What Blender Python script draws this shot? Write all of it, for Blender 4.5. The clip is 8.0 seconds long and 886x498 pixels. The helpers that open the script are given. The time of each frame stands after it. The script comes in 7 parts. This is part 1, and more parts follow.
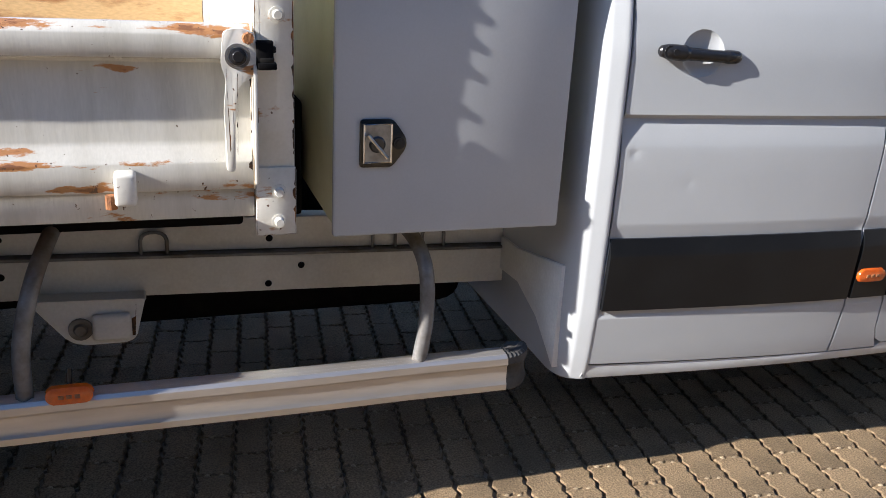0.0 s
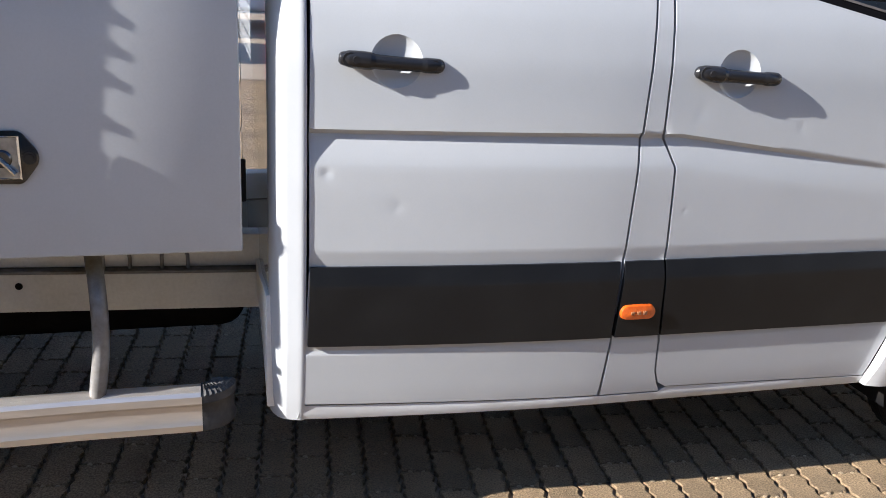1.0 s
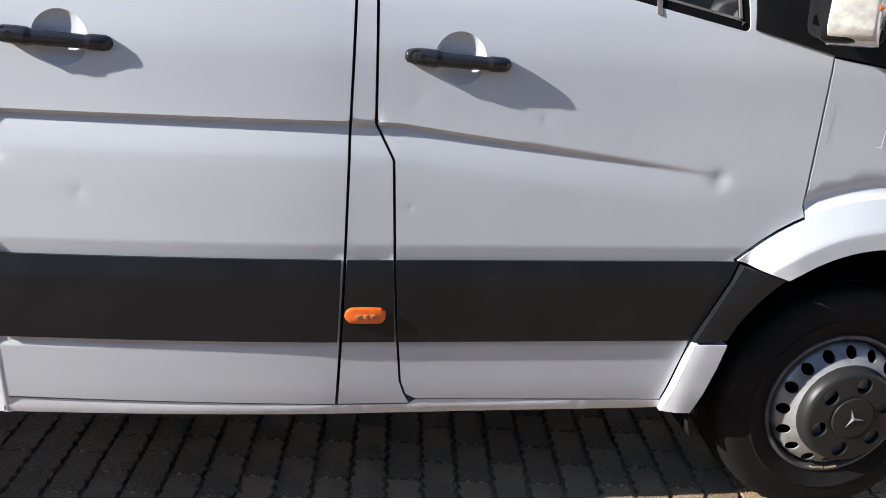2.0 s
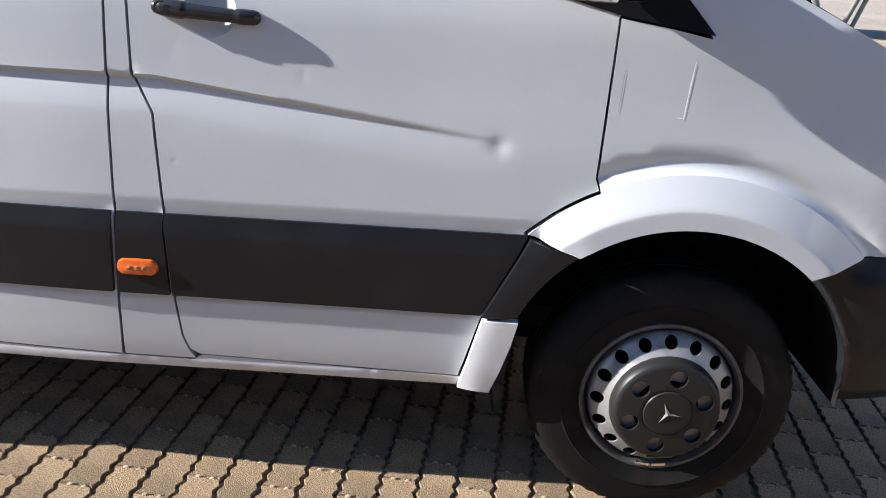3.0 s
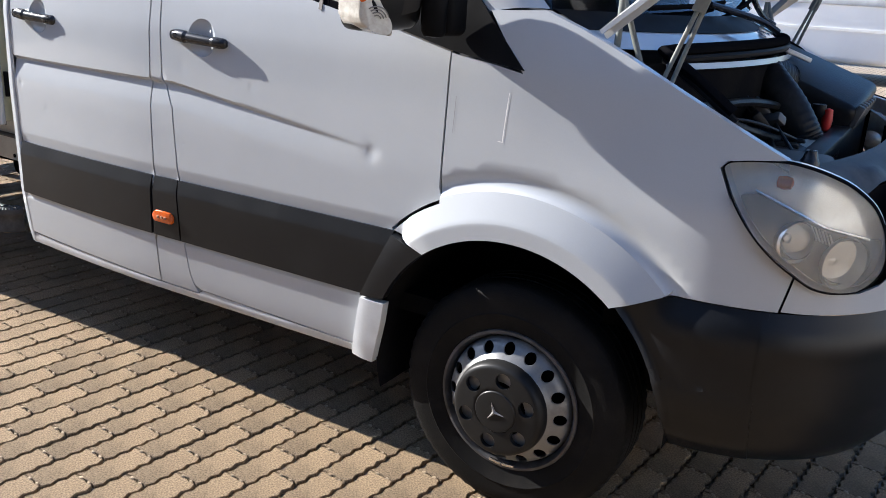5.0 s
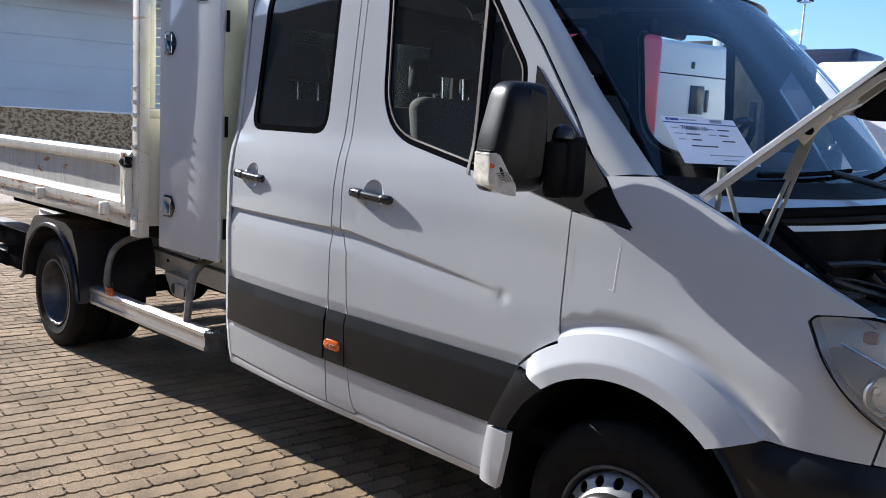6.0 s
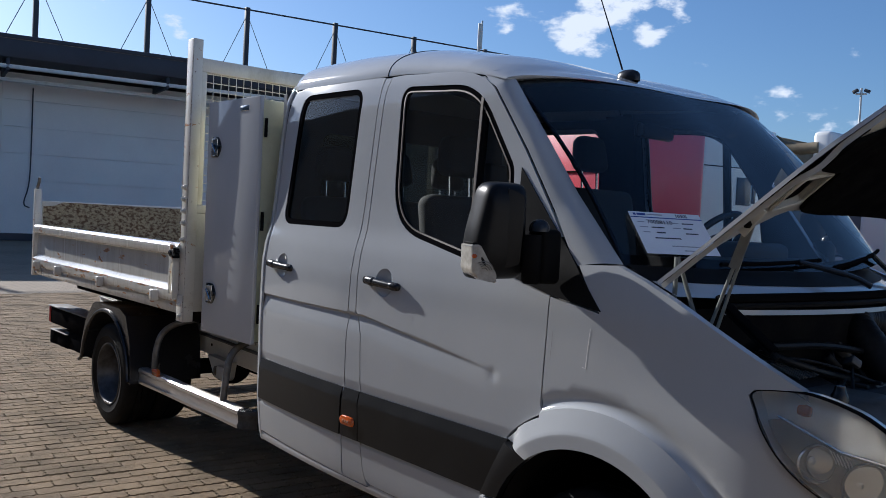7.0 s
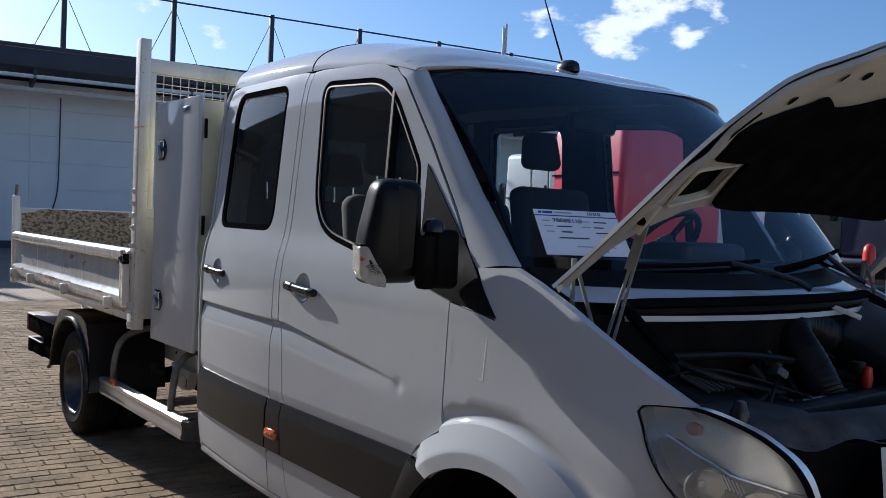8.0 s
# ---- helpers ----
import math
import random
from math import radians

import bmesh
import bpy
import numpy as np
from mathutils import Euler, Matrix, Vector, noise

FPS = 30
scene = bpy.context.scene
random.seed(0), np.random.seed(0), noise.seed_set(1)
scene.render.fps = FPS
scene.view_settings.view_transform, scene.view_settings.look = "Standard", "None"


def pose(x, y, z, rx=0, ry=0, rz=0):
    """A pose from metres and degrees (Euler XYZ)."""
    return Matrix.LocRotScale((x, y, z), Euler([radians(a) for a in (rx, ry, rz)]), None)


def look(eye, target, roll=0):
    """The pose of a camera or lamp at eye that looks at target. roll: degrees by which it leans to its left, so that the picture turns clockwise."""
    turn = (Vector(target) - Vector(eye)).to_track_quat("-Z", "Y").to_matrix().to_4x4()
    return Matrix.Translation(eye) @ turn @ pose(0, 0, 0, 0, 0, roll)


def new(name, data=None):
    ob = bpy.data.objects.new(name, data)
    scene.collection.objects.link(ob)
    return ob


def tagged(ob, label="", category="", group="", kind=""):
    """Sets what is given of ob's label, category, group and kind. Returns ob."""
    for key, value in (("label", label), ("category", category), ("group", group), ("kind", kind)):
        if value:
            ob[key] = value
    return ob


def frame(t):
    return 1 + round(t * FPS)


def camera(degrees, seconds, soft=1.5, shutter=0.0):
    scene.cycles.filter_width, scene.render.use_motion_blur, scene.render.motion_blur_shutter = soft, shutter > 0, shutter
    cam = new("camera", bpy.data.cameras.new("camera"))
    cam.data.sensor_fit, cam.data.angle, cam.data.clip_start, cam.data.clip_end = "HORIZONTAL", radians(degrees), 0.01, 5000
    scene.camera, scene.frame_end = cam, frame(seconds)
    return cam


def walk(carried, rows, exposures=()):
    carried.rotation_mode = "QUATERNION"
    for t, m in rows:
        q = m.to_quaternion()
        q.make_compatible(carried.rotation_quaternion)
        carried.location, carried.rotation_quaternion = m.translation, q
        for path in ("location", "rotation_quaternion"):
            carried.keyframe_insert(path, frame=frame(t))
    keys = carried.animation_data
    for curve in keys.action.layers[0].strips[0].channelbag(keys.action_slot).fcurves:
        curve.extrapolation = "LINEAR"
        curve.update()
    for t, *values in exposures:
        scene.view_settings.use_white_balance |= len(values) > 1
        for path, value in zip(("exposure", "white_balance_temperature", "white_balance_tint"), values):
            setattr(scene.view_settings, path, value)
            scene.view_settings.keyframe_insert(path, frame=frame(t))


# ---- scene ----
from mathutils.geometry import delaunay_2d_cdt as mathutils_cdt

cam = camera(54.9, 8.0, soft=0.6)
METRES, EYE, TILT, LEAN, TURN = 5.665, 1.432, 0.0, 1.16, -19.4
ROWS = [
    (0.0, 0.0, 0.0, 0.0, 1.39, -18.8, -4.08),
    (0.5, 0.0791, 0.0245, 0.0016, 3.43, -18.41, -4.08),
    (1.0, 0.1536, 0.0496, 0.0055, 4.5, -18.35, -4.24),
    (1.5, 0.2364, 0.07, 0.0054, 7.53, -18.27, -4.28),
    (2.0, 0.3146, 0.0965, 0.005, 11.0, -18.43, -4.37),
    (3.5, 0.5407, 0.166, 0.0059, 26.19, -21.51, -4.52),
    (4.0, 0.6137, 0.1879, 0.0099, 32.48, -22.66, -4.6),
    (5.5, 0.7578, 0.2443, 0.0215, 58.85, -13.75, -4.12),
    (6.0, 0.7915, 0.231, 0.0258, 64.12, -8.88, -3.97),
    (6.5, 0.8296, 0.2338, 0.0279, 66.74, -4.73, -3.79),
    (7.0, 0.859, 0.2434, 0.0312, 68.09, -3.04, -3.7),
    (7.5, 0.858, 0.2737, 0.0315, 68.4, -3.19, -3.49),
    (8.0, 0.854, 0.3327, 0.0324, 70.52, -2.83, -3.16),
]
walk(cam, [(t, pose(0, 0, 0, TILT, LEAN, 0) @ pose(-3.395, -1.877, EYE, 0, 0, TURN) @ pose(METRES * x, METRES * y, METRES * z, 90 + pitch, roll, yaw)) for t, x, y, z, yaw, pitch, roll in ROWS],
     [(0.0, 1.42, 5600, 10), (0.5, 1.53, 5560, 10), (1.0, 1.75, 5540, 10), (2.0, 1.80, 5480, 10), (3.5, 1.94, 5480, 10), (4.1, 2.02, 5450, 10), (5.0, 1.80, 5510, 10), (5.5, 1.68, 5500, 10), (6.0, 1.50, 5450, 10), (6.5, 0.88, 5420, 10), (7.0, 0.42, 5420, 10), (8.0, 0.64, 5450, 10)])

# ---- world and sun ----
SUN_WAY = Vector((1.0, 0.124, -0.49)).normalized()
world = bpy.data.worlds.new("sky")
scene.world = world
world.use_nodes = True
wn = world.node_tree
sky = wn.nodes.new("ShaderNodeTexSky")
sky.sky_type = "NISHITA"
sky.sun_disc = False
sky.sun_elevation = math.asin(-SUN_WAY.z)
sky.sun_rotation = math.atan2(-SUN_WAY.x, -SUN_WAY.y)
sky.altitude, sky.air_density, sky.dust_density, sky.ozone_density = 100, 1.0, 1.0, 4.5
back = wn.nodes["Background"]
back.inputs["Strength"].default_value = 0.076
wtc = wn.nodes.new("ShaderNodeTexCoord")
wmap = wn.nodes.new("ShaderNodeMapping")
wmap.inputs["Scale"].default_value = (1.0, 1.0, 2.0)
cloud = wn.nodes.new("ShaderNodeTexNoise")
cloud.inputs["Scale"].default_value = 16.0
cloud.inputs["Detail"].default_value = 9.0
cloud.inputs["Roughness"].default_value = 0.58
wn.links.new(wtc.outputs["Generated"], wmap.inputs["Vector"])
wn.links.new(wmap.outputs["Vector"], cloud.inputs["Vector"])
total = cloud.outputs["Fac"]
# fair-weather clouds gather round a few bearings (azimuth, height, size)
for az, el, size in ((127.2, 14.1, 0.075), (129.9, 13.2, 0.060), (131.2, 11.7, 0.038), (135.2, 12.7, 0.040), (123.9, 13.7, 0.030), (125.8, 11.9, 0.022), (117.5, 7.4, 0.06), (113, 7.0, 0.05), (156, 10.7, 0.035), (161, 12.7, 0.045)):
    c = Vector((math.cos(radians(az)) * math.cos(radians(el)), math.sin(radians(az)) * math.cos(radians(el)), math.sin(radians(el))))
    far_by = wn.nodes.new("ShaderNodeVectorMath")
    far_by.operation = "DISTANCE"
    far_by.inputs[1].default_value = c
    wn.links.new(wtc.outputs["Generated"], far_by.inputs[0])
    near_by = wn.nodes.new("ShaderNodeMapRange")
    near_by.inputs["From Min"].default_value, near_by.inputs["From Max"].default_value = 0.0, size
    near_by.inputs["To Min"].default_value, near_by.inputs["To Max"].default_value = 0.25, 0.0
    wn.links.new(far_by.outputs["Value"], near_by.inputs["Value"])
    add = wn.nodes.new("ShaderNodeMath")
    add.operation = "ADD"
    wn.links.new(total, add.inputs[0])
    wn.links.new(near_by.outputs["Result"], add.inputs[1])
    total = add.outputs[0]
cramp = wn.nodes.new("ShaderNodeMapRange")
cramp.inputs["From Min"].default_value, cramp.inputs["From Max"].default_value = 0.665, 0.81
cramp.interpolation_type = "SMOOTHSTEP"
cmix = wn.nodes.new("ShaderNodeMixRGB")
cmix.inputs[2].default_value = (8.6, 8.5, 8.4, 1)
wn.links.new(total, cramp.inputs["Value"])
wn.links.new(cramp.outputs["Result"], cmix.inputs[0])
wn.links.new(sky.outputs["Color"], cmix.inputs[1])
wn.links.new(cmix.outputs["Color"], back.inputs["Color"])

sun_data = bpy.data.lights.new("sun", "SUN")
sun_data.energy, sun_data.angle, sun_data.color = 4.9, radians(0.53), (1.0, 0.87, 0.71)
sun = new("sun", sun_data)
sun.matrix_world = look((0, 0, 30), Vector((0, 0, 30)) + SUN_WAY)


# ---- materials ----
def surface(name, rgb, rough=0.5, metal=0.0, second=None, scale=6.0, cover=(0.4, 0.7), fine=0.08, fine_scale=90.0,
            bump=0.0, bump_scale=120.0, coat=0.0, coat_rough=0.06, spread=0.0, streak=(1, 1, 1), spec=0.5):
    """A procedural surface: base colour with broad patches of a second colour, fine grain, gloss that varies and a fine relief."""
    m = bpy.data.materials.new(name)
    m.use_nodes = True
    n, links = m.node_tree.nodes, m.node_tree.links
    p = n["Principled BSDF"]
    p.inputs["Metallic"].default_value = metal
    p.inputs["Specular IOR Level"].default_value = spec
    if coat:
        p.inputs["Coat Weight"].default_value, p.inputs["Coat Roughness"].default_value = coat, coat_rough
    tc = n.new("ShaderNodeTexCoord")
    mp = n.new("ShaderNodeMapping")
    mp.inputs["Scale"].default_value = streak
    links.new(tc.outputs["Object"], mp.inputs["Vector"])
    broad = n.new("ShaderNodeTexNoise")
    broad.inputs["Scale"].default_value, broad.inputs["Detail"].default_value, broad.inputs["Roughness"].default_value = scale, 7, 0.6
    links.new(mp.outputs["Vector"], broad.inputs["Vector"])
    ramp = n.new("ShaderNodeValToRGB")
    ramp.color_ramp.elements[0].position, ramp.color_ramp.elements[1].position = cover
    links.new(broad.outputs["Fac"], ramp.inputs["Fac"])
    mix = n.new("ShaderNodeMixRGB")
    mix.inputs[1].default_value = (*rgb, 1)
    mix.inputs[2].default_value = (*(second or [c * 0.88 for c in rgb]), 1)
    links.new(ramp.outputs["Color"], mix.inputs[0])
    grain = n.new("ShaderNodeTexNoise")
    grain.inputs["Scale"].default_value, grain.inputs["Detail"].default_value = fine_scale, 4
    links.new(mp.outputs["Vector"], grain.inputs["Vector"])
    span = n.new("ShaderNodeMapRange")
    span.inputs["To Min"].default_value, span.inputs["To Max"].default_value = 1 - fine * 2, 1 + fine * 2
    links.new(grain.outputs["Fac"], span.inputs["Value"])
    out = n.new("ShaderNodeMixRGB")
    out.blend_type = "MULTIPLY"
    out.inputs[0].default_value = 1.0
    links.new(mix.outputs["Color"], out.inputs[1])
    links.new(span.outputs["Result"], out.inputs[2])
    colour = out.outputs["Color"]
    if spread:
        info = n.new("ShaderNodeObjectInfo")
        geo = n.new("ShaderNodeNewGeometry")
        add = n.new("ShaderNodeMath")
        add.operation = "ADD"
        links.new(info.outputs["Random"], add.inputs[0])
        links.new(geo.outputs["Random Per Island"], add.inputs[1])
        frac = n.new("ShaderNodeMath")
        frac.operation = "FRACT"
        links.new(add.outputs[0], frac.inputs[0])
        each = n.new("ShaderNodeMapRange")
        each.inputs["To Min"].default_value, each.inputs["To Max"].default_value = 1 - spread, 1 + spread
        links.new(frac.outputs[0], each.inputs["Value"])
        vary = n.new("ShaderNodeMixRGB")
        vary.blend_type = "MULTIPLY"
        vary.inputs[0].default_value = 1.0
        links.new(colour, vary.inputs[1])
        links.new(each.outputs["Result"], vary.inputs[2])
        colour = vary.outputs["Color"]
    links.new(colour, p.inputs["Base Color"])
    gloss = n.new("ShaderNodeMapRange")
    gloss.inputs["To Min"].default_value, gloss.inputs["To Max"].default_value = rough * 0.8, min(1.0, rough * 1.2)
    links.new(broad.outputs["Fac"], gloss.inputs["Value"])
    links.new(gloss.outputs["Result"], p.inputs["Roughness"])
    if bump:
        rel = n.new("ShaderNodeTexNoise")
        rel.inputs["Scale"].default_value, rel.inputs["Detail"].default_value = bump_scale, 5
        links.new(mp.outputs["Vector"], rel.inputs["Vector"])
        bn = n.new("ShaderNodeBump")
        bn.inputs["Strength"].default_value, bn.inputs["Distance"].default_value = bump, 0.01
        links.new(rel.outputs["Fac"], bn.inputs["Height"])
        links.new(bn.outputs["Normal"], p.inputs["Normal"])
    return m


def glass(name, rgb=(1, 1, 1), clear=0.85, rough=0.02, haze=0.0, ior=1.5):
    """Thin glass: clear, with haze where it is weathered, mixed with a mirror film by Fresnel."""
    m = bpy.data.materials.new(name)
    m.use_nodes = True
    n, links = m.node_tree.nodes, m.node_tree.links
    n.remove(n["Principled BSDF"])
    tr = n.new("ShaderNodeBsdfTransparent")
    tr.inputs["Color"].default_value = (*[c * clear for c in rgb], 1)
    gl = n.new("ShaderNodeBsdfGlossy")
    gl.inputs["Roughness"].default_value = rough
    fr = n.new("ShaderNodeFresnel")
    fr.inputs["IOR"].default_value = ior
    mx = n.new("ShaderNodeMixShader")
    links.new(fr.outputs["Fac"], mx.inputs[0])
    body = tr.outputs["BSDF"]
    if haze:
        df = n.new("ShaderNodeBsdfDiffuse")
        df.inputs["Color"].default_value = (0.88, 0.87, 0.82, 1)
        tl_ = n.new("ShaderNodeBsdfTranslucent")
        tl_.inputs["Color"].default_value = (0.88, 0.87, 0.82, 1)
        both = n.new("ShaderNodeMixShader")
        both.inputs[0].default_value = 0.2
        links.new(df.outputs["BSDF"], both.inputs[1])
        links.new(tl_.outputs["BSDF"], both.inputs[2])
        tex = n.new("ShaderNodeTexNoise")
        tex.inputs["Scale"].default_value, tex.inputs["Detail"].default_value = 14, 6
        tc = n.new("ShaderNodeTexCoord")
        links.new(tc.outputs["Object"], tex.inputs["Vector"])
        rng = n.new("ShaderNodeMapRange")
        rng.inputs["From Min"].default_value, rng.inputs["From Max"].default_value = 0.3, 0.7
        rng.inputs["To Min"].default_value, rng.inputs["To Max"].default_value = haze * 0.85, haze * 1.12
        links.new(tex.outputs["Fac"], rng.inputs["Value"])
        hz = n.new("ShaderNodeMixShader")
        links.new(rng.outputs["Result"], hz.inputs[0])
        links.new(body, hz.inputs[1])
        links.new(both.outputs["Shader"], hz.inputs[2])
        body = hz.outputs["Shader"]
    links.new(body, mx.inputs[1])
    links.new(gl.outputs["BSDF"], mx.inputs[2])
    links.new(mx.outputs["Shader"], n["Material Output"].inputs["Surface"])
    return m


def light_skin(name, rgb):
    return surface(name, rgb, 0.6, fine=0.02)


paint = surface("white_car_paint", (0.44, 0.455, 0.47), 0.48, 0.0, (0.405, 0.42, 0.435), 2.2, (0.35, 0.75), 0.015, 300, coat=0.9, spec=0.0)
sill_paint = surface("sill_paint", (0.52, 0.53, 0.54), 0.45, 0.0, (0.42, 0.41, 0.39), 5, (0.5, 0.8), 0.03, 160, coat=0.6, spec=0.0)
trim_black = surface("grained_black_plastic", (0.0068, 0.0074, 0.0088), 0.34, 0.0, (0.0105, 0.0114, 0.0128), 5, (0.45, 0.75), 0.1, 200, 0.06, 900, spec=0.26)
gloss_black = surface("smooth_black_plastic", (0.016, 0.016, 0.018), 0.26, 0, None, 5, fine=0.04, spec=0.4)
matt_black = surface("matt_black", (0.008, 0.008, 0.009), 0.85, 0, (0.014, 0.013, 0.012), 8, fine=0.1, spec=0.0)
rubber = surface("tyre_rubber", (0.009, 0.0088, 0.0085), 0.6, 0, (0.018, 0.016, 0.014), 9, (0.45, 0.7), 0.12, 160, 0.2, 300, spec=0.08)
seal = surface("seal_rubber", (0.007, 0.007, 0.008), 0.7, spec=0.0)
rim_paint = surface("silver_rim_paint", (0.20, 0.197, 0.19), 0.36, 0.3, (0.11, 0.105, 0.10), 14, (0.5, 0.75), 0.06, 200)
cap_grey = surface("grey_hub_cap", (0.015, 0.0148, 0.0145), 0.42, 0.0, (0.012, 0.0118, 0.0115), 20, fine=0.06, spec=0.2)
chrome = surface("chrome", (0.75, 0.75, 0.76), 0.16, 1.0, (0.55, 0.54, 0.52), 30, fine=0.03)
bed_paint = surface("cream_bed_paint", (0.64, 0.62, 0.56), 0.26, 0.0, (0.46, 0.43, 0.36), 5.0, (0.5, 0.72), 0.05, 120, 0.05, 60, coat=0.35, streak=(1.6, 1, 0.5))
rust = surface("rust", (0.34, 0.14, 0.045), 0.85, 0, (0.17, 0.07, 0.03), 30, (0.4, 0.65), 0.2, 200, 0.4, 200)
worn_inner = surface("worn_bed_inner", (0.34, 0.29, 0.19), 0.75, 0, (0.11, 0.065, 0.035), 34, (0.46, 0.58), 0.28, 110, 0.3, 60, streak=(1, 0.8, 1.3))
tan_inner = surface("tan_bed_inner", (0.58, 0.42, 0.22), 0.7, 0, (0.30, 0.15, 0.055), 9, (0.50, 0.66), 0.14, 90, 0.12, 60, streak=(0.5, 1, 1.6))
chassis_paint = surface("grey_chassis_paint", (0.74, 0.73, 0.69), 0.5, 0.0, (0.60, 0.58, 0.53), 4, (0.45, 0.72), 0.06, 100)
box_paint = surface("toolbox_paint", (0.51, 0.525, 0.54), 0.4, 0, (0.47, 0.485, 0.50), 2.0, (0.4, 0.7), 0.02, 200, coat=0.5, spec=0.0)
cream = surface("toolbox_cream", (0.62, 0.62, 0.44), 0.45, 0, (0.52, 0.51, 0.34), 3, fine=0.03)
alu = surface("brushed_aluminium", (0.56, 0.53, 0.50), 0.30, 0.75, (0.38, 0.34, 0.30), 5, (0.45, 0.7), 0.08, 60, 0.05, 90, streak=(0.15, 1, 1))
dirty_steel = surface("galvanised_tube", (0.22, 0.22, 0.22), 0.55, 0.4, (0.12, 0.10, 0.075), 12, fine=0.1)
indicator_lens = surface("indicator_lens", (0.46, 0.44, 0.39), 0.18, 0.0, (0.34, 0.32, 0.28), 40, coat=0.6)
bonnet_inner = surface("bonnet_inner_paint", (0.50, 0.49, 0.44), 0.45, 0, (0.40, 0.38, 0.34), 6, fine=0.03)
orange = surface("orange_lens", (0.58, 0.105, 0.008), 0.2, 0, (0.42, 0.07, 0.006), 60, fine=0.05, fine_scale=400, coat=0.6)
red_lens = surface("red_lens", (0.35, 0.015, 0.015), 0.25, 0, None, 60, coat=0.6)
insul = surface("bonnet_insulation", (0.006, 0.006, 0.0065), 0.9, 0, (0.011, 0.011, 0.011), 12, fine=0.15, bump=0.3, bump_scale=60, spec=0.0)
engine_black = surface("engine_plastic", (0.009, 0.009, 0.010), 0.4, 0, (0.026, 0.024, 0.021), 9, (0.45, 0.72), 0.1, 60, 0.1, 90, spec=0.14)
bay_black = surface("bay_black", (0.010, 0.010, 0.011), 0.5, 0, (0.018, 0.017, 0.016), 9, fine=0.1, spec=0.03)
engine_grey = surface("engine_grey", (0.09, 0.085, 0.08), 0.5, 0.2, (0.045, 0.042, 0.04), 10, fine=0.1)
engine_light = surface("tank_plastic", (0.50, 0.48, 0.42), 0.5, 0, None, 10)
red_cap = surface("red_cap", (0.5, 0.02, 0.015), 0.4)
seat_cloth = surface("seat_cloth", (0.016, 0.017, 0.020), 0.95, 0, (0.023, 0.023, 0.026), 10, fine=0.2, bump=0.15, bump_scale=400)
dash_mat = surface("dashboard_plastic", (0.03, 0.03, 0.032), 0.6, 0, (0.042, 0.042, 0.045), 6, bump=0.06, bump_scale=500)
paper_mat = surface("paper", (0.78, 0.79, 0.82), 0.7, 0, (0.74, 0.75, 0.78), 8, fine=0.02)
ink = light_skin("ink", (0.05, 0.05, 0.07))
ink_grey = light_skin("ink_grey", (0.35, 0.36, 0.40))
ink_blue = light_skin("ink_blue", (0.03, 0.06, 0.30))
cab_glass = glass("window_glass", (0.93, 0.98, 0.97), 0.95, haze=0.014, ior=1.40)
dark_glass = glass("rear_glass", (0.9, 0.97, 0.95), 0.22, ior=1.33)
ws_glass = glass("windscreen_glass", (0.93, 0.98, 1.0), 0.97, ior=1.55)
lens_glass = glass("lamp_glass", (0.98, 0.98, 0.96), 0.95, 0.06, haze=0.21)
mirror_glass = surface("mirror", (0.8, 0.8, 0.8), 0.03, 1.0, fine=0.0)
reflector = surface("lamp_reflector", (0.92, 0.91, 0.87), 0.38, 0.8, (0.80, 0.78, 0.72), 25, fine=0.05)
paver_mat = surface("concrete_paver", (0.262, 0.186, 0.106), 0.92, 0, (0.150, 0.109, 0.064), 2.6, (0.42, 0.68), 0.6, 165, 0.8, 300, spread=0.10, spec=0.3)
spacer_mat = surface("joint_grit", (0.38, 0.30, 0.20), 0.9, 0, (0.20, 0.15, 0.09), 30, (0.45, 0.62), 0.3, 300, spread=0.25, spec=0.1)
joint_mat = surface("joint_sand", (0.016, 0.014, 0.012), 0.95, 0, (0.21, 0.165, 0.105), 17, (0.60, 0.66), fine=0.2, bump=0.4, bump_scale=200)


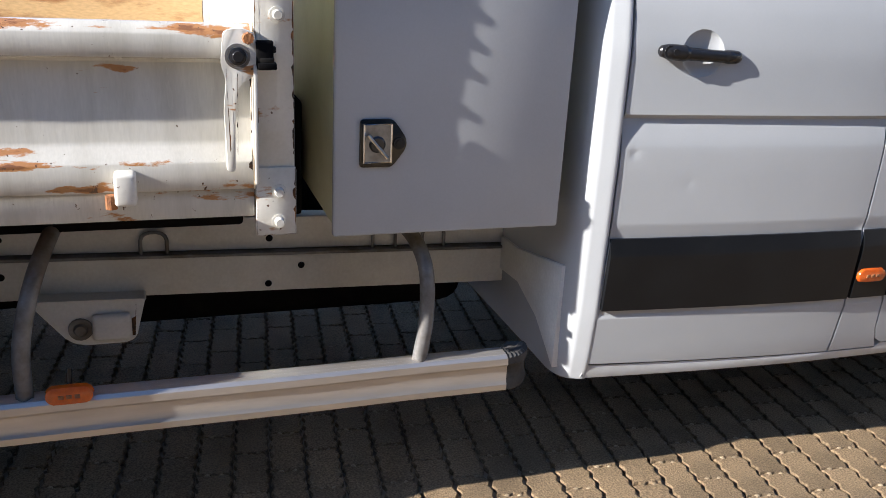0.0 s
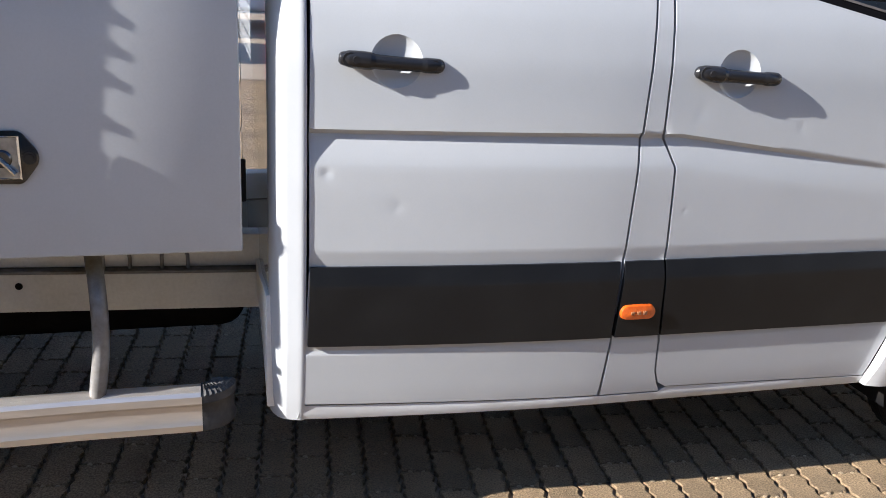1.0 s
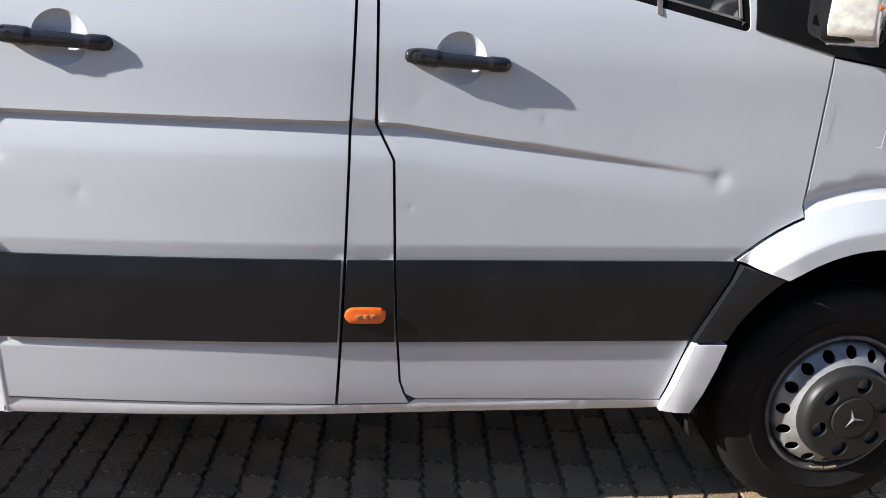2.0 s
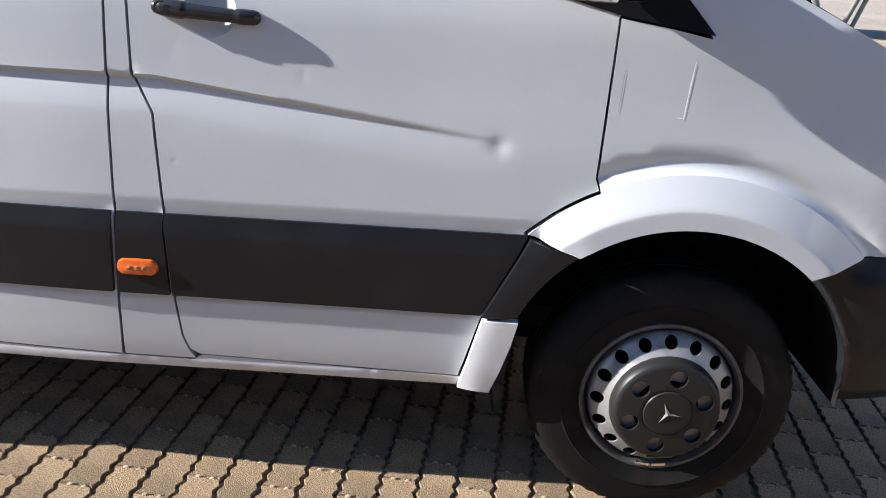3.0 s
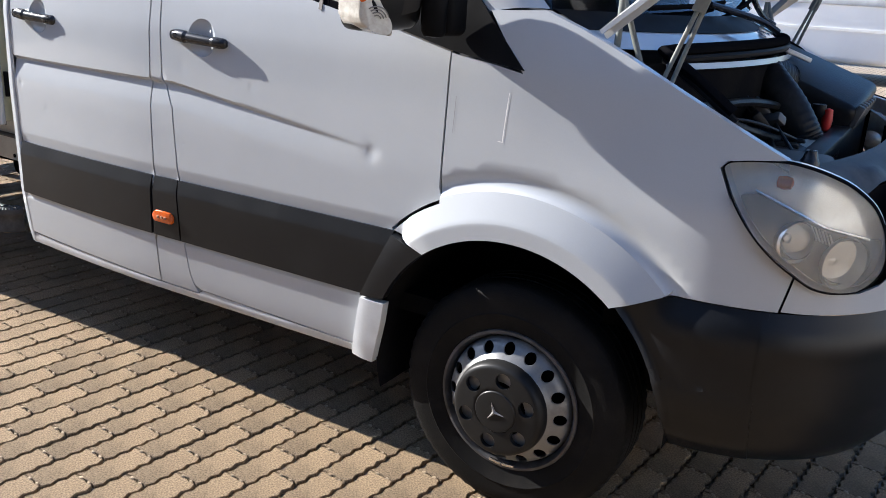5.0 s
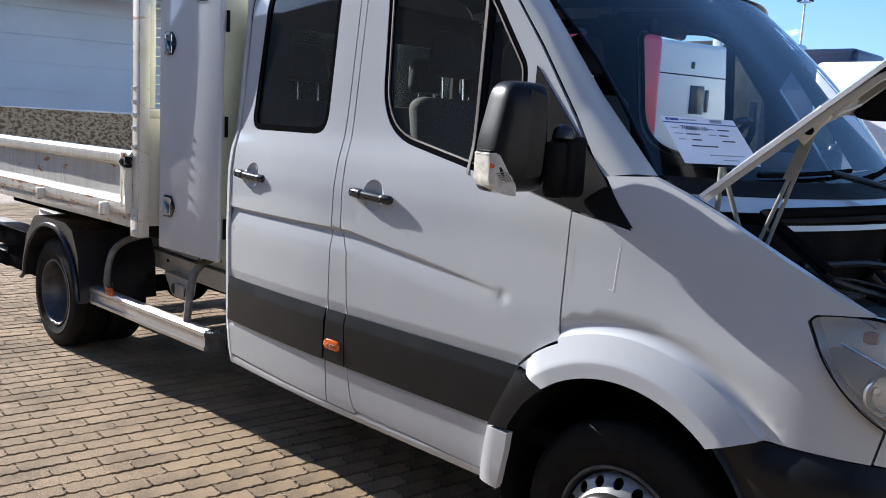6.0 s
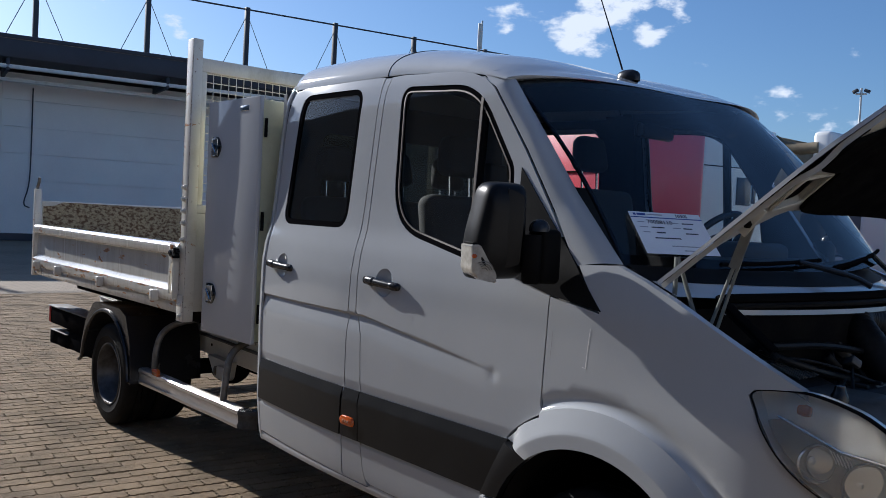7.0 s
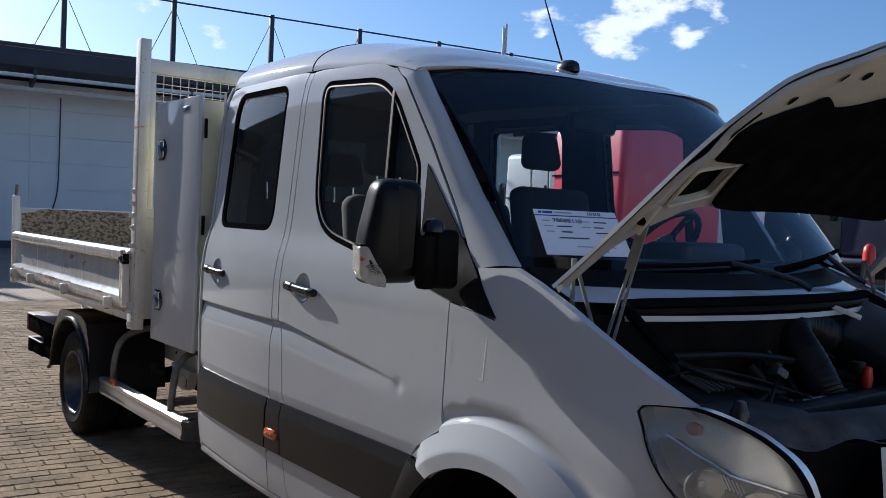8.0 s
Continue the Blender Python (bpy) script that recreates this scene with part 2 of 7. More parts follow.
def rusted(m, bands, amount=0.0):
    """Rust that breaks through paint: long scabs along the given heights and small dark chips."""
    n, links = m.node_tree.nodes, m.node_tree.links
    p = n["Principled BSDF"]
    under = p.inputs["Base Color"].links[0].from_socket
    tc = n.new("ShaderNodeTexCoord")

    def noisy(scale, detail, stretch):
        mp = n.new("ShaderNodeMapping")
        mp.inputs["Scale"].default_value = stretch
        links.new(tc.outputs["Object"], mp.inputs["Vector"])
        t = n.new("ShaderNodeTexNoise")
        t.inputs["Scale"].default_value, t.inputs["Detail"].default_value, t.inputs["Roughness"].default_value = scale, detail, 0.62
        links.new(mp.outputs["Vector"], t.inputs["Vector"])
        return t.outputs["Fac"]

    def math_of(op, a, b):
        q = n.new("ShaderNodeMath")
        q.operation = op
        for i, v in enumerate((a, b)):
            if isinstance(v, (int, float)):
                q.inputs[i].default_value = v
            else:
                links.new(v, q.inputs[i])
        return q.outputs[0]
    sep = n.new("ShaderNodeSeparateXYZ")
    links.new(tc.outputs["Object"], sep.inputs[0])
    total = math_of("ADD", noisy(10, 8, (0.45, 1, 1.6)), amount)
    for z, w, gain in bands:
        off = math_of("DIVIDE", math_of("ABSOLUTE", math_of("SUBTRACT", sep.outputs["Z"], z), 0), w)
        near = math_of("MAXIMUM", math_of("SUBTRACT", 1.0, off), 0.0)
        total = math_of("ADD", total, math_of("MULTIPLY", near, gain))
    chips = math_of("ADD", noisy(55, 3, (1, 1, 1)), math_of("MULTIPLY", math_of("SUBTRACT", total, 0.5), 0.35))
    for fac, lo, hi, tint in ((total, 0.625, 0.66, (0.40, 0.19, 0.065, 1)), (total, 0.69, 0.73, (0.20, 0.085, 0.03, 1)), (chips, 0.70, 0.725, (0.10, 0.055, 0.03, 1))):
        r = n.new("ShaderNodeMapRange")
        r.inputs["From Min"].default_value, r.inputs["From Max"].default_value = lo, hi
        links.new(fac, r.inputs["Value"])
        mx = n.new("ShaderNodeMixRGB")
        links.new(r.outputs["Result"], mx.inputs[0])
        links.new(under, mx.inputs[1])
        mx.inputs[2].default_value = tint
        under = mx.outputs["Color"]
    links.new(under, p.inputs["Base Color"])
    return m


side_paint = rusted(surface("dropside_paint", (0.60, 0.575, 0.51), 0.26, 0.0, (0.46, 0.435, 0.37), 5.0, (0.45, 0.72), 0.05, 120, 0.05, 60, coat=1.0, coat_rough=0.17, streak=(2.2, 1, 0.35)),
                    ((1.325, 0.022, 0.16), (1.045, 0.02, 0.16), (0.995, 0.02, 0.10), (0.93, 0.04, 0.05)))
post_paint = rusted(surface("post_paint", (0.66, 0.64, 0.58), 0.32, 0.0, (0.54, 0.51, 0.43), 6.0, (0.5, 0.75), 0.04, 120, 0.05, 60, coat=0.2), ((0.90, 0.05, 0.08),), 0.02)

latch_steel = surface("latch_steel", (0.34, 0.34, 0.345), 0.3, 0.85, (0.22, 0.215, 0.21), 40, fine=0.06)
worn_dark = surface("bared_steel", (0.055, 0.040, 0.030), 0.8, 0, (0.16, 0.075, 0.03), 40, (0.45, 0.6), 0.2, 200, spec=0.1)
# silver rim paint again, darkened to stand for shade deep in the wheel
shaded_rim = surface("shaded_rim_paint", (0.085, 0.085, 0.09), 0.4, 0.3, (0.03, 0.029, 0.028), 14, fine=0.06)
dusty_plastic = surface("dusty_plastic", (0.035, 0.035, 0.036), 0.5, 0, (0.075, 0.072, 0.068), 12, (0.4, 0.65), 0.12, 90, 0.1, 90, spec=0.2)
bezel_grey = surface("lamp_bezel", (0.26, 0.26, 0.25), 0.35, 0.5, (0.19, 0.185, 0.175), 20, fine=0.05)
mirror_black = surface("mirror_shell_plastic", (0.008, 0.008, 0.0085), 0.34, 0, (0.012, 0.012, 0.012), 9, fine=0.05, spec=0.16)
hinge_grey = surface("hinge_grey", (0.24, 0.25, 0.225), 0.5, 0.2, (0.17, 0.17, 0.155), 14, fine=0.06, spec=0.2)
plate_black = surface("satin_black_plastic", (0.007, 0.007, 0.0075), 0.36, 0, (0.010, 0.010, 0.010), 9, fine=0.06, spec=0.10)
deep_black = surface("deep_black_plastic", (0.006, 0.006, 0.0065), 0.42, 0, (0.009, 0.009, 0.009), 9, fine=0.05, spec=0.02)
dark_chrome = surface("dark_chrome", (0.085, 0.085, 0.09), 0.22, 1.0, (0.05, 0.05, 0.05), 30, fine=0.05)
channel_grey = surface("window_channel", (0.16, 0.14, 0.12), 0.45, 0.2, (0.09, 0.08, 0.07), 20, fine=0.05)
pale_scrape = surface("pale_scrape", (0.80, 0.79, 0.76), 0.6, spec=0.2)
grey_scrape = surface("grey_scrape", (0.30, 0.30, 0.30), 0.7, spec=0.2)


# ---- building tools ----
def part(name, bm, material, parent=None, label="", smooth=40.0):
    me = bpy.data.meshes.new(name)
    bmesh.ops.recalc_face_normals(bm, faces=bm.faces)
    bm.to_mesh(me)
    bm.free()
    me.materials.append(material)
    if smooth:
        for poly in me.polygons:
            poly.use_smooth = True
        me.set_sharp_from_angle(angle=radians(smooth))
    ob = new(name, me)
    if parent:
        ob.parent = parent
        ob.matrix_parent_inverse = world_of(parent).inverted()
    if label:
        tagged(ob, label)
    return ob


PLACES = {}


def world_of(ob):
    return PLACES.get(ob.name, Matrix())


def thing(name, at, label, category, group="", kind=""):
    ob = new(name)
    ob.empty_display_size = 0.1
    ob.location = at
    PLACES[ob.name] = Matrix.Translation(at)
    return tagged(ob, label, category, group, kind)


def holder(name, at, parent, label=""):
    """A part that is itself made of pieces."""
    ob = new(name)
    ob.empty_display_size = 0.05
    ob.parent = parent
    ob.matrix_parent_inverse = world_of(parent).inverted()
    ob.location = at
    PLACES[ob.name] = Matrix.Translation(at)
    return tagged(ob, label) if label else ob


def block(x0, x1, y0, y1, z0, z1, bevel=0.0, seg=2, bm=None):
    bm = bm or bmesh.new()
    r = bmesh.ops.create_cube(bm, size=1.0)
    for v in r["verts"]:
        v.co = Vector((x0 + (v.co.x + 0.5) * (x1 - x0), y0 + (v.co.y + 0.5) * (y1 - y0), z0 + (v.co.z + 0.5) * (z1 - z0)))
    if bevel:
        edges = list({e for v in r["verts"] for e in v.link_edges})
        bmesh.ops.bevel(bm, geom=edges, offset=bevel, segments=seg, profile=0.5, affect="EDGES")
    return bm


def moved(bm, m):
    bmesh.ops.transform(bm, matrix=m, verts=bm.verts)
    return bm


def tube(points, radius, seg=10, bm=None, closed=False, flat=None):
    """A round bar along a path; flat=(a, b) scales its section."""
    bm = bm or bmesh.new()
    pts = [Vector(p) for p in points]
    rings, up = [], None
    n = len(pts)
    for i, p in enumerate(pts):
        a, b = pts[(i - 1) % n] if (i or closed) else p, pts[(i + 1) % n] if (i < n - 1 or closed) else p
        d = (b - a).normalized()
        if up is None:
            up = Vector((0, 0, 1)) if abs(d.z) < 0.9 else Vector((1, 0, 0))
        side = d.cross(up).normalized()
        up = side.cross(d).normalized()
        r = radius[i] if isinstance(radius, (list, tuple)) else radius
        fa, fb = flat or (1, 1)
        rings.append([bm.verts.new(p + side * (r * fa * math.cos(t)) + up * (r * fb * math.sin(t))) for t in [2 * math.pi * k / seg for k in range(seg)]])
    for i in range(n if closed else n - 1):
        q, w = rings[i], rings[(i + 1) % n]
        for k in range(seg):
            bm.faces.new((q[k], q[(k + 1) % seg], w[(k + 1) % seg], w[k]))
    if not closed:
        bm.faces.new(rings[0])
        bm.faces.new(rings[-1][::-1])
    return bm


def bent(points, rounds=3):
    """Chaikin-rounded path."""
    pts = [Vector(p) for p in points]
    for _ in range(rounds):
        out = [pts[0]]
        for a, b in zip(pts, pts[1:]):
            out += [a.lerp(b, 0.25), a.lerp(b, 0.75)]
        pts = out + [pts[-1]]
    return pts


def lathe(profile, centre, axis="y", seg=48, bm=None, share=1.0):
    """Turns a profile of (radius, along) round an axis."""
    bm = bm or bmesh.new()
    cx, cy, cz = centre
    rings = []
    for r, h in profile:
        ring = []
        for k in range(seg):
            t = 2 * math.pi * k / seg
            a, b = r * math.cos(t), r * math.sin(t)
            co = {"y": (cx + a, cy + h, cz + b), "z": (cx + a, cy + b, cz + h), "x": (cx + h, cy + a, cz + b)}[axis]
            ring.append(bm.verts.new(co))
        rings.append(ring)
    for q, w in zip(rings, rings[1:]):
        for k in range(seg):
            bm.faces.new((q[k], q[(k + 1) % seg], w[(k + 1) % seg], w[k]))
    return bm


def grid(fn, nu, nv, bm=None, wrap=False):
    """A patch from fn(u, v), u and v in 0..1."""
    bm = bm or bmesh.new()
    vs = [[bm.verts.new(fn(i / nu, j / nv)) for j in range(nv + 1)] for i in range(nu + 1)]
    for i in range(nu):
        for j in range(nv):
            bm.faces.new((vs[i][j], vs[i + 1][j], vs[i + 1][j + 1], vs[i][j + 1]))
    return bm


def prism(poly, y0, y1, bevel=0.0, axis="y"):
    """A flat outline in (x, z) drawn out from y0 to y1 (or in (y, z) along x, or (x, y) along z)."""
    bm = bmesh.new()

    def put(a, b, h):
        return {"y": (a, h, b), "x": (h, a, b), "z": (a, b, h)}[axis]
    lo = [bm.verts.new(put(a, b, y0)) for a, b in poly]
    hi = [bm.verts.new(put(a, b, y1)) for a, b in poly]
    n = len(poly)
    bm.faces.new(lo)
    bm.faces.new(hi[::-1])
    for i in range(n):
        bm.faces.new((lo[i], lo[(i + 1) % n], hi[(i + 1) % n], hi[i]))
    if bevel:
        bmesh.ops.bevel(bm, geom=list(bm.edges), offset=bevel, segments=2, profile=0.5, affect="EDGES")
    return bm


def rounded(poly, r, seg=5):
    """An outline with rounded corners; r is one radius or one per corner."""
    out, n = [], len(poly)
    for i in range(n):
        p = Vector(poly[i])
        a, b = Vector(poly[i - 1]) - p, Vector(poly[(i + 1) % n]) - p
        rr = r[i] if isinstance(r, (list, tuple)) else r
        if rr <= 0:
            out.append(tuple(p))
            continue
        cut = min(rr, a.length * 0.48, b.length * 0.48)
        s, e = p + a.normalized() * cut, p + b.normalized() * cut
        for k in range(seg + 1):
            t = k / seg
            out.append(tuple((1 - t) ** 2 * s + 2 * t * (1 - t) * p + t * t * e))
    return out


def arc(cx, cz, r, a0, a1, n=16):
    return [(cx + r * math.cos(radians(a0 + (a1 - a0) * i / n)), cz + r * math.sin(radians(a0 + (a1 - a0) * i / n))) for i in range(n + 1)]


def dense(poly, step):
    out = []
    for i in range(len(poly)):
        a, b = Vector(poly[i]), Vector(poly[(i + 1) % len(poly)])
        k = max(1, math.ceil((b - a).length / step))
        out += [tuple(a.lerp(b, j / k)) for j in range(k)]
    return out


def within(pts, poly):
    """Which of the points lie inside the outline."""
    pts, poly = np.asarray(pts, float), np.asarray(poly, float)
    ok = np.zeros(len(pts), bool)
    for (x0, z0), (x1, z1) in zip(poly, np.roll(poly, -1, 0)):
        c = (z0 > pts[:, 1]) != (z1 > pts[:, 1])
        ok ^= c & (pts[:, 0] < (x1 - x0) * (pts[:, 1] - z0) / (z1 - z0 + 1e-12) + x0)
    return ok


def sheet(outline, holes, lift, step=0.03, rows=None, extra=(), fold=0.015, fold_way=None, bm=None, avoid=None):
    """A curved panel: an outline with holes in a plane, filled with a fine net, laid on a surface by lift(a, b), its edges turned in."""
    bm = bm or bmesh.new()
    loops = [dense(outline, step * 0.6)] + [dense(h, step * 0.6) for h in holes]
    verts, edges = [], []
    for loop in loops:
        k = len(verts)
        verts += loop
        edges += [(k + i, k + (i + 1) % len(loop)) for i in range(len(loop))]
    border = np.array(verts)
    lo, hi = border.min(0), border.max(0)
    bs = rows if rows is not None else np.arange(lo[1] + step / 2, hi[1], step)
    net = [(a, b) for b in bs if lo[1] < b < hi[1] for a in np.arange(lo[0] + step / 2, hi[0], step) if not (avoid and avoid(a, b))]
    net += [tuple(p) for p in extra]
    if net:
        net = np.array(net)
        net = net[within(net, loops[0])]
        for h in loops[1:]:
            net = net[~within(net, h)]
        if len(net):
            near = np.array([np.min(np.hypot(*(border - q).T)) for q in net])
            net = net[near > min(step * 0.3, 0.006)]
        verts += [tuple(q) for q in net]
    from_cdt = mathutils_cdt([Vector(v) for v in verts], edges, [], 0, 1e-5)
    co, faces = from_cdt[0], from_cdt[2]
    mids = np.array([[sum(co[i][0] for i in f) / 3, sum(co[i][1] for i in f) / 3] for f in faces])
    keep = within(mids, loops[0])
    for h in loops[1:]:
        keep &= ~within(mids, h)
    vs = [bm.verts.new(lift(c[0], c[1])) for c in co]
    made = []
    for f, k in zip(faces, keep):
        if k:
            try:
                made.append(bm.faces.new([vs[i] for i in f]))
            except ValueError:
                pass
    if fold:
        way = Vector(fold_way or (0, fold, 0))
        rim = [e for e in {e for f in made for e in f.edges} if len(e.link_faces) == 1]
        twin = {}
        for e in rim:
            for v in e.verts:
                if v not in twin:
                    twin[v] = bm.verts.new(v.co + way)
        for e in rim:
            a, b = e.verts
            bm.faces.new((a, b, twin[b], twin[a]))
    loose = [v for v in bm.verts if not v.link_faces]
    bmesh.ops.delete(bm, geom=loose, context="VERTS")
    return bm


def flipped(bm, mid):
    """The same on the vehicle's other side."""
    for v in bm.verts:
        v.co.y = 2 * mid - v.co.y
    bmesh.ops.reverse_faces(bm, faces=bm.faces)
    return bm


# ---- the truck: its cab's side as a surface y(x, z), y = 0 at the widest line ----
MID = 0.98
TABLE_Z = np.linspace(0.2, 2.5, 2301)
TABLE_Y = np.interp(TABLE_Z, [0.20, 0.30, 0.37, 0.42, 0.57, 0.80, 1.00, 1.30, 1.40, 1.50, 1.60, 2.04, 2.14, 2.21, 2.30, 2.5],
                    [0.09, 0.050, 0.033, 0.022, 0.005, 0.0, -0.004, 0.0, 0.014, 0.042, 0.054, 0.090, 0.108, 0.138, 0.24, 0.5])
TABLE_Y = np.convolve(np.pad(TABLE_Y, 30, mode="edge"), np.hanning(61) / np.hanning(61).sum(), "valid")
DISHES = [(-2.034, 1.292), (-1.161, 1.285)]
DENTS = [(-0.485, 1.014, 0.024, 0.006), (-2.19, 1.03, 0.014, 0.004), (-2.02, 0.95, 0.016, 0.0018), (-1.26, 0.93, 0.008, 0.0014),
         (-1.25, 1.19, 0.022, 0.0014), (-0.95, 1.15, 0.014, 0.0016), (-1.05, 1.19, 0.018, 0.0012)]


def smooth01(t):
    t = max(0.0, min(1.0, t))
    return t * t * (3 - 2 * t)


def swage_drop(x):
    """How far the swage line has sunk towards the front door's leading edge."""
    return max(0.0, (x + 1.30) / 0.81) * 0.104


def front_y(x):
    """The plan of the rounded front."""
    u = max(0.0, min(1.0, (x - 0.40) / 0.63))
    return 0.98 * (1 - (1 - u ** 2.6) ** (1 / 2.6))


def side(x, z, plain=False, flare=True):
    y = float(np.interp(z, TABLE_Z, TABLE_Y))
    if x < -1.45:
        y += 0.045 * min(1.2, (-1.45 - x) / 0.78) ** 1.6
    if x > 0.40:
        y += front_y(x)
    if x > -0.1 and z > 0.95:
        y += 0.018 * smooth01((x + 0.1) / 0.6) * smooth01((z - 0.95) / 0.35)
    if x > -0.25 and z > 1.25:
        y += 0.018 * smooth01((x + 0.25) / 0.75) * smooth01((z - 1.25) / 0.22)
    if plain:
        return y
    amp = 0.014 if x < -1.3 else 0.014 * max(0.0, 1 - (x + 1.3) / 0.83) ** 0.8
    zw = z + swage_drop(x)
    if amp and 1.045 < zw < 1.134:
        y += amp * ((1.134 - zw) / 0.012 if zw > 1.122 else ((zw - 1.045) / 0.077) ** 1.25)
    if 0.79 < z < 0.835 and x < 0.3 and math.hypot(x, z - 0.40) > (0.64 if flare else 0.0):
        y += 0.007 * (0.835 - z) / 0.045
    if z < 0.567:
        y -= 0.004
    r = math.hypot(x, z - 0.40)
    if flare and 0.40 < r < 0.63 and x < 0.46:
        turn_by = math.degrees(math.atan2(z - 0.40, x))
        low = smooth01((turn_by - 122) / 14)
        full = smooth01((turn_by - 30) / 16) * (1 - 0.35 * low)
        outer = 0.585 - 0.055 * low
        if r > outer:
            y += 0.007 * math.sin(math.pi * max(0.0, (outer + 0.042 - r) / 0.042)) * full * (1 - low)
        else:
            y -= full * (0.013 * smooth01((outer - r) / 0.008) + 0.038 * min(1.0, (outer - r) / (outer - 0.497)))
    for cx, cz in DISHES:
        d = math.hypot(x - cx, z - cz)
        if d < 0.060:
            y += 0.019 * (1 - (d / 0.060) ** 2) ** 0.7
    for cx, cz, w, deep in DENTS:
        d2 = ((x - cx) ** 2 + (z - cz) ** 2) / (w * w)
        if d2 < 9:
            y += 0.5 * deep * math.exp(-d2)
    return y


def on_side(x, z):
    return (x, side(x, z), z)


def on_door(x, z):
    return (x, side(x, z, False, False), z)


def near_feature(x, z):
    """Where the net follows a feature's own lines instead of its squares."""
    return (x < -0.40 and 1.010 < z + swage_drop(x) < 1.150) or any(math.hypot(x - cx, z - cz) < 0.07 for cx, cz in DISHES) or 0.44 < math.hypot(x, z - 0.40) < 0.635


def near_door_feature(x, z):
    return (x < -0.40 and 1.010 < z + swage_drop(x) < 1.150) or any(math.hypot(x - cx, z - cz) < 0.07 for cx, cz in DISHES)


ROWS_Z = np.unique(np.round(np.r_[np.arange(0.30, 2.4, 0.03), np.arange(0.79, 0.845, 0.009), np.arange(0.555, 0.58, 0.008)], 4))
DISH_POINTS = [(cx + r * math.cos(t), cz + r * math.sin(t)) for cx, cz in DISHES for r in (0.008, 0.02, 0.032, 0.042, 0.05, 0.056, 0.060, 0.063)
               for t in np.arange(0, 6.28, 0.25)]
SWAGE_POINTS = [(x, zw - swage_drop(x)) for x in np.arange(-2.3, -0.40, 0.02) for zw in (1.141, 1.134, 1.130, 1.126, 1.122, 1.115, 1.105, 1.09, 1.07, 1.055, 1.045, 1.03)]
ARCH_POINTS = [(r * math.cos(t), 0.40 + r * math.sin(t)) for r in (0.4568, 0.466, 0.476, 0.488, 0.4945, 0.4985, 0.51, 0.53, 0.552, 0.57, 0.5775, 0.5815, 0.586, 0.598, 0.607, 0.617, 0.626)
               for t in np.arange(-0.3, 3.5, 0.035)]
DENT_POINTS = [(cx + r * w * math.cos(t), cz + r * w * math.sin(t)) for cx, cz, w, _ in DENTS for r in (0.0, 0.4, 0.8, 1.2, 1.7) for t in np.arange(0, 6.2, 0.6)]
DOOR_FINE = DISH_POINTS + SWAGE_POINTS + DENT_POINTS
FINE = DISH_POINTS + SWAGE_POINTS + ARCH_POINTS + DENT_POINTS

truck = thing("tipper_truck", (-2.2, MID, 0), "white double-cab tipper truck with open bonnet parked on paving", "truck")

# doors
REAR_DOOR = [(-2.240, 0.412), (-1.432, 0.392), (-1.424, 0.60), (-1.418, 0.80), (-1.412, 1.12), (-1.402, 1.45), (-1.392, 1.80), (-1.384, 2.10),
             (-1.380, 2.180), (-1.43, 2.184), (-2.10, 2.192), (-2.19, 2.18), (-2.218, 2.08), (-2.226, 1.5), (-2.230, 1.12), (-2.228, 0.80), (-2.238, 0.56)]
REAR_WINDOW = rounded([(-2.130, 1.500), (-1.520, 1.500), (-1.508, 2.142), (-2.078, 2.152)], 0.085, 6)
FRONT_DOOR = [(-1.225, 0.405)] + [(-0.545, 0.385), (-0.500, 0.56), (-0.400, 0.792)] + arc(0, 0.40, 0.572, 135.6, 114.6, 8) + \
             [(-0.250, 0.95), (-0.246, 1.10), (-0.240, 1.322), (-0.168, 1.425), (-0.290, 1.606), (-0.452, 1.828), (-0.590, 2.000), (-0.655, 2.076), (-0.715, 2.119), (-0.80, 2.148), (-0.90, 2.163), (-1.25, 2.180),
              (-1.328, 2.178), (-1.339, 2.10), (-1.350, 1.60), (-1.346, 1.13), (-1.302, 1.045), (-1.290, 0.80), (-1.278, 0.60), (-1.264, 0.46), (-1.25, 0.42)]
FRONT_WINDOW = rounded([(-1.185, 1.520), (-0.462, 1.372), (-0.500, 1.772), (-0.735, 2.098), (-1.225, 2.126)],
                       [0.20, 0.02, 0.03, 0.15, 0.07], 10)


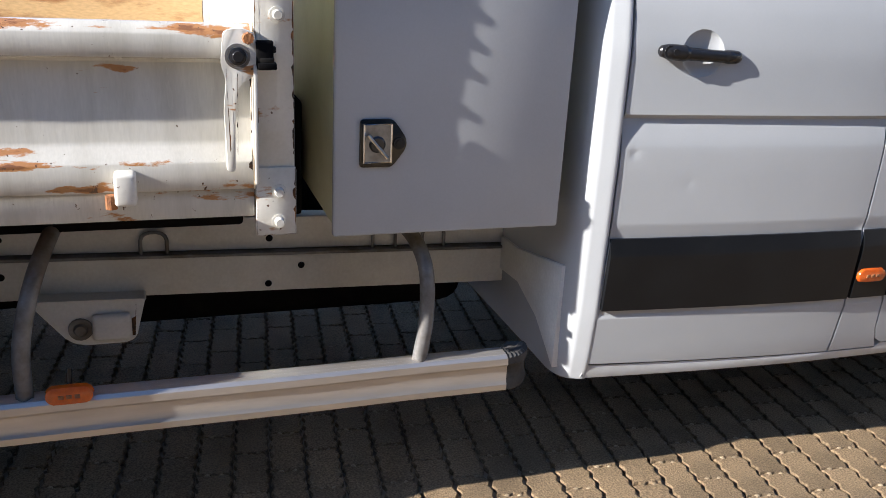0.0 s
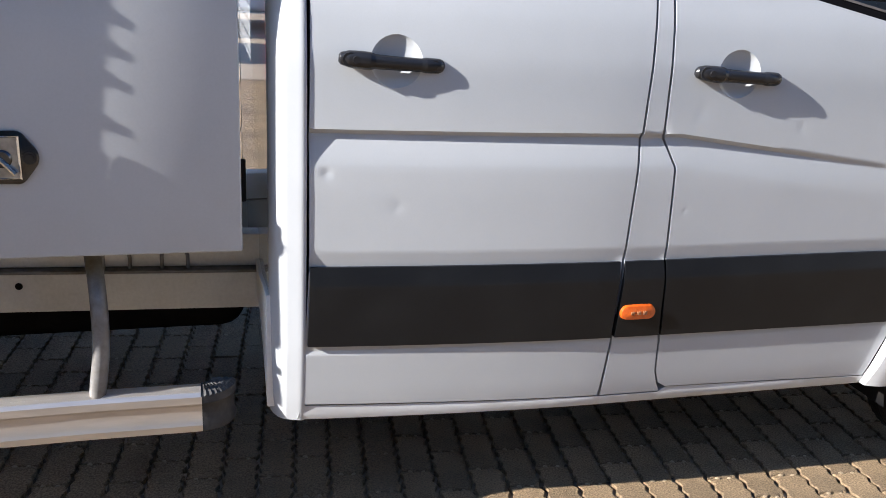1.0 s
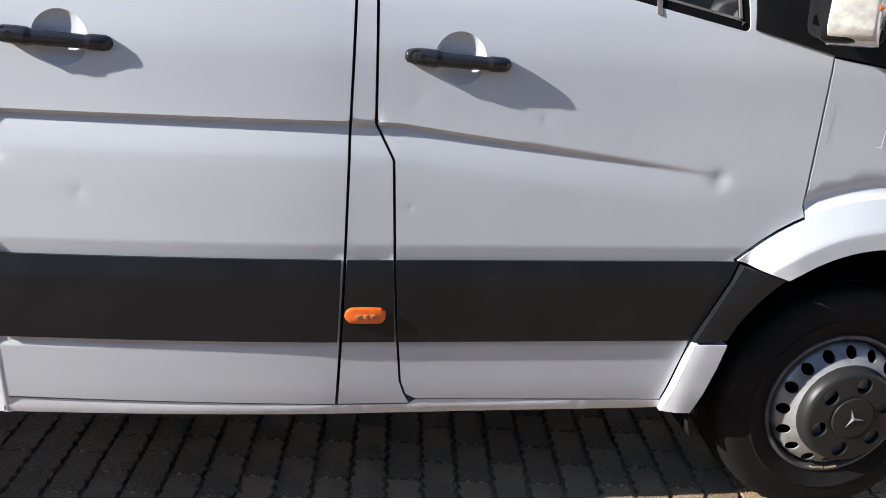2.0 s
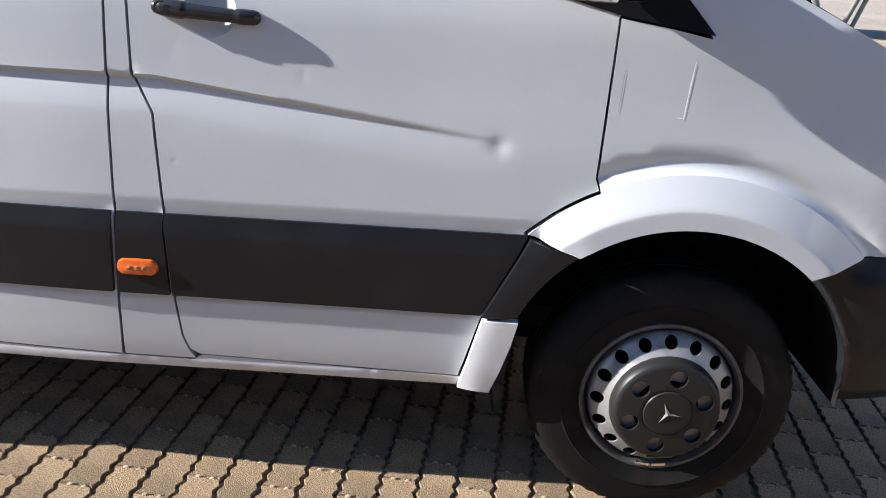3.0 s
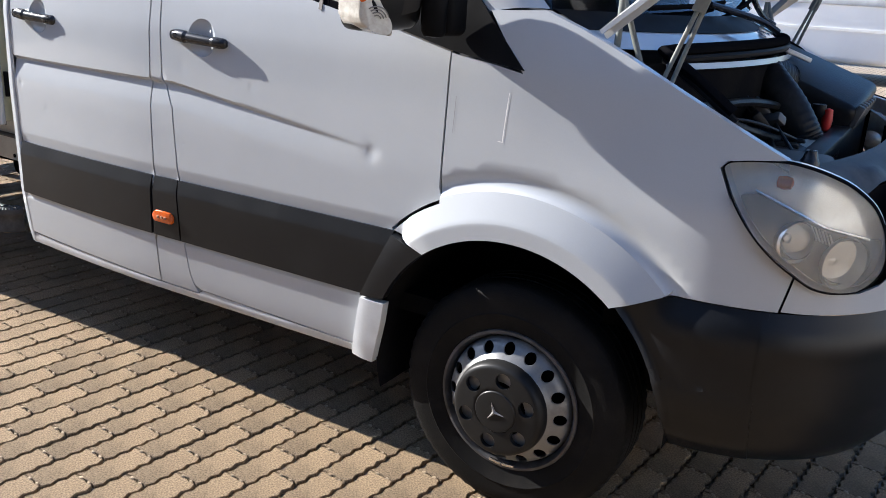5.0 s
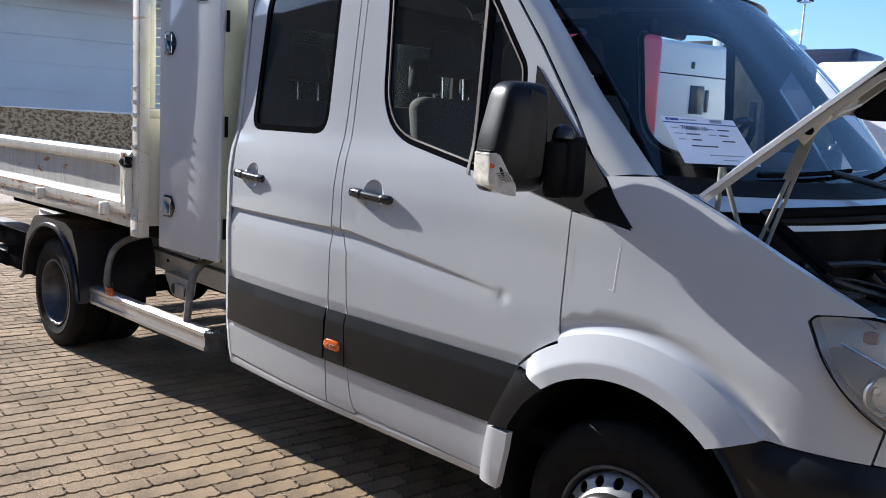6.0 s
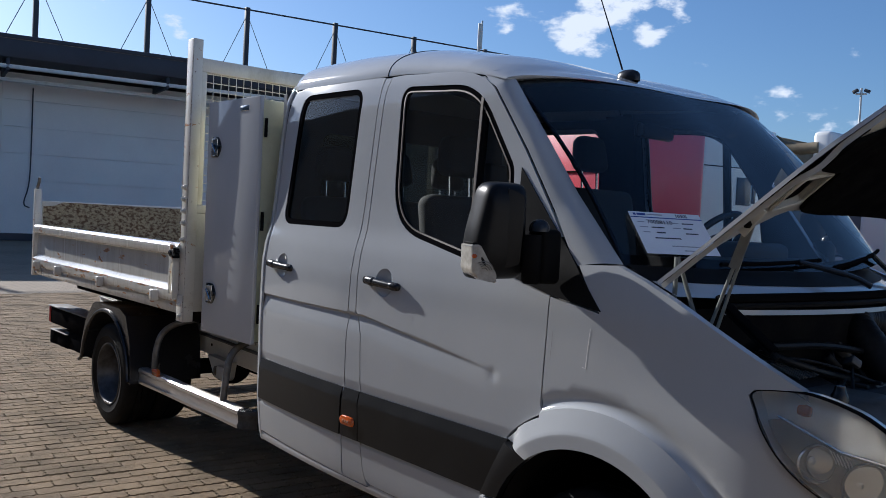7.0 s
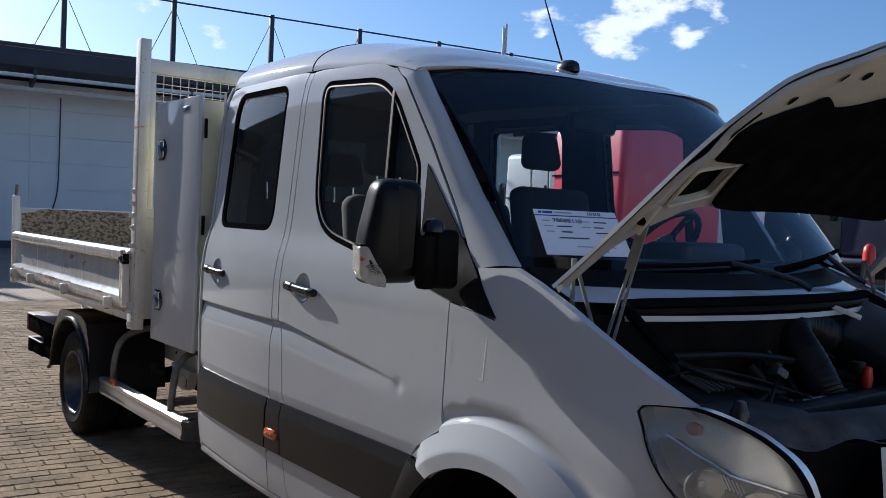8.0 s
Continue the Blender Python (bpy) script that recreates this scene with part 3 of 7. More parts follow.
def handle_parts(door, cx, cz, far):
    grip = [(cx - 0.118, side(cx, cz, True) - 0.006, cz + 0.000), (cx - 0.09, side(cx, cz, True) - 0.010, cz - 0.001), (cx - 0.03, -0.0135 + side(cx, cz, True), cz - 0.006),
            (cx + 0.05, -0.0135 + side(cx, cz, True), cz - 0.010), (cx + 0.10, -0.0115 + side(cx, cz, True), cz - 0.012), (cx + 0.126, -0.004 + side(cx, cz, True), cz - 0.013)]
    path = bent(grip, 5)
    radii = [float(np.interp(p[0] - cx, [-0.118, -0.113, -0.095, -0.070, -0.048, -0.036, 0.070, 0.082, 0.112, 0.121, 0.126], [0.008, 0.014, 0.0190, 0.0205, 0.0205, 0.0168, 0.0155, 0.0178, 0.0172, 0.014, 0.008])) for p in path]
    bm = tube(path, radii, 14, flat=(0.85, 1.0))
    bm2 = tube([(cx - 0.095, -0.022 + side(cx, cz, True), cz - 0.001), (cx - 0.095, 0.004 + side(cx, cz, True), cz - 0.001)], 0.016, 10)
    bm3 = tube([(cx + 0.10, -0.022 + side(cx, cz, True), cz - 0.012), (cx + 0.10, 0.004 + side(cx, cz, True), cz - 0.012)], 0.014, 10)
    for extra_bm in (bm2, bm3):
        me = bpy.data.meshes.new("tmp")
        extra_bm.to_mesh(me)
        bm.from_mesh(me)
        bpy.data.meshes.remove(me)
        extra_bm.free()
    part("handle", flipped(bm, MID) if far else bm, gloss_black, door, "black plastic pull handle over a round dish")
    lock = lathe([(0.0, -0.004), (0.008, -0.004), (0.009, 0.0)], (cx - 0.080, side(cx, cz, True) - 0.024, cz - 0.001), "y", 14)
    part("lock", flipped(lock, MID) if far else lock, gloss_black, door)


def moulding(door, poly, far, parent_label="black plastic side moulding"):
    def lift(x, z):
        return (x, side(x, z, True) - 0.014 + (0.013 * (z - 0.748) / 0.047 if z > 0.748 else 0) - (0.0), z)
    bm = sheet(poly, [], lift, 0.03, np.array([0.605, 0.63, 0.66, 0.70, 0.735, 0.745, 0.751, 0.76, 0.775, 0.787]), fold=0.02)
    return part("moulding", flipped(bm, MID) if far else bm, trim_black, door, parent_label)


def pane(parent, poly, inset, far, name="window_pane"):
    bm = sheet(poly, [], lambda x, z: (x, side(x, z, True) + inset, z), 0.08, fold=0)
    ob = part(name, flipped(bm, MID) if far else bm, cab_glass, parent, "dark tinted side window glass")
    ob.visible_shadow = False
    return ob


def shrunk(poly, d):
    c = Vector((sum(p[0] for p in poly) / len(poly), sum(p[1] for p in poly) / len(poly)))
    out = []
    n = len(poly)
    for i in range(n):
        a, p, b = Vector(poly[i - 1]), Vector(poly[i]), Vector(poly[(i + 1) % n])
        t = (b - a).normalized()
        nrm = Vector((-t.y, t.x))
        if nrm.dot(c - p) < 0:
            nrm = -nrm
        out.append(tuple(p + nrm * d))
    return out


def window_seal(parent, poly, width, proud, far):
    bm = sheet(poly, [shrunk(poly, width)], lambda x, z: (x, side(x, z, True) + proud, z), 0.04, fold=0.014)
    return part("window_seal", flipped(bm, MID) if far else bm, seal, parent, "black rubber window seal")


for far in (False, True):
    rear_door = part("rear_door", (lambda b: flipped(b, MID) if far else b)(sheet(REAR_DOOR, [REAR_WINDOW], on_door, 0.03, ROWS_Z, DOOR_FINE, 0.03, avoid=near_door_feature)), paint, truck,
                     "white rear door with swage line")
    window_seal(rear_door, REAR_WINDOW, 0.026, 0.003, far)
    pane(rear_door, shrunk(REAR_WINDOW, 0.012), 0.010, far)
    moulding(rear_door, [(-2.232, 0.588), (-1.430, 0.582), (-1.424, 0.795), (-2.226, 0.795)], far)
    handle_parts(rear_door, -2.050, 1.297, far)
    front_door = part("front_door", (lambda b: flipped(b, MID) if far else b)(sheet(FRONT_DOOR, [FRONT_WINDOW], on_door, 0.03, ROWS_Z, DOOR_FINE, 0.03, avoid=near_door_feature)), paint, truck,
                      "white front door with sinking swage line and a dent")
    window_seal(front_door, FRONT_WINDOW, 0.023, 0.003, far)
    pane(front_door, shrunk(FRONT_WINDOW, 0.010), 0.010, far)
    div = sheet([(-0.726, 2.062), (-0.686, 2.030), (-0.668, 1.395), (-0.704, 1.403)], [], lambda x, z: (x, side(x, z, True) + 0.002, z), 0.05, fold=0.02)
    part("window_divider", flipped(div, MID) if far else div, seal, front_door, "black upright between main and quarter pane")
    strip = sheet([(-0.717, 2.046), (-0.704, 2.040), (-0.687, 1.402), (-0.699, 1.404)], [], lambda x, z: (x, side(x, z, True) - 0.002, z), 0.05, fold=0.004)
    part("divider_strip", flipped(strip, MID) if far else strip, channel_grey, front_door, "pale strip on the window upright")
    # felt run channel; the light it reflects is in its grey colour
    run = sheet(shrunk(FRONT_WINDOW, 0.020), [shrunk(FRONT_WINDOW, 0.026)], lambda x, z: (x, side(x, z, True) + 0.001, z), 0.04, fold=0.006)
    part("window_channel", flipped(run, MID) if far else run, channel_grey, front_door, "felt channel along the window, its reflection put in as grey")
    moulding(front_door, [(-1.280, 0.581), (-0.4995, 0.576), (-0.3955, 0.795), (-1.292, 0.795)], far)
    handle_parts(front_door, -1.172, 1.288, far)

    pillar = sheet([(-1.424, 0.392), (-1.240, 0.39), (-1.256, 0.42), (-1.270, 0.46), (-1.284, 0.60), (-1.297, 0.80), (-1.309, 1.045), (-1.353, 1.13), (-1.357, 1.60),
                    (-1.345, 2.10), (-1.332, 2.172), (-1.372, 2.176), (-1.378, 2.10), (-1.385, 1.80), (-1.395, 1.45), (-1.405, 1.12), (-1.411, 0.80), (-1.417, 0.60)],
                   [], on_side, 0.025, ROWS_Z, SWAGE_POINTS, 0.03, avoid=near_feature)
    part("door_pillar", flipped(pillar, MID) if far else pillar, paint, truck, "white pillar between the doors")
    moulding(truck, [(-1.418, 0.582), (-1.287, 0.581), (-1.298, 0.795), (-1.410, 0.795)], far, "short black moulding on the pillar")
    lamp_lift = side(-1.365, 0.65, True)
    mk = lathe([(0.0, -0.016), (0.012, -0.0155), (0.019, -0.013), (0.022, -0.006), (0.022, 0.004)], (0, 0, 0), "y", 28)
    for v in mk.verts:
        v.co = Vector((-1.362 + v.co.x + (0.030 if v.co.x > 0.001 else -0.030 if v.co.x < -0.001 else 0), lamp_lift - 0.009 + v.co.y, 0.655 + v.co.z))
    sm = part("side_marker", flipped(mk, MID) if far else mk, orange, truck, "orange oval side marker lamp")
    for dx in (-0.018, 0.0, 0.018):
        mr = block(-1.362 + dx - 0.006, -1.362 + dx + 0.006, lamp_lift - 0.0262, lamp_lift - 0.0225, 0.650, 0.660, 0.001)
        part("marker_rib", flipped(mr, MID) if far else mr, rust, sm)

    sill = sheet([(-2.255, 0.362), (-0.535, 0.352), (-0.535, 0.380), (-1.22, 0.400), (-1.245, 0.384), (-2.245, 0.405)], [],
                 lambda x, z: (x, side(x, z, True) - 0.006 * math.sin(math.pi * max(0, min(1, (z - 0.355) / 0.04))), z), 0.02, fold=0.06)
    part("sill", flipped(sill, MID) if far else sill, sill_paint, truck, "white sill below the doors")

    # rear corner of the cab
    def corner(u, v):
        z = 0.36 + v * 1.845
        y0 = side(-2.236, z, True)
        k = u * 10
        dx = float(np.interp(k, [0, 0.6, 1.2, 4, 5, 6, 7, 8, 9, 10], [0, 0.002, 0.010, 0.052, 0.066, 0.077, 0.083, 0.085, 0.085, 0.085]))
        dy = float(np.interp(k, [0, 0.6, 1.2, 4, 5, 6, 7, 8, 9, 10], [0.004, -0.004, -0.005, 0.010, 0.024, 0.044, 0.068, 0.092, 0.12, 0.16]))
        return (-2.234 - dx, y0 + dy, z)
    cr = grid(corner, 20, 70)
    part("cab_corner", flipped(cr, MID) if far else cr, paint, truck, "rounded white rear corner of the cab")

    # front wing with flared arch
    FENDER = [(-0.2345, 1.322), (-0.120, 1.306), (-0.022, 1.288), (-0.138, 1.438), (0.013, 1.447), (0.12, 1.408), (0.24, 1.356), (0.36, 1.298), (0.48, 1.240), (0.58, 1.190),
              (0.642, 1.158), (0.560, 1.150), (0.515, 1.143), (0.500, 1.125), (0.530, 1.062), (0.560, 1.020), (0.605, 0.968), (0.650, 0.925), (0.695, 0.893), (0.676, 0.795), (0.56, 0.795), (0.43, 0.794),
              (0.30, 0.742)] + arc(0, 0.40, 0.449, 49, 127, 24) + [(-0.385, 0.795)] + arc(0, 0.40, 0.562, 135.0, 114.4, 8) + [(-0.2435, 0.95), (-0.2395, 1.10)]
    wing = sheet(FENDER, [], on_side, 0.03, None, FINE, 0.03, avoid=near_feature)
    part("front_wing", flipped(wing, MID) if far else wing, paint, truck, "white front wing with flared wheel arch")
    def arch_end(x, z):
        return (x, side(x, z, True) - 0.006 - 0.032 * smooth01((0.63 - math.hypot(x, z - 0.40)) / 0.14), z)
    lip = sheet([(-0.390, 0.790), (-0.275, 0.756)] + arc(0, 0.40, 0.449, 128, 155.5, 8) + [(-0.496, 0.578)], [], arch_end, 0.02, None, (), 0.03)
    part("arch_trim", flipped(lip, MID) if far else lip, trim_black, truck, "black plastic trim at the rear of the wheel arch")
    foot = sheet([(-0.494, 0.571), (-0.404, 0.571), (-0.418, 0.50), (-0.440, 0.42), (-0.462, 0.352), (-0.545, 0.357), (-0.524, 0.44)], [], arch_end, 0.02, None, (), 0.03)
    part("arch_foot", flipped(foot, MID) if far else foot, sill_paint, truck, "white arch end at the sill")

    # black corner plate that carries the mirror
    tri = sheet([(-0.460, 1.768), (-0.303, 1.594), (-0.147, 1.436), (-0.018, 1.296), (-0.125, 1.311), (-0.235, 1.328), (-0.45, 1.380)], [],
                lambda x, z: (x, side(x, z, True) - 0.004, z), 0.03, fold=0.02)
    part("corner_plate", flipped(tri, MID) if far else tri, plate_black, truck, "black triangular plate behind the mirror")

def scratch(points, wide, m, name="paint_scratch"):
    """A thin scrape on the near side's skin."""
    bm = bmesh.new()
    rows = []
    for (x, z), w in zip(points, wide):
        rows.append([bm.verts.new((x + d, side(x + d, z) - 0.0007, z)) for d in (-w, w)])
    for a, b in zip(rows, rows[1:]):
        bm.faces.new((a[0], a[1], b[1], b[0]))
    part(name, bm, m, truck, "", 0)


scratch([(-0.054, 1.236), (-0.058, 1.19), (-0.061, 1.15), (-0.064, 1.104)], (0.0008, 0.0016, 0.0012, 0.0014), pale_scrape)
scratch([(-0.066, 1.1055), (-0.078, 1.1075)], (0.005, 0.004), pale_scrape)
scratch([(-0.212, 1.21), (-0.214, 1.16), (-0.217, 1.11)], (0.0006, 0.001, 0.0006), grey_scrape)


def set_far(p):
    """The cab's far front corner stands a little further forward and higher."""
    k = smooth01((p[1] - MID) / 0.85) * smooth01((p[0] + 1.3) / 0.7)
    return Vector((p[0] + 0.075 * k, p[1], p[2] + 0.035 * k))


def roof_at(u, v):
    """u from the back to the windscreen, v across from -1 to 1."""
    w = abs(v)
    x_front = -0.606 + 0.175 * (1 - w ** 2)
    x = -2.325 + (x_front + 2.325) * u
    edge = float(np.interp(x, [-2.4, -1.25, -0.85, -0.70, -0.60, -0.4], [2.197, 2.185, 2.158, 2.128, 2.104, 2.10]))
    y_edge = side(max(x, -2.236), edge, True) + 0.004 + 0.03 * smooth01((-2.20 - x) / 0.125)
    crown = float(np.interp(x_front - x, [0, 0.06, 0.15, 0.30, 0.45, 0.80, 1.2, 2.0], [0.046, 0.072, 0.094, 0.116, 0.135, 0.178, 0.198, 0.20]))
    z = edge + crown * (1 - w ** 3.8) ** 0.5 - 0.03 * smooth01((0.05 - u) / 0.05)
    return set_far((x, MID + v * (MID - y_edge), z))


for far in (False, True):
    # front pillar
    A = [(-0.735, 0.110, 2.125), (-0.645, 0.096, 2.078), (-0.444, 0.074, 1.835), (-0.280, 0.056, 1.612), (-0.158, 0.030, 1.432)]
    B = [(-0.680, 0.165, 2.158), (-0.600, 0.153, 2.112), (-0.430, 0.128, 1.922), (-0.230, 0.112, 1.680), (0.005, 0.075, 1.450)]

    def post(u, v):
        k = v * 4
        i = min(3, int(k))
        a, b = Vector(A[i]).lerp(Vector(A[i + 1]), k - i), Vector(B[i]).lerp(Vector(B[i + 1]), k - i)
        p = a.lerp(b, u)
        bow = 0.012 * math.sin(math.pi * u)
        return p + Vector((bow, -bow, bow * 0.6))
    ap = grid(post, 8, 40)
    ap = flipped(ap, MID) if far else ap
    for v in ap.verts:
        v.co = set_far(v.co)
    part("front_pillar", ap, paint, truck, "white windscreen pillar")

roof = grid(lambda u, t: roof_at(u, math.sin((t - 0.5) * math.pi)), 60, 60)
roof_part = part("roof", roof, paint, truck, "white slightly domed cab roof")
seam = [roof_at((-1.372 + 2.325) / (-0.606 + 0.175 * (1 - (t * t)) + 2.325), t) + Vector((0, 0, 0.0005)) for t in np.sin(np.linspace(-1.57, 1.57, 40))]
part("roof_seam", tube(seam, 0.0025, 6), seal, roof_part)
for far in (False, True):
    line = [roof_at(u, -1.0) + Vector((0, 0.002, -0.004)) for u in np.linspace(0.01, 0.93, 40)] + [Vector(q) + Vector((-0.006, 0.004, 0)) for q in A[1:4]]
    gt = tube(line, [0.003] * 40 + [0.002] * 3, 6)
    gt = flipped(gt, MID) if far else gt
    for v in gt.verts:
        v.co = set_far(v.co)
    part("gutter_seal", gt, seal, roof_part)
for far in (False, True):
    def flank(u, v):
        x = -2.30 + 1.68 * u
        z = float(np.interp(x, [-2.4, -1.25, -0.85, -0.70, -0.60], [2.197, 2.185, 2.158, 2.128, 2.104])) - 0.075 + 0.082 * v
        return (x, side(x, z, True) + 0.009, z)
    rs = grid(flank, 40, 4)
    part("roof_side", flipped(rs, MID) if far else rs, paint, roof_part)
back_wall = sheet([(0.165, 0.36), (1.795, 0.36), (1.795, 2.18), (0.165, 2.18)], [rounded([(0.40, 1.45), (1.56, 1.45), (1.56, 2.0), (0.40, 2.0)], 0.06)],
                  lambda a, b: (-2.318, a, b), 0.15, fold=0.03, fold_way=(0.03, 0, 0))
cab_back = part("cab_back", back_wall, paint, truck, "white rear wall of the cab")
rp = block(-2.312, -2.308, 0.39, 1.57, 1.44, 2.01)
ob = part("rear_pane", rp, dark_glass, cab_back, "dark rear window glass")
ob.visible_shadow = False
rb = grid(lambda u, v: Vector((-2.324, 0.165 + 1.63 * u, 2.16)).lerp(roof_at(0.0, math.sin((u - 0.5) * math.pi * 0.985)) + Vector((0.003, 0, -0.003)), v), 40, 3)
part("roof_back", rb, paint, truck)


# windscreen
def screen_at(u, v):
    """u across 0..1, v up 0..1."""
    w = 2 * u - 1
    bow = 1 - w * w
    low, top = Vector((0.010 + 0.21 * bow, 0.075 + 1.81 * u, 1.445 - 0.015 * bow)), Vector((-0.610 + 0.175 * bow, 0.153 + 1.654 * u, 2.110 + 0.040 * (1 - w ** 4)))
    p = low.lerp(top, v)
    p.x += 0.03 * math.sin(math.pi * v)
    p.z += 0.02 * math.sin(math.pi * v)
    return set_far(p)


ws = part("windscreen", grid(screen_at, 40, 20), ws_glass, truck, "large curved windscreen")
ws.visible_shadow = False
header = grid(lambda a, b: (screen_at(a, 1.0) + Vector((-0.002, 0, 0))).lerp(roof_at(1.0, 2 * a - 1), b) + Vector((0.004, 0, -0.001)) * math.sin(math.pi * b), 60, 3)
part("roof_header", header, paint, truck, "white roof edge above the windscreen")
band = bmesh.new()
inner = Vector((-0.006, 0, -0.006))
grid(lambda a, b: screen_at(a, 0.0 + 0.06 * b) + inner, 30, 2, band)
grid(lambda a, b: screen_at(a, 0.955 + 0.045 * b) + inner, 30, 3, band)
grid(lambda a, b: screen_at(0.011 * b, a) + inner, 20, 2, band)
grid(lambda a, b: screen_at(1 - 0.016 * b, a) + inner, 20, 2, band)
part("screen_border", band, seal, ws, "black border of the windscreen")


# front end: bumper, apron, headlamps, grille
def front_at(phi, z, out=0.0):
    """Round the nose: phi from 0 (side) over 90 (middle) to 180 (far side)."""
    p = phi if phi <= 90 else 180 - phi
    s, c = math.sin(radians(p)) ** (2 / 2.6), math.cos(radians(p)) ** (2 / 2.6) if p < 90 else 0.0
    x, y = 0.40 + (0.63 + out) * s, MID - (MID + out) * c
    y += float(np.interp(z, TABLE_Z, TABLE_Y)) * c
    return Vector((x, y if phi <= 90 else 2 * MID - y, z))


def bumper_section(z):
    """How far the bumper stands out at a height."""
    return float(np.interp(z, [0.34, 0.40, 0.52, 0.66, 0.70, 0.735, 0.76, 0.79], [-0.05, -0.01, 0.012, 0.020, 0.026, 0.020, 0.008, -0.006]))


bumper = bmesh.new()


def bumper_mid(u, v):
    phi = 17 + 146 * u
    z = 0.36 + (0.43 + 0.10 * math.sin(math.pi * u) ** 0.5 * 0) * v
    return front_at(phi, z, bumper_section(z))


grid(bumper_mid, 70, 24, bumper)
bumper_part = part("bumper", bumper, trim_black, truck, "black plastic front bumper with scuffed corner")
for far in (False, True):
    def bumper_side(x, z):
        return (x, side(x, z, False, False) - 0.014 * smooth01((0.46 - math.hypot(x, z - 0.40)) / 0.008) * smooth01((0.60 - x) / 0.1) - 0.012 * (1 - smooth01((x - 0.36) / 0.1)) - bumper_section(z) * smooth01((x - 0.36) / 0.1), z)
    bs = sheet([(0.300, 0.738), (0.43, 0.789), (0.56, 0.790), (0.66, 0.789), (0.66, 0.362), (0.465, 0.356), (0.452, 0.45)] + arc(0, 0.40, 0.449, 8, 46, 10), [], bumper_side, 0.025,
               None, ARCH_POINTS, 0.04)
    part("bumper_side", flipped(bs, MID) if far else bs, trim_black, bumper_part)
    # painted apron under the lamp
    ap_out = [(0.700, 0.889), (0.682, 0.797), (0.74, 0.794), (0.82, 0.794), (0.90, 0.794), (0.955, 0.80), (0.955, 0.93), (0.90, 0.90), (0.870, 0.862), (0.832, 0.846), (0.78, 0.846), (0.737, 0.858)]
    apron = sheet(ap_out, [], lambda x, z: (x, side(x, z, True), z), 0.02, fold=0.02)
    part("bumper_apron", flipped(apron, MID) if far else apron, paint, truck, "white painted panel below the headlamp")
    # headlamp
    LAMP = rounded([(0.506, 1.128), (0.520, 1.140), (0.560, 1.147), (0.645, 1.154), (0.710, 1.140), (0.775, 1.112), (0.828, 1.065), (0.858, 1.005), (0.872, 0.93), (0.866, 0.885), (0.835, 0.852), (0.785, 0.852), (0.740, 0.864),
            (0.705, 0.892), (0.655, 0.930), (0.610, 0.973), (0.566, 1.025), (0.535, 1.068)], 0.03, 3)
    LAMP = shrunk(LAMP, -0.0035)

    def lamp_lift(x, z, d=0.0):
        bulge = 0.034 * max(0.0, 1 - ((x - 0.70) / 0.21) ** 2 - ((z - 0.985) / 0.185) ** 2) ** 0.8
        return Vector((x, side(x, z, True) + 0.003 - bulge + d, z))
    lamp = holder("headlamp", (0.70, 0.15, 1.0) if not far else (0.70, 2 * MID - 0.15, 1.0), truck, "large almond-shaped headlamp with hazy clear lens")
    lens = sheet(LAMP, [], lambda x, z: lamp_lift(x, z, -0.001), 0.03, fold=0.0)
    lo = part("lens", flipped(lens, MID) if far else lens, lens_glass, lamp, "hazy clear plastic lens")
    lo.visible_shadow = False
    rim_bm = sheet(LAMP, [shrunk(LAMP, 0.0035)], lambda x, z: lamp_lift(x, z, -0.003), 0.03, fold=0.02)
    part("lamp_seal", flipped(rim_bm, MID) if far else rim_bm, seal, lamp)
    bowl = sheet(shrunk(LAMP, 0.004), [], lambda x, z: lamp_lift(x, z, 0.055 + 0.002 * math.sin(x * 60) + 0.003 * math.sin(z * 50)), 0.02, fold=-0.05)
    part("lamp_bowl", flipped(bowl, MID) if far else bowl, reflector, lamp, "silvery lamp housing")
    dv = tube([lamp_lift(x, z, 0.012) for x, z in ((0.585, 1.085), (0.66, 1.055), (0.74, 1.015), (0.83, 0.985))], 0.004, 6)
    part("lamp_divider", flipped(dv, MID) if far else dv, chrome, lamp)
    ell = lambda cx, cz, rx, rz: [(cx + rx * math.cos(t), cz + rz * math.sin(t)) for t in np.arange(24) * math.pi / 12]
    bz = sheet(rounded([(0.548, 1.066), (0.60, 1.076), (0.66, 1.050), (0.74, 1.010), (0.83, 0.980), (0.855, 0.975), (0.858, 0.93), (0.852, 0.892), (0.828, 0.862), (0.785, 0.860), (0.745, 0.873), (0.71, 0.90), (0.66, 0.938), (0.615, 0.98), (0.572, 1.03)], 0.01, 2),
               [ell(0.79, 0.925, 0.050, 0.055), ell(0.69, 0.975, 0.033, 0.045)], lambda x, z: lamp_lift(x, z, 0.030), 0.015, fold=0.012, fold_way=(0, 0.012, 0))
    part("lamp_bezel", flipped(bz, MID) if far else bz, bezel_grey, lamp, "dull grey bezel round the reflectors")
    for k in range(6):
        fin = tube([lamp_lift(0.712 + 0.008 * k, 1.016 - 0.004 * k, 0.024), lamp_lift(0.728 + 0.007 * k, 0.982 - 0.003 * k, 0.024)], 0.0022, 6)
        part("bezel_rib", flipped(fin, MID) if far else fin, reflector, lamp)
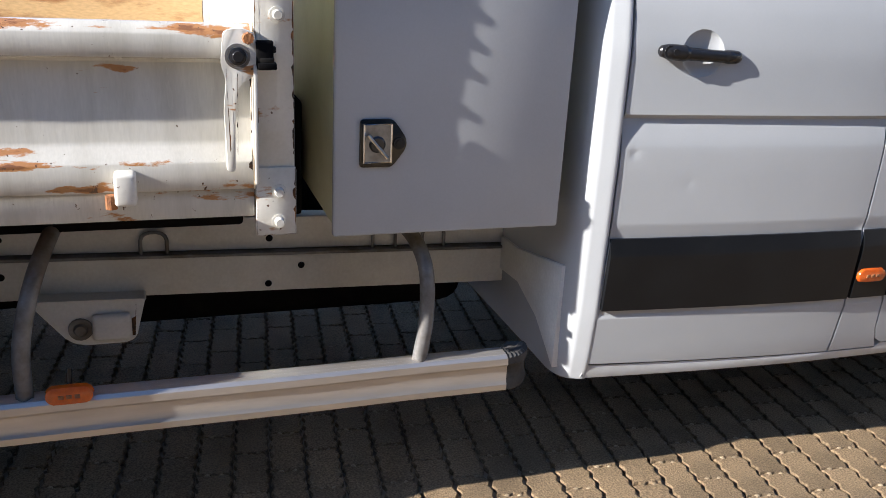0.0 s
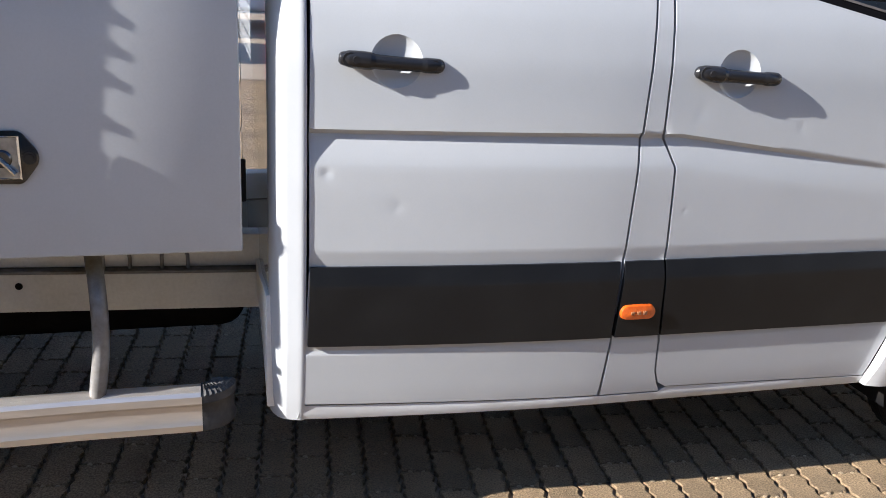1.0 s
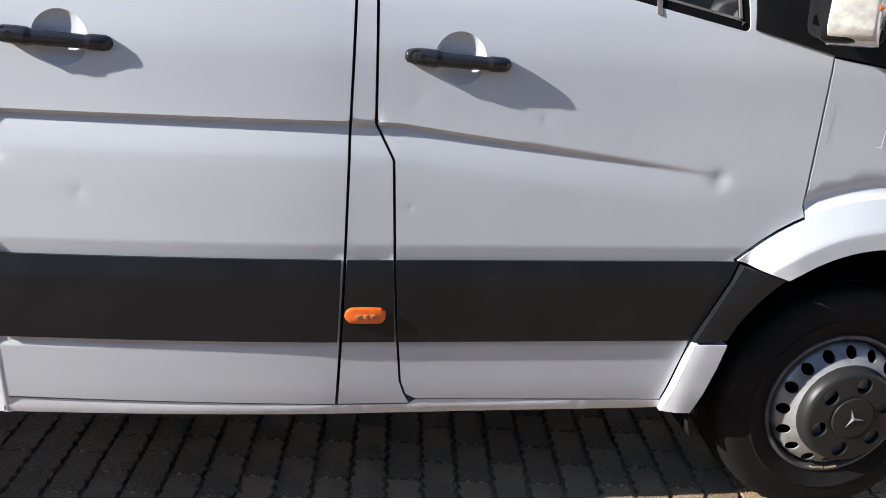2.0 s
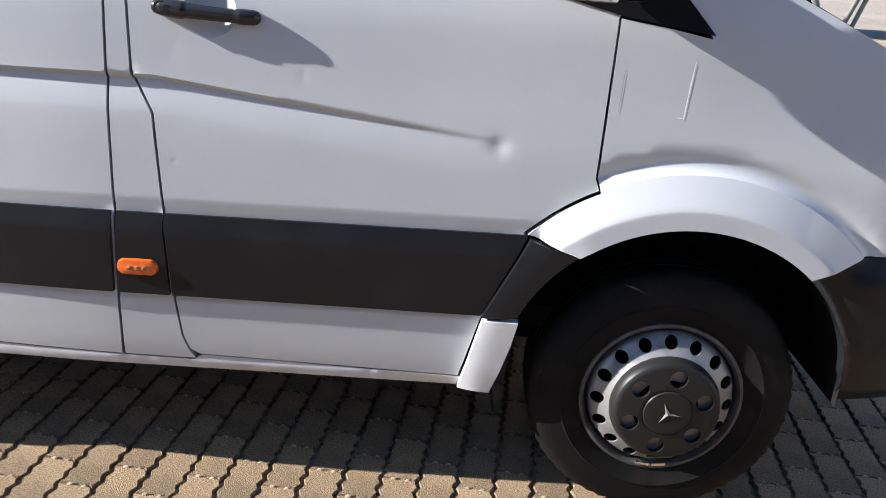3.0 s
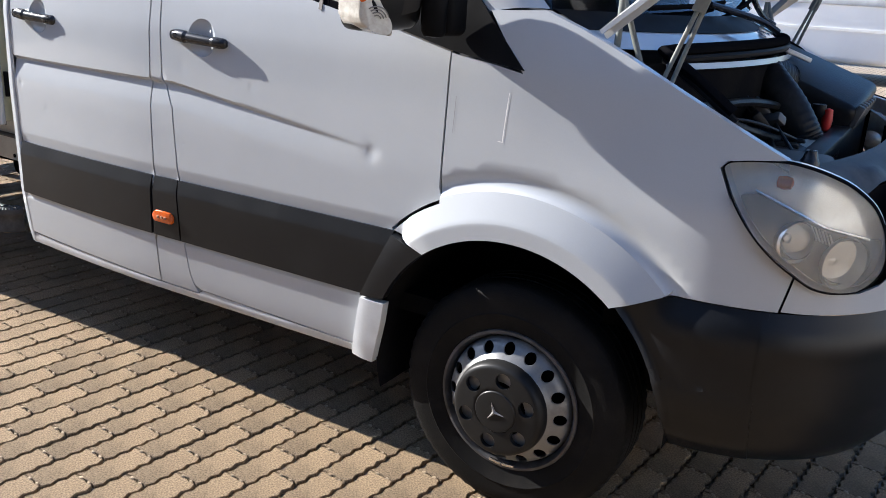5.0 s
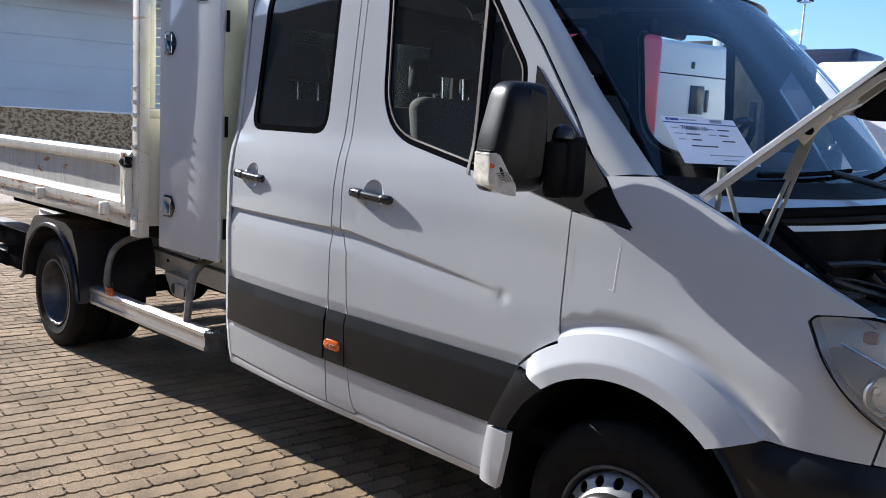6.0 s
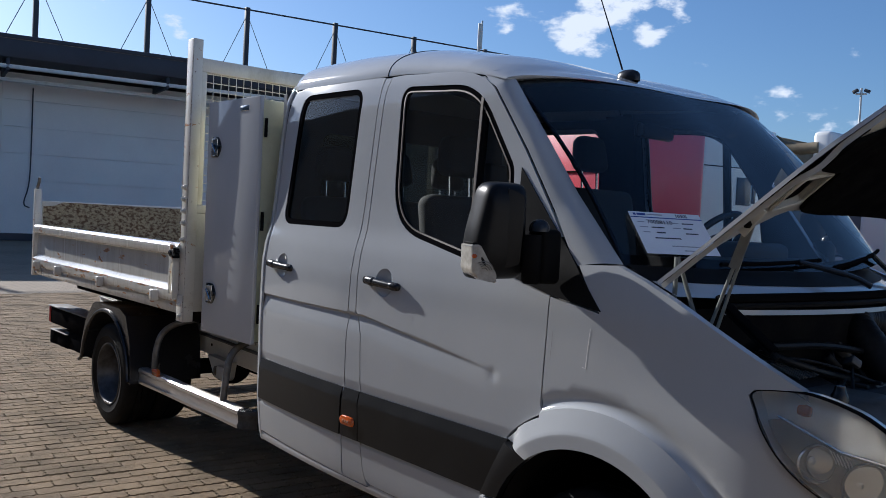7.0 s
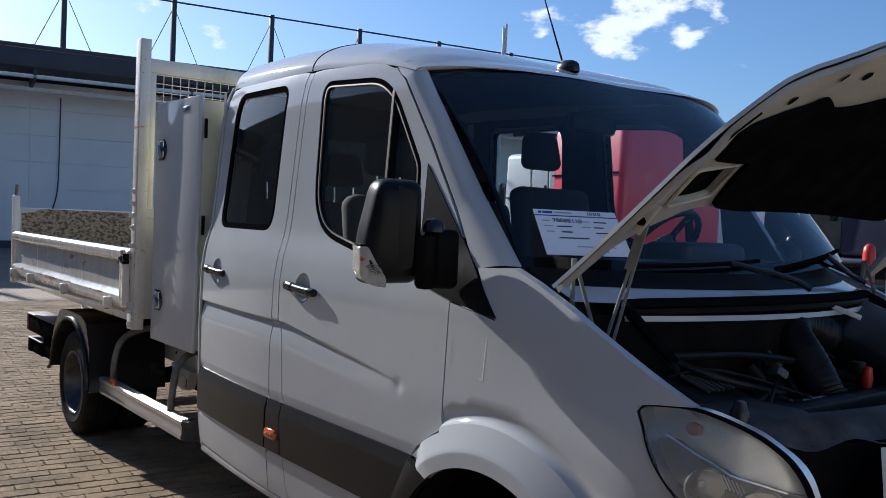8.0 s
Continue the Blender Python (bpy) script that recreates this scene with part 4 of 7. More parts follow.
    for (cx, cz, cr) in ((0.79, 0.925, 0.066), (0.690, 0.975, 0.052)):
        base = lamp_lift(cx, cz, 0.02)
        way = Vector((0.75, -0.65, 0)).normalized()
        rf = lathe([(cr, -0.004), (cr * 0.96, 0.004), (cr * 0.9, -0.012), (cr * 0.6, -0.045), (cr * 0.25, -0.06), (cr * 0.22, -0.03), (0.0, -0.026)], (0, 0, 0), "x", 32)
        moved(rf, Matrix.Translation(base) @ way.to_track_quat("X", "Z").to_matrix().to_4x4())
        part("lamp_reflector", flipped(rf, MID) if far else rf, reflector, lamp, "round reflector")
    bulb = lathe([(0.0, -0.02), (0.013, -0.016), (0.017, 0.0), (0.013, 0.016), (0.0, 0.02)], (0, 0, 0), "x", 18)
    moved(bulb, Matrix.Translation(lamp_lift(0.640, 1.105, 0.035)))
    part("indicator_bulb", flipped(bulb, MID) if far else bulb, orange, lamp, "orange indicator bulb")
    fog = lathe([(0.0, 0.0), (0.035, 0.004), (0.045, 0.012), (0.05, 0.02)], (0, 0, 0), "x", 24)
    moved(fog, Matrix.Translation(front_at(57, 0.56, 0.0)) @ Vector((0.8, -0.6, 0)).to_track_quat("X", "Z").to_matrix().to_4x4())
    part("fog_lamp", flipped(fog, MID) if far else fog, chrome, bumper_part, "small fog lamp in the bumper")

nose = grid(lambda u, v: front_at(60 + 60 * u, 0.79 + 0.28 * v, -0.015 - 0.05 * v), 30, 8)
part("nose_panel", nose, paint, truck, "white nose panel with radiator opening")
grille = holder("grille", (0.97, MID, 0.95), truck, "black radiator grille")
for k in range(4):
    part("slat", tube([front_at(p, 0.865 + 0.05 * k, -0.018 - 0.012 * k) for p in range(66, 115, 4)], 0.012, 8), gloss_black, grille)


# ---- wheels ----
def wheel(at, far, deep=False, front=True):
    cx, cy, cz = at
    w = holder("front_wheel" if front else "rear_wheel", at, truck, "steel wheel with black tyre")
    R = 0.356
    sgn = -1 if far else 1

    def put(bm):
        for v in bm.verts:
            v.co = Vector((cx + v.co.x, cy + sgn * v.co.y, cz + v.co.z))
        if far:
            bmesh.ops.reverse_faces(bm, faces=bm.faces)
        return bm
    prof = [(0.205, 0.020), (0.214, 0.004), (0.222, 0.0), (0.235, -0.004), (0.262, -0.010), (0.268, -0.0125), (0.272, -0.010), (0.300, -0.008), (0.324, -0.005), (0.336, 0.000), (0.345, 0.006), (0.352, 0.013),
            (R, 0.022), (R, 0.062), (R - 0.008, 0.063), (R - 0.008, 0.070), (R, 0.071), (R, 0.098), (R - 0.008, 0.099), (R - 0.008, 0.107), (R, 0.108), (R, 0.134), (R - 0.008, 0.135), (R - 0.008, 0.142), (R, 0.143),
            (R, 0.185), (0.349, 0.199), (0.32, 0.222), (0.26, 0.232), (0.21, 0.215), (0.20, 0.18)]
    tyre = lathe(prof, (0, 0, 0), "y", 120)
    # the tread's shoulder blocks: every other slice of the shoulder is cut back
    for v in tyre.verts:
        r = math.hypot(v.co.x, v.co.z)
        if r > 0.334:
            k = int(round(math.degrees(math.atan2(v.co.z, v.co.x)) / 3.0))
            if k % 2 == 0 and (v.co.y < 0.05 or v.co.y > 0.15):
                f = (r - 0.004) / r
                v.co.x, v.co.z = v.co.x * f, v.co.z * f
    put(tyre)
    for v in tyre.verts:
        v.co.z = max(v.co.z, -0.001)
    part("tyre", tyre, rubber, w, "black rubber tyre with block tread", 25)
    d = 0.105 if deep else 0.030
    barrel = [(0.200, 0.016), (0.193, 0.030), (0.191, 0.062), (0.184, 0.070), (0.182, 0.125), (0.172, 0.142), (0.165, 0.150)] if deep else [(0.200, 0.016), (0.196, d), (0.190, d + 0.004)]
    ring = lathe([(0.219, 0.003), (0.217, -0.004), (0.209, -0.005), (0.203, 0.002)] + barrel, (0, 0, 0), "y", 72)
    part("rim", put(ring), shaded_rim, w, "silver steel rim, its colour darkened for shade")

    def disc_y(a, b):
        r = math.hypot(a, b)
        if deep:
            return float(np.interp(r, [0.085, 0.110, 0.125, 0.172], [0.166, 0.164, 0.158, 0.148]))
        return float(np.interp(r, [0.085, 0.132, 0.140, 0.148, 0.156, 0.188, 0.196], [-0.058, -0.056, -0.042, -0.034, -0.027, -0.006, 0.020]))
    hr = 0.145 if deep else 0.172
    holes = [[(hr * math.cos(t) + 0.0170 * math.cos(q), hr * math.sin(t) + 0.0170 * math.sin(q)) for q in np.arange(0, 6.28, 0.3)] for t in np.arange(16) * math.pi / 8]
    circ = lambda r, n=72: [(r * math.cos(t), r * math.sin(t)) for t in np.arange(n) * 2 * math.pi / n]
    disc = sheet(circ(0.172 if deep else 0.196), holes + [circ(0.085, 40)], lambda a, b: (a, disc_y(a, b), b), 0.012, fold=0.006, fold_way=(0, 0.006, 0))
    # recessed discs take the copy with shade in its colour
    part("wheel_disc", put(disc), shaded_rim if deep else rim_paint, w, "silver steel disc with a ring of round holes")
    by = 0.19 if deep else 0.06
    behind = lathe([(0.0, by), (0.19, by)], (0, 0, 0), "y", 48)
    part("brake", put(behind), matt_black, w)
    for t in (math.radians(-96), math.radians(-84)):
        wt = block(-0.020, 0.020, -0.008, 0.0, -0.209, -0.200, 0.002)
        moved(wt, Matrix.Rotation(-(t + math.pi / 2), 4, "Y"))
        part("balance_weight", put(wt), chrome, w)
    if not deep:
        nuts = [(0.099 * math.cos(t), 0.099 * math.sin(t)) for t in np.arange(6) * math.pi / 3 + 0.35]
        nh = [[(a + 0.0235 * math.cos(q), b + 0.0235 * math.sin(q)) for q in np.arange(0, 6.28, 0.35)] for a, b in nuts]

        def cap_y(a, b):
            r = math.hypot(a, b)
            return float(np.interp(r, [0, 0.060, 0.0635, 0.067, 0.130, 0.138, 0.144], [-0.084, -0.083, -0.0785, -0.080, -0.076, -0.070, -0.046]))
        cap = sheet(circ(0.144), nh, lambda a, b: (a, cap_y(a, b), b), 0.011, None, [(r * math.cos(t), r * math.sin(t)) for r in (0.0605, 0.0635, 0.0665, 0.127, 0.131, 0.135, 0.138, 0.141) for t in np.arange(72) * math.pi / 36],
                    fold=0.012, fold_way=(0, 0.016, 0), avoid=lambda a, b: math.hypot(a, b) > 0.122 or 0.056 < math.hypot(a, b) < 0.071)
        part("hub_cap", put(cap), cap_grey, w, "dark grey hub cap with six nut openings")
        for a, b in nuts:
            nut = lathe([(0.0, -0.052), (0.008, -0.052), (0.0125, -0.049), (0.013, -0.036)], (a, 0, b), "y", 6)
            part("wheel_nut", put(nut), cap_grey, w)
        star = bmesh.new()
        for t in (math.radians(112), math.radians(232), math.radians(352)):
            c0 = star.verts.new((0, -0.088, 0))
            l = star.verts.new((0.006 * math.cos(t + 1.05), -0.084, 0.006 * math.sin(t + 1.05)))
            r = star.verts.new((0.006 * math.cos(t - 1.05), -0.084, 0.006 * math.sin(t - 1.05)))
            tip = star.verts.new((0.034 * math.cos(t), -0.0845, 0.034 * math.sin(t)))
            star.faces.new((c0, l, tip))
            star.faces.new((c0, tip, r))
        part("emblem", put(star), dirty_steel, w, "small three-rayed metal emblem", 0)
    else:
        hub = lathe([(0.0, 0.105), (0.045, 0.105), (0.055, 0.113), (0.060, 0.150), (0.085, 0.168)], (0, 0, 0), "y", 32)
        part("hub", put(hub), matt_black, w)
    return w


wheel((0.0, 0.032, 0.350), False)
wheel((0.0, 2 * MID - 0.032, 0.350), True)
wheel((-4.32, 0.03, 0.350), False, True, False)
wheel((-4.32, 0.28, 0.350), False, True, False)
wheel((-4.32, 2 * MID - 0.03, 0.350), True, True, False)

# inner arch, floor, underside
for far in (False, True):
    b = grid(lambda u, v: (0.46 * math.cos(radians(-5 + 202 * u)), 0.02 + 0.46 * v, 0.40 + 0.46 * math.sin(radians(-5 + 202 * u))), 30, 3)
    part("arch_liner", flipped(b, MID) if far else b, matt_black, truck, "black inner wheel arch")
    b = block(-0.45, 0.46, 0.46, 0.50, 0.30, 1.0)
    part("engine_side", flipped(b, MID) if far else b, matt_black, truck)
part("underbody", block(-2.28, -0.47, 0.16, 1.80, 0.36, 0.46, 0.01), matt_black, truck, "dark underside of the cab")
# added block, unseen: cuts light reaching the ground below the cab
part("under_light_block", block(-2.20, -0.50, 0.36, 1.60, 0.27, 0.37, 0.03), matt_black, truck, "unseen dark block added below the cab floor to keep light out")
part("cab_floor", block(-2.28, -0.30, 0.12, 1.84, 0.50, 0.56), matt_black, truck)

# ---- chassis and rear ----
def raked(bm):
    """The frame rises a little towards the rear."""
    for v in bm.verts:
        v.co.z -= 0.028 * (v.co.x + 3.08)
    return bm


for far in (False, True):
    rail = raked(block(-6.0, -2.30, 0.55, 0.615, 0.508, 0.622, 0.004))
    part("frame_rail", flipped(rail, MID) if far else rail, chassis_paint, truck, "grey painted lower chassis rail")
    lip = raked(block(-6.0, -2.30, 0.542, 0.62, 0.624, 0.633, 0.002))
    part("rail_flange", flipped(lip, MID) if far else lip, dirty_steel, truck, "dull flange along the top of the rail")
    sub = raked(block(-6.0, -2.30, 0.572, 0.64, 0.635, 0.735, 0.004))
    part("sub_frame", flipped(sub, MID) if far else sub, chassis_paint, truck, "grey painted tipper sub-frame")
gus = prism([(0.115, 0.385), (0.25, 0.492), (0.402, 0.545), (0.56, 0.53), (0.56, 0.64), (0.423, 0.644), (0.115, 0.700)], -2.328, -2.305, 0.003, "x")
part("cab_gusset", gus, chassis_paint, truck, "grey panel behind the cab sill")
for x in (-5.6, -4.9, -3.9, -3.0):
    part("cross_member", block(x - 0.04, x + 0.04, 0.62, 1.34, 0.55, 0.64, 0.004), matt_black, truck)
part("axle", tube([(-4.32, 0.20, 0.35), (-4.32, 1.76, 0.35)], 0.06, 16), matt_black, truck)
part("axle_housing", lathe([(0.0, -0.16), (0.10, -0.14), (0.16, -0.05), (0.16, 0.05), (0.10, 0.14), (0.0, 0.16)], (-4.32, MID, 0.36), "x", 24), matt_black, truck)
tank = block(-3.4, -2.55, 1.30, 1.85, 0.38, 0.70, 0.05, 3)
part("fuel_tank", tank, matt_black, truck, "black fuel tank")

# ---- loading bed ----
BX0, BX1 = -6.05, -3.17
DROP = [(0.006, 1.336), (0.022, 1.338), (0.030, 1.330), (0.030, 0.985), (-0.012, 0.985), (-0.016, 0.992), (-0.016, 1.044), (-0.013, 1.050), (0.016, 1.0758), (0.020, 1.090), (0.020, 1.255), (0.012, 1.263),
        (-0.012, 1.268), (-0.016, 1.276), (-0.016, 1.314), (-0.013, 1.319)]


def dropside(far):
    bm = bmesh.new()
    xs = np.linspace(BX0 + 0.03, BX1 - 0.004, 60)
    rings = []
    for x in xs:
        rings.append([bm.verts.new((x, y + 0.0012 * math.sin(x * 5) * (1 if 1.09 <= z <= 1.255 else 0) + 0.0014 * noise.noise((x * 6, z * 6, 0)), z + 0.0008 * noise.noise((x * 4, y * 9, 3)))) for y, z in DROP])
    for q, w in zip(rings, rings[1:]):
        for k in range(len(DROP)):
            bm.faces.new((q[k], q[(k + 1) % len(DROP)], w[(k + 1) % len(DROP)], w[k]))
    bm.faces.new(rings[0])
    bm.faces.new(rings[-1][::-1])
    return flipped(bm, MID) if far else bm


for far in (False, True):
    ds = part("drop_side", dropside(far), side_paint, truck, "cream painted steel dropside with rust along its edges")
    if not far:
        def latch(x):
            lv = prism(rounded([(x - 0.016, 1.326), (x + 0.014, 1.334), (x + 0.048, 1.325), (x + 0.052, 1.272), (x + 0.043, 1.232), (x + 0.014, 1.219), (x + 0.005, 1.165), (x + 0.003, 1.030), (x - 0.016, 1.030),
                               (x - 0.018, 1.165), (x - 0.012, 1.226), (x - 0.022, 1.258)], 0.008, 3), -0.038, -0.024, 0.003)
            part("latch_lever", lv, post_paint, ds, "worn latch lever with chipped paint")
            rv = lathe([(0.0, -0.014), (0.010, -0.014), (0.012, -0.010), (0.018, -0.008), (0.018, 0.0)], (x + 0.012, -0.038, 1.276), "y", 20)
            part("pivot", rv, gloss_black, ds)
            part("washer", lathe([(0.020, -0.002), (0.026, -0.002), (0.027, 0.002)], (x + 0.012, -0.038, 1.276), "y", 20), dirty_steel, ds)
            part("latch_bolt", lathe([(0.0, -0.012), (0.011, -0.012), (0.013, 0.0)], (x + 0.034, -0.038, 1.313), "y", 8), rust, ds)
            for k in range(5):
                lump = block(x + 0.052 + 0.004 * (k % 2), x + 0.092 - 0.005 * (k % 3), -0.050 + 0.004 * k, -0.018, 1.250 + 0.011 * k, 1.264 + 0.011 * k, 0.003)
                part("catch_plate", lump, engine_black if k % 2 else matt_black, ds)
            cl = block(x + 0.050, x + 0.086, -0.045, -0.02, 1.248, 1.308, 0.006)
            part("catch", cl, matt_black, ds, "greasy black catch")
            fin = block(x + 0.044, x + 0.052, -0.04, 0.02, 1.0, 1.258, 0.002)
            part("end_strip", fin, bed_paint, ds)
        latch(-3.216)
        for x in (-3.44, -4.38, -5.30, -5.85):
            hk = block(x - 0.022, x + 0.022, -0.058, -0.010, 0.965, 1.035, 0.008, 3)
            part("hinge", hk, post_paint, ds, "worn cream hinge block")
            bt = tube([(x - 0.03, -0.03, 0.955), (x - 0.03, -0.03, 0.985)], 0.012, 8)
            part("hinge_pin", bt, rust, ds)
    sr = block(BX0, BX1, 0.004, 0.06, 0.915, 0.982, 0.005)
    part("bed_edge", flipped(sr, MID) if far else sr, side_paint, truck, "cream edge rail of the loading bed")
    pr = block(BX0 - 0.03, BX0 + 0.02, -0.006, 0.045, 0.90, 1.635, 0.006)
    rp_ = part("rear_post", flipped(pr, MID) if far else pr, post_paint, truck, "cream rear corner post")
    lv = tube(bent([(BX0 - 0.01, 0.02, 1.63), (BX0 + 0.02, 0.01, 1.655), (BX0 + 0.09, 0.0, 1.685), (BX0 + 0.10, 0.0, 1.73)]), 0.012, 8)
    part("tailgate_lever", flipped(lv, MID) if far else lv, dirty_steel, rp_)
    hp = block(-3.166, -3.081, 0.0, 0.06, 0.872, 2.545, 0.005)
    post_ob = part("headboard_post", flipped(hp, MID) if far else hp, post_paint, truck, "cream headboard post with bolts")
    pl = block(-3.169, -3.079, -0.008, 0.0, 0.872, 1.03, 0.003)
    part("post_plate", flipped(pl, MID) if far else pl, post_paint, post_ob)
    for z in (0.905, 0.975, 1.36, 1.46, 1.53, 1.60, 1.67):
        bt = lathe([(0.0, -0.022), (0.009, -0.022), (0.011, -0.016), (0.011, -0.006), (0.017, -0.006), (0.017, 0.004)], (-3.118, -0.004, z), "y", 12)
        part("bolt", flipped(bt, MID) if far else bt, bed_paint, post_ob)


def worn_edge(parent, x0, z0, x1, z1, y, inward, seed, wide=0.004):
    """A ragged line of chipped paint along an edge."""
    rnd = random.Random(seed)
    bm = bmesh.new()
    n = max(6, int(math.hypot(x1 - x0, z1 - z0) / 0.007))
    rows, w = [], 0.0
    for i in range(n + 1):
        t = i / n
        if rnd.random() < 0.45:
            w = rnd.choice((0.0004, 0.0006, 0.0015, 0.0025, wide, wide * 1.5)) * rnd.uniform(0.6, 1.3)
        x, z = x0 + (x1 - x0) * t, z0 + (z1 - z0) * t
        rows.append((bm.verts.new((x, y, z)), bm.verts.new((x + inward * w, y, z + rnd.uniform(-0.002, 0.002)))))
    for p, q in zip(rows, rows[1:]):
        bm.faces.new((p[0], p[1], q[1], q[0]))
    part("paint_wear", bm, worn_dark, parent, "", 0)


worn_edge(truck, -3.0825, 1.04, -3.0825, 2.50, -0.0012, -1, 5)
worn_edge(truck, -3.1645, 1.04, -3.1645, 2.50, -0.0012, 1, 6, 0.003)
worn_edge(truck, -3.0805, 0.875, -3.0805, 1.028, -0.0092, -1, 7, 0.005)
worn_edge(truck, -3.1675, 0.875, -3.1675, 1.028, -0.0092, 1, 8, 0.003)
worn_edge(truck, -3.168, 0.874, -3.08, 0.874, -0.0092, 1, 9, 0.004)
worn_edge(truck, -3.1755, 1.0, -3.1755, 1.30, -0.0175, -1, 10, 0.004)
worn_edge(truck, -3.224, 1.06, -3.228, 1.25, -0.0392, 1, 11, 0.003)
worn_edge(truck, -3.208, 1.06, -3.204, 1.24, -0.0392, -1, 12, 0.005)
part("bed_floor", block(BX0, BX1 + 0.06, 0.03, 2 * MID - 0.03, 0.93, 0.955), tan_inner, truck, "scraped bed floor with tan paint remains and rust")
part("bed_frame", block(BX0 + 0.2, BX1, 0.30, 2 * MID - 0.30, 0.80, 0.93, 0.01), matt_black, truck, "dark bed bearers")
part("tailgate", block(BX0 - 0.005, BX0 + 0.020, 0.055, 2 * MID - 0.055, 0.955, 1.535, 0.006), bed_paint, truck, "cream tailgate")
part("tailgate_lining", sheet([(0.06, 0.96), (1.90, 0.96), (1.90, 1.515), (0.22, 1.53), (0.15, 1.50), (0.06, 1.49)], [], lambda a, b: (BX0 + 0.024 + 0.003 * noise.noise((a * 5, b * 5, 0)), a, b), 0.05, fold=0), worn_inner, truck, "tailgate inner face, rusty and scratched")
part("rusty_lining", block(BX0 + 0.05, BX1, 2 * MID - 0.036, 2 * MID - 0.028, 0.955, 1.345), tan_inner, truck, "rust-worn inner face of the far dropside")
# headboard
hb = holder("headboard", (-3.12, MID, 1.6), truck, "cream headboard with wire mesh")
part("panel", block(-3.14, -3.10, 0.06, 2 * MID - 0.06, 0.93, 1.52, 0.004), bed_paint, hb)
part("top_rail", block(-3.155, -3.095, 0.06, 2 * MID - 0.06, 2.36, 2.44, 0.006), bed_paint, hb)
part("mid_rail", block(-3.155, -3.095, 0.06, 2 * MID - 0.06, 1.52, 1.57, 0.006), bed_paint, hb)
part("side_rail", block(-3.15, -3.10, 0.06, 0.10, 1.57, 2.36, 0.004), bed_paint, hb)
for k in range(36):
    y = 0.10 + k * 0.0503
    part("wire", tube([(-3.122, y, 1.56), (-3.122, y, 2.37)], 0.0028, 6), bed_paint, hb)
for k in range(16):
    z = 1.60 + k * 0.0503
    part("wire", tube([(-3.128, 0.08, z), (-3.128, 2 * MID - 0.08, z)], 0.0028, 6), bed_paint, hb)

# ---- toolbox ----
tb = part("toolbox", block(-2.970, -2.403, 0.088, 0.80, 0.845, 2.150, 0.006), cream, truck, "tall toolbox with white door and cream sides")
door_bm = block(-2.980, -2.383, 0.062, 0.086, 0.835, 2.168, 0.006, 3)
tdoor = part("toolbox_door", door_bm, box_paint, tb, "flat white toolbox door")


def box_latch(x, z):
    pl = prism(rounded([(x - 0.052, z - 0.058), (x + 0.028, z - 0.058), (x + 0.062, z - 0.012), (x + 0.062, z + 0.012), (x + 0.028, z + 0.058), (x - 0.052, z + 0.058)], 0.01, 3), 0.056, 0.062, 0.0015)
    part("paddle_latch", pl, dark_chrome, tdoor, "chrome paddle latch")
    fr = tube([(x - 0.042, 0.055, z - 0.046), (x + 0.024, 0.055, z - 0.046), (x + 0.024, 0.055, z + 0.046), (x - 0.042, 0.055, z + 0.046)], 0.004, 8, closed=True)
    part("latch_rim", fr, chrome, tdoor)
    part("latch_dish", block(x - 0.040, x + 0.022, 0.0545, 0.0565, z - 0.044, z + 0.044), latch_steel, tdoor, "dull latch dish")
    part("latch_hub", lathe([(0.0, -0.004), (0.016, -0.004), (0.020, 0.0)], (x - 0.010, 0.053, z - 0.002), "y", 20), dark_chrome, tdoor)
    part("t_handle", tube([(x - 0.034, 0.048, z + 0.022), (x + 0.014, 0.048, z - 0.034)], 0.0055, 8), chrome, tdoor)
    part("key_lock", lathe([(0.0, -0.006), (0.009, -0.006), (0.010, -0.002), (0.014, -0.002), (0.015, 0.003)], (x + 0.044, 0.054, z), "y", 20), gloss_black, tdoor)


box_latch(-2.868, 1.066)
box_latch(-2.868, 1.905)
part("name_plate", block(-2.60, -2.50, 0.058, 0.063, 2.095, 2.125, 0.003), chrome, tdoor, "small metal plate with unreadable marks")
for z in (1.0, 1.5, 2.0):
    part("box_hinge", tube([(-2.380, 0.10, z - 0.05), (-2.380, 0.10, z + 0.05)], 0.009, 8), matt_black, tb)
for k, x in enumerate((-2.72, -2.66, -2.63, -2.56)):
    part("drain_clip", tube([(x, 0.20, 0.85), (x + 0.008, 0.19, 0.825), (x + 0.002, 0.19, 0.80)], 0.004, 6), dirty_steel, tb)

part("hydraulic_tank", block(-3.088, -2.990, 0.46, 0.90, 0.77, 1.10, 0.012), matt_black, truck, "dark hydraulic tank behind the toolbox")

# ---- side guard ----
sg = holder("side_guard", (-3.2, 0.1, 0.42), truck, "ribbed aluminium side guard rail on bent tubes")
GUARD = [(0.062, 0.362), (0.060, 0.380), (0.066, 0.392), (0.066, 0.432), (0.060, 0.440), (0.062, 0.458), (0.072, 0.466), (0.080, 0.463), (0.088, 0.467), (0.096, 0.463), (0.104, 0.467), (0.112, 0.463), (0.120, 0.466),
         (0.128, 0.455), (0.128, 0.372), (0.118, 0.360)]
gb = bmesh.new()
rings = []
for i, x in enumerate(np.linspace(-3.87, -2.49, 50)):
    wob = 0.004 * noise.noise((x * 3, 1, 1))
    rings.append([gb.verts.new((x, y + wob, z + 0.003 * noise.noise((x * 2.5, 4, 0)))) for y, z in GUARD])
for q, w in zip(rings, rings[1:]):
    for k in range(len(GUARD)):
        gb.faces.new((q[k], q[(k + 1) % len(GUARD)], w[(k + 1) % len(GUARD)], w[k]))
gb.faces.new(rings[0])
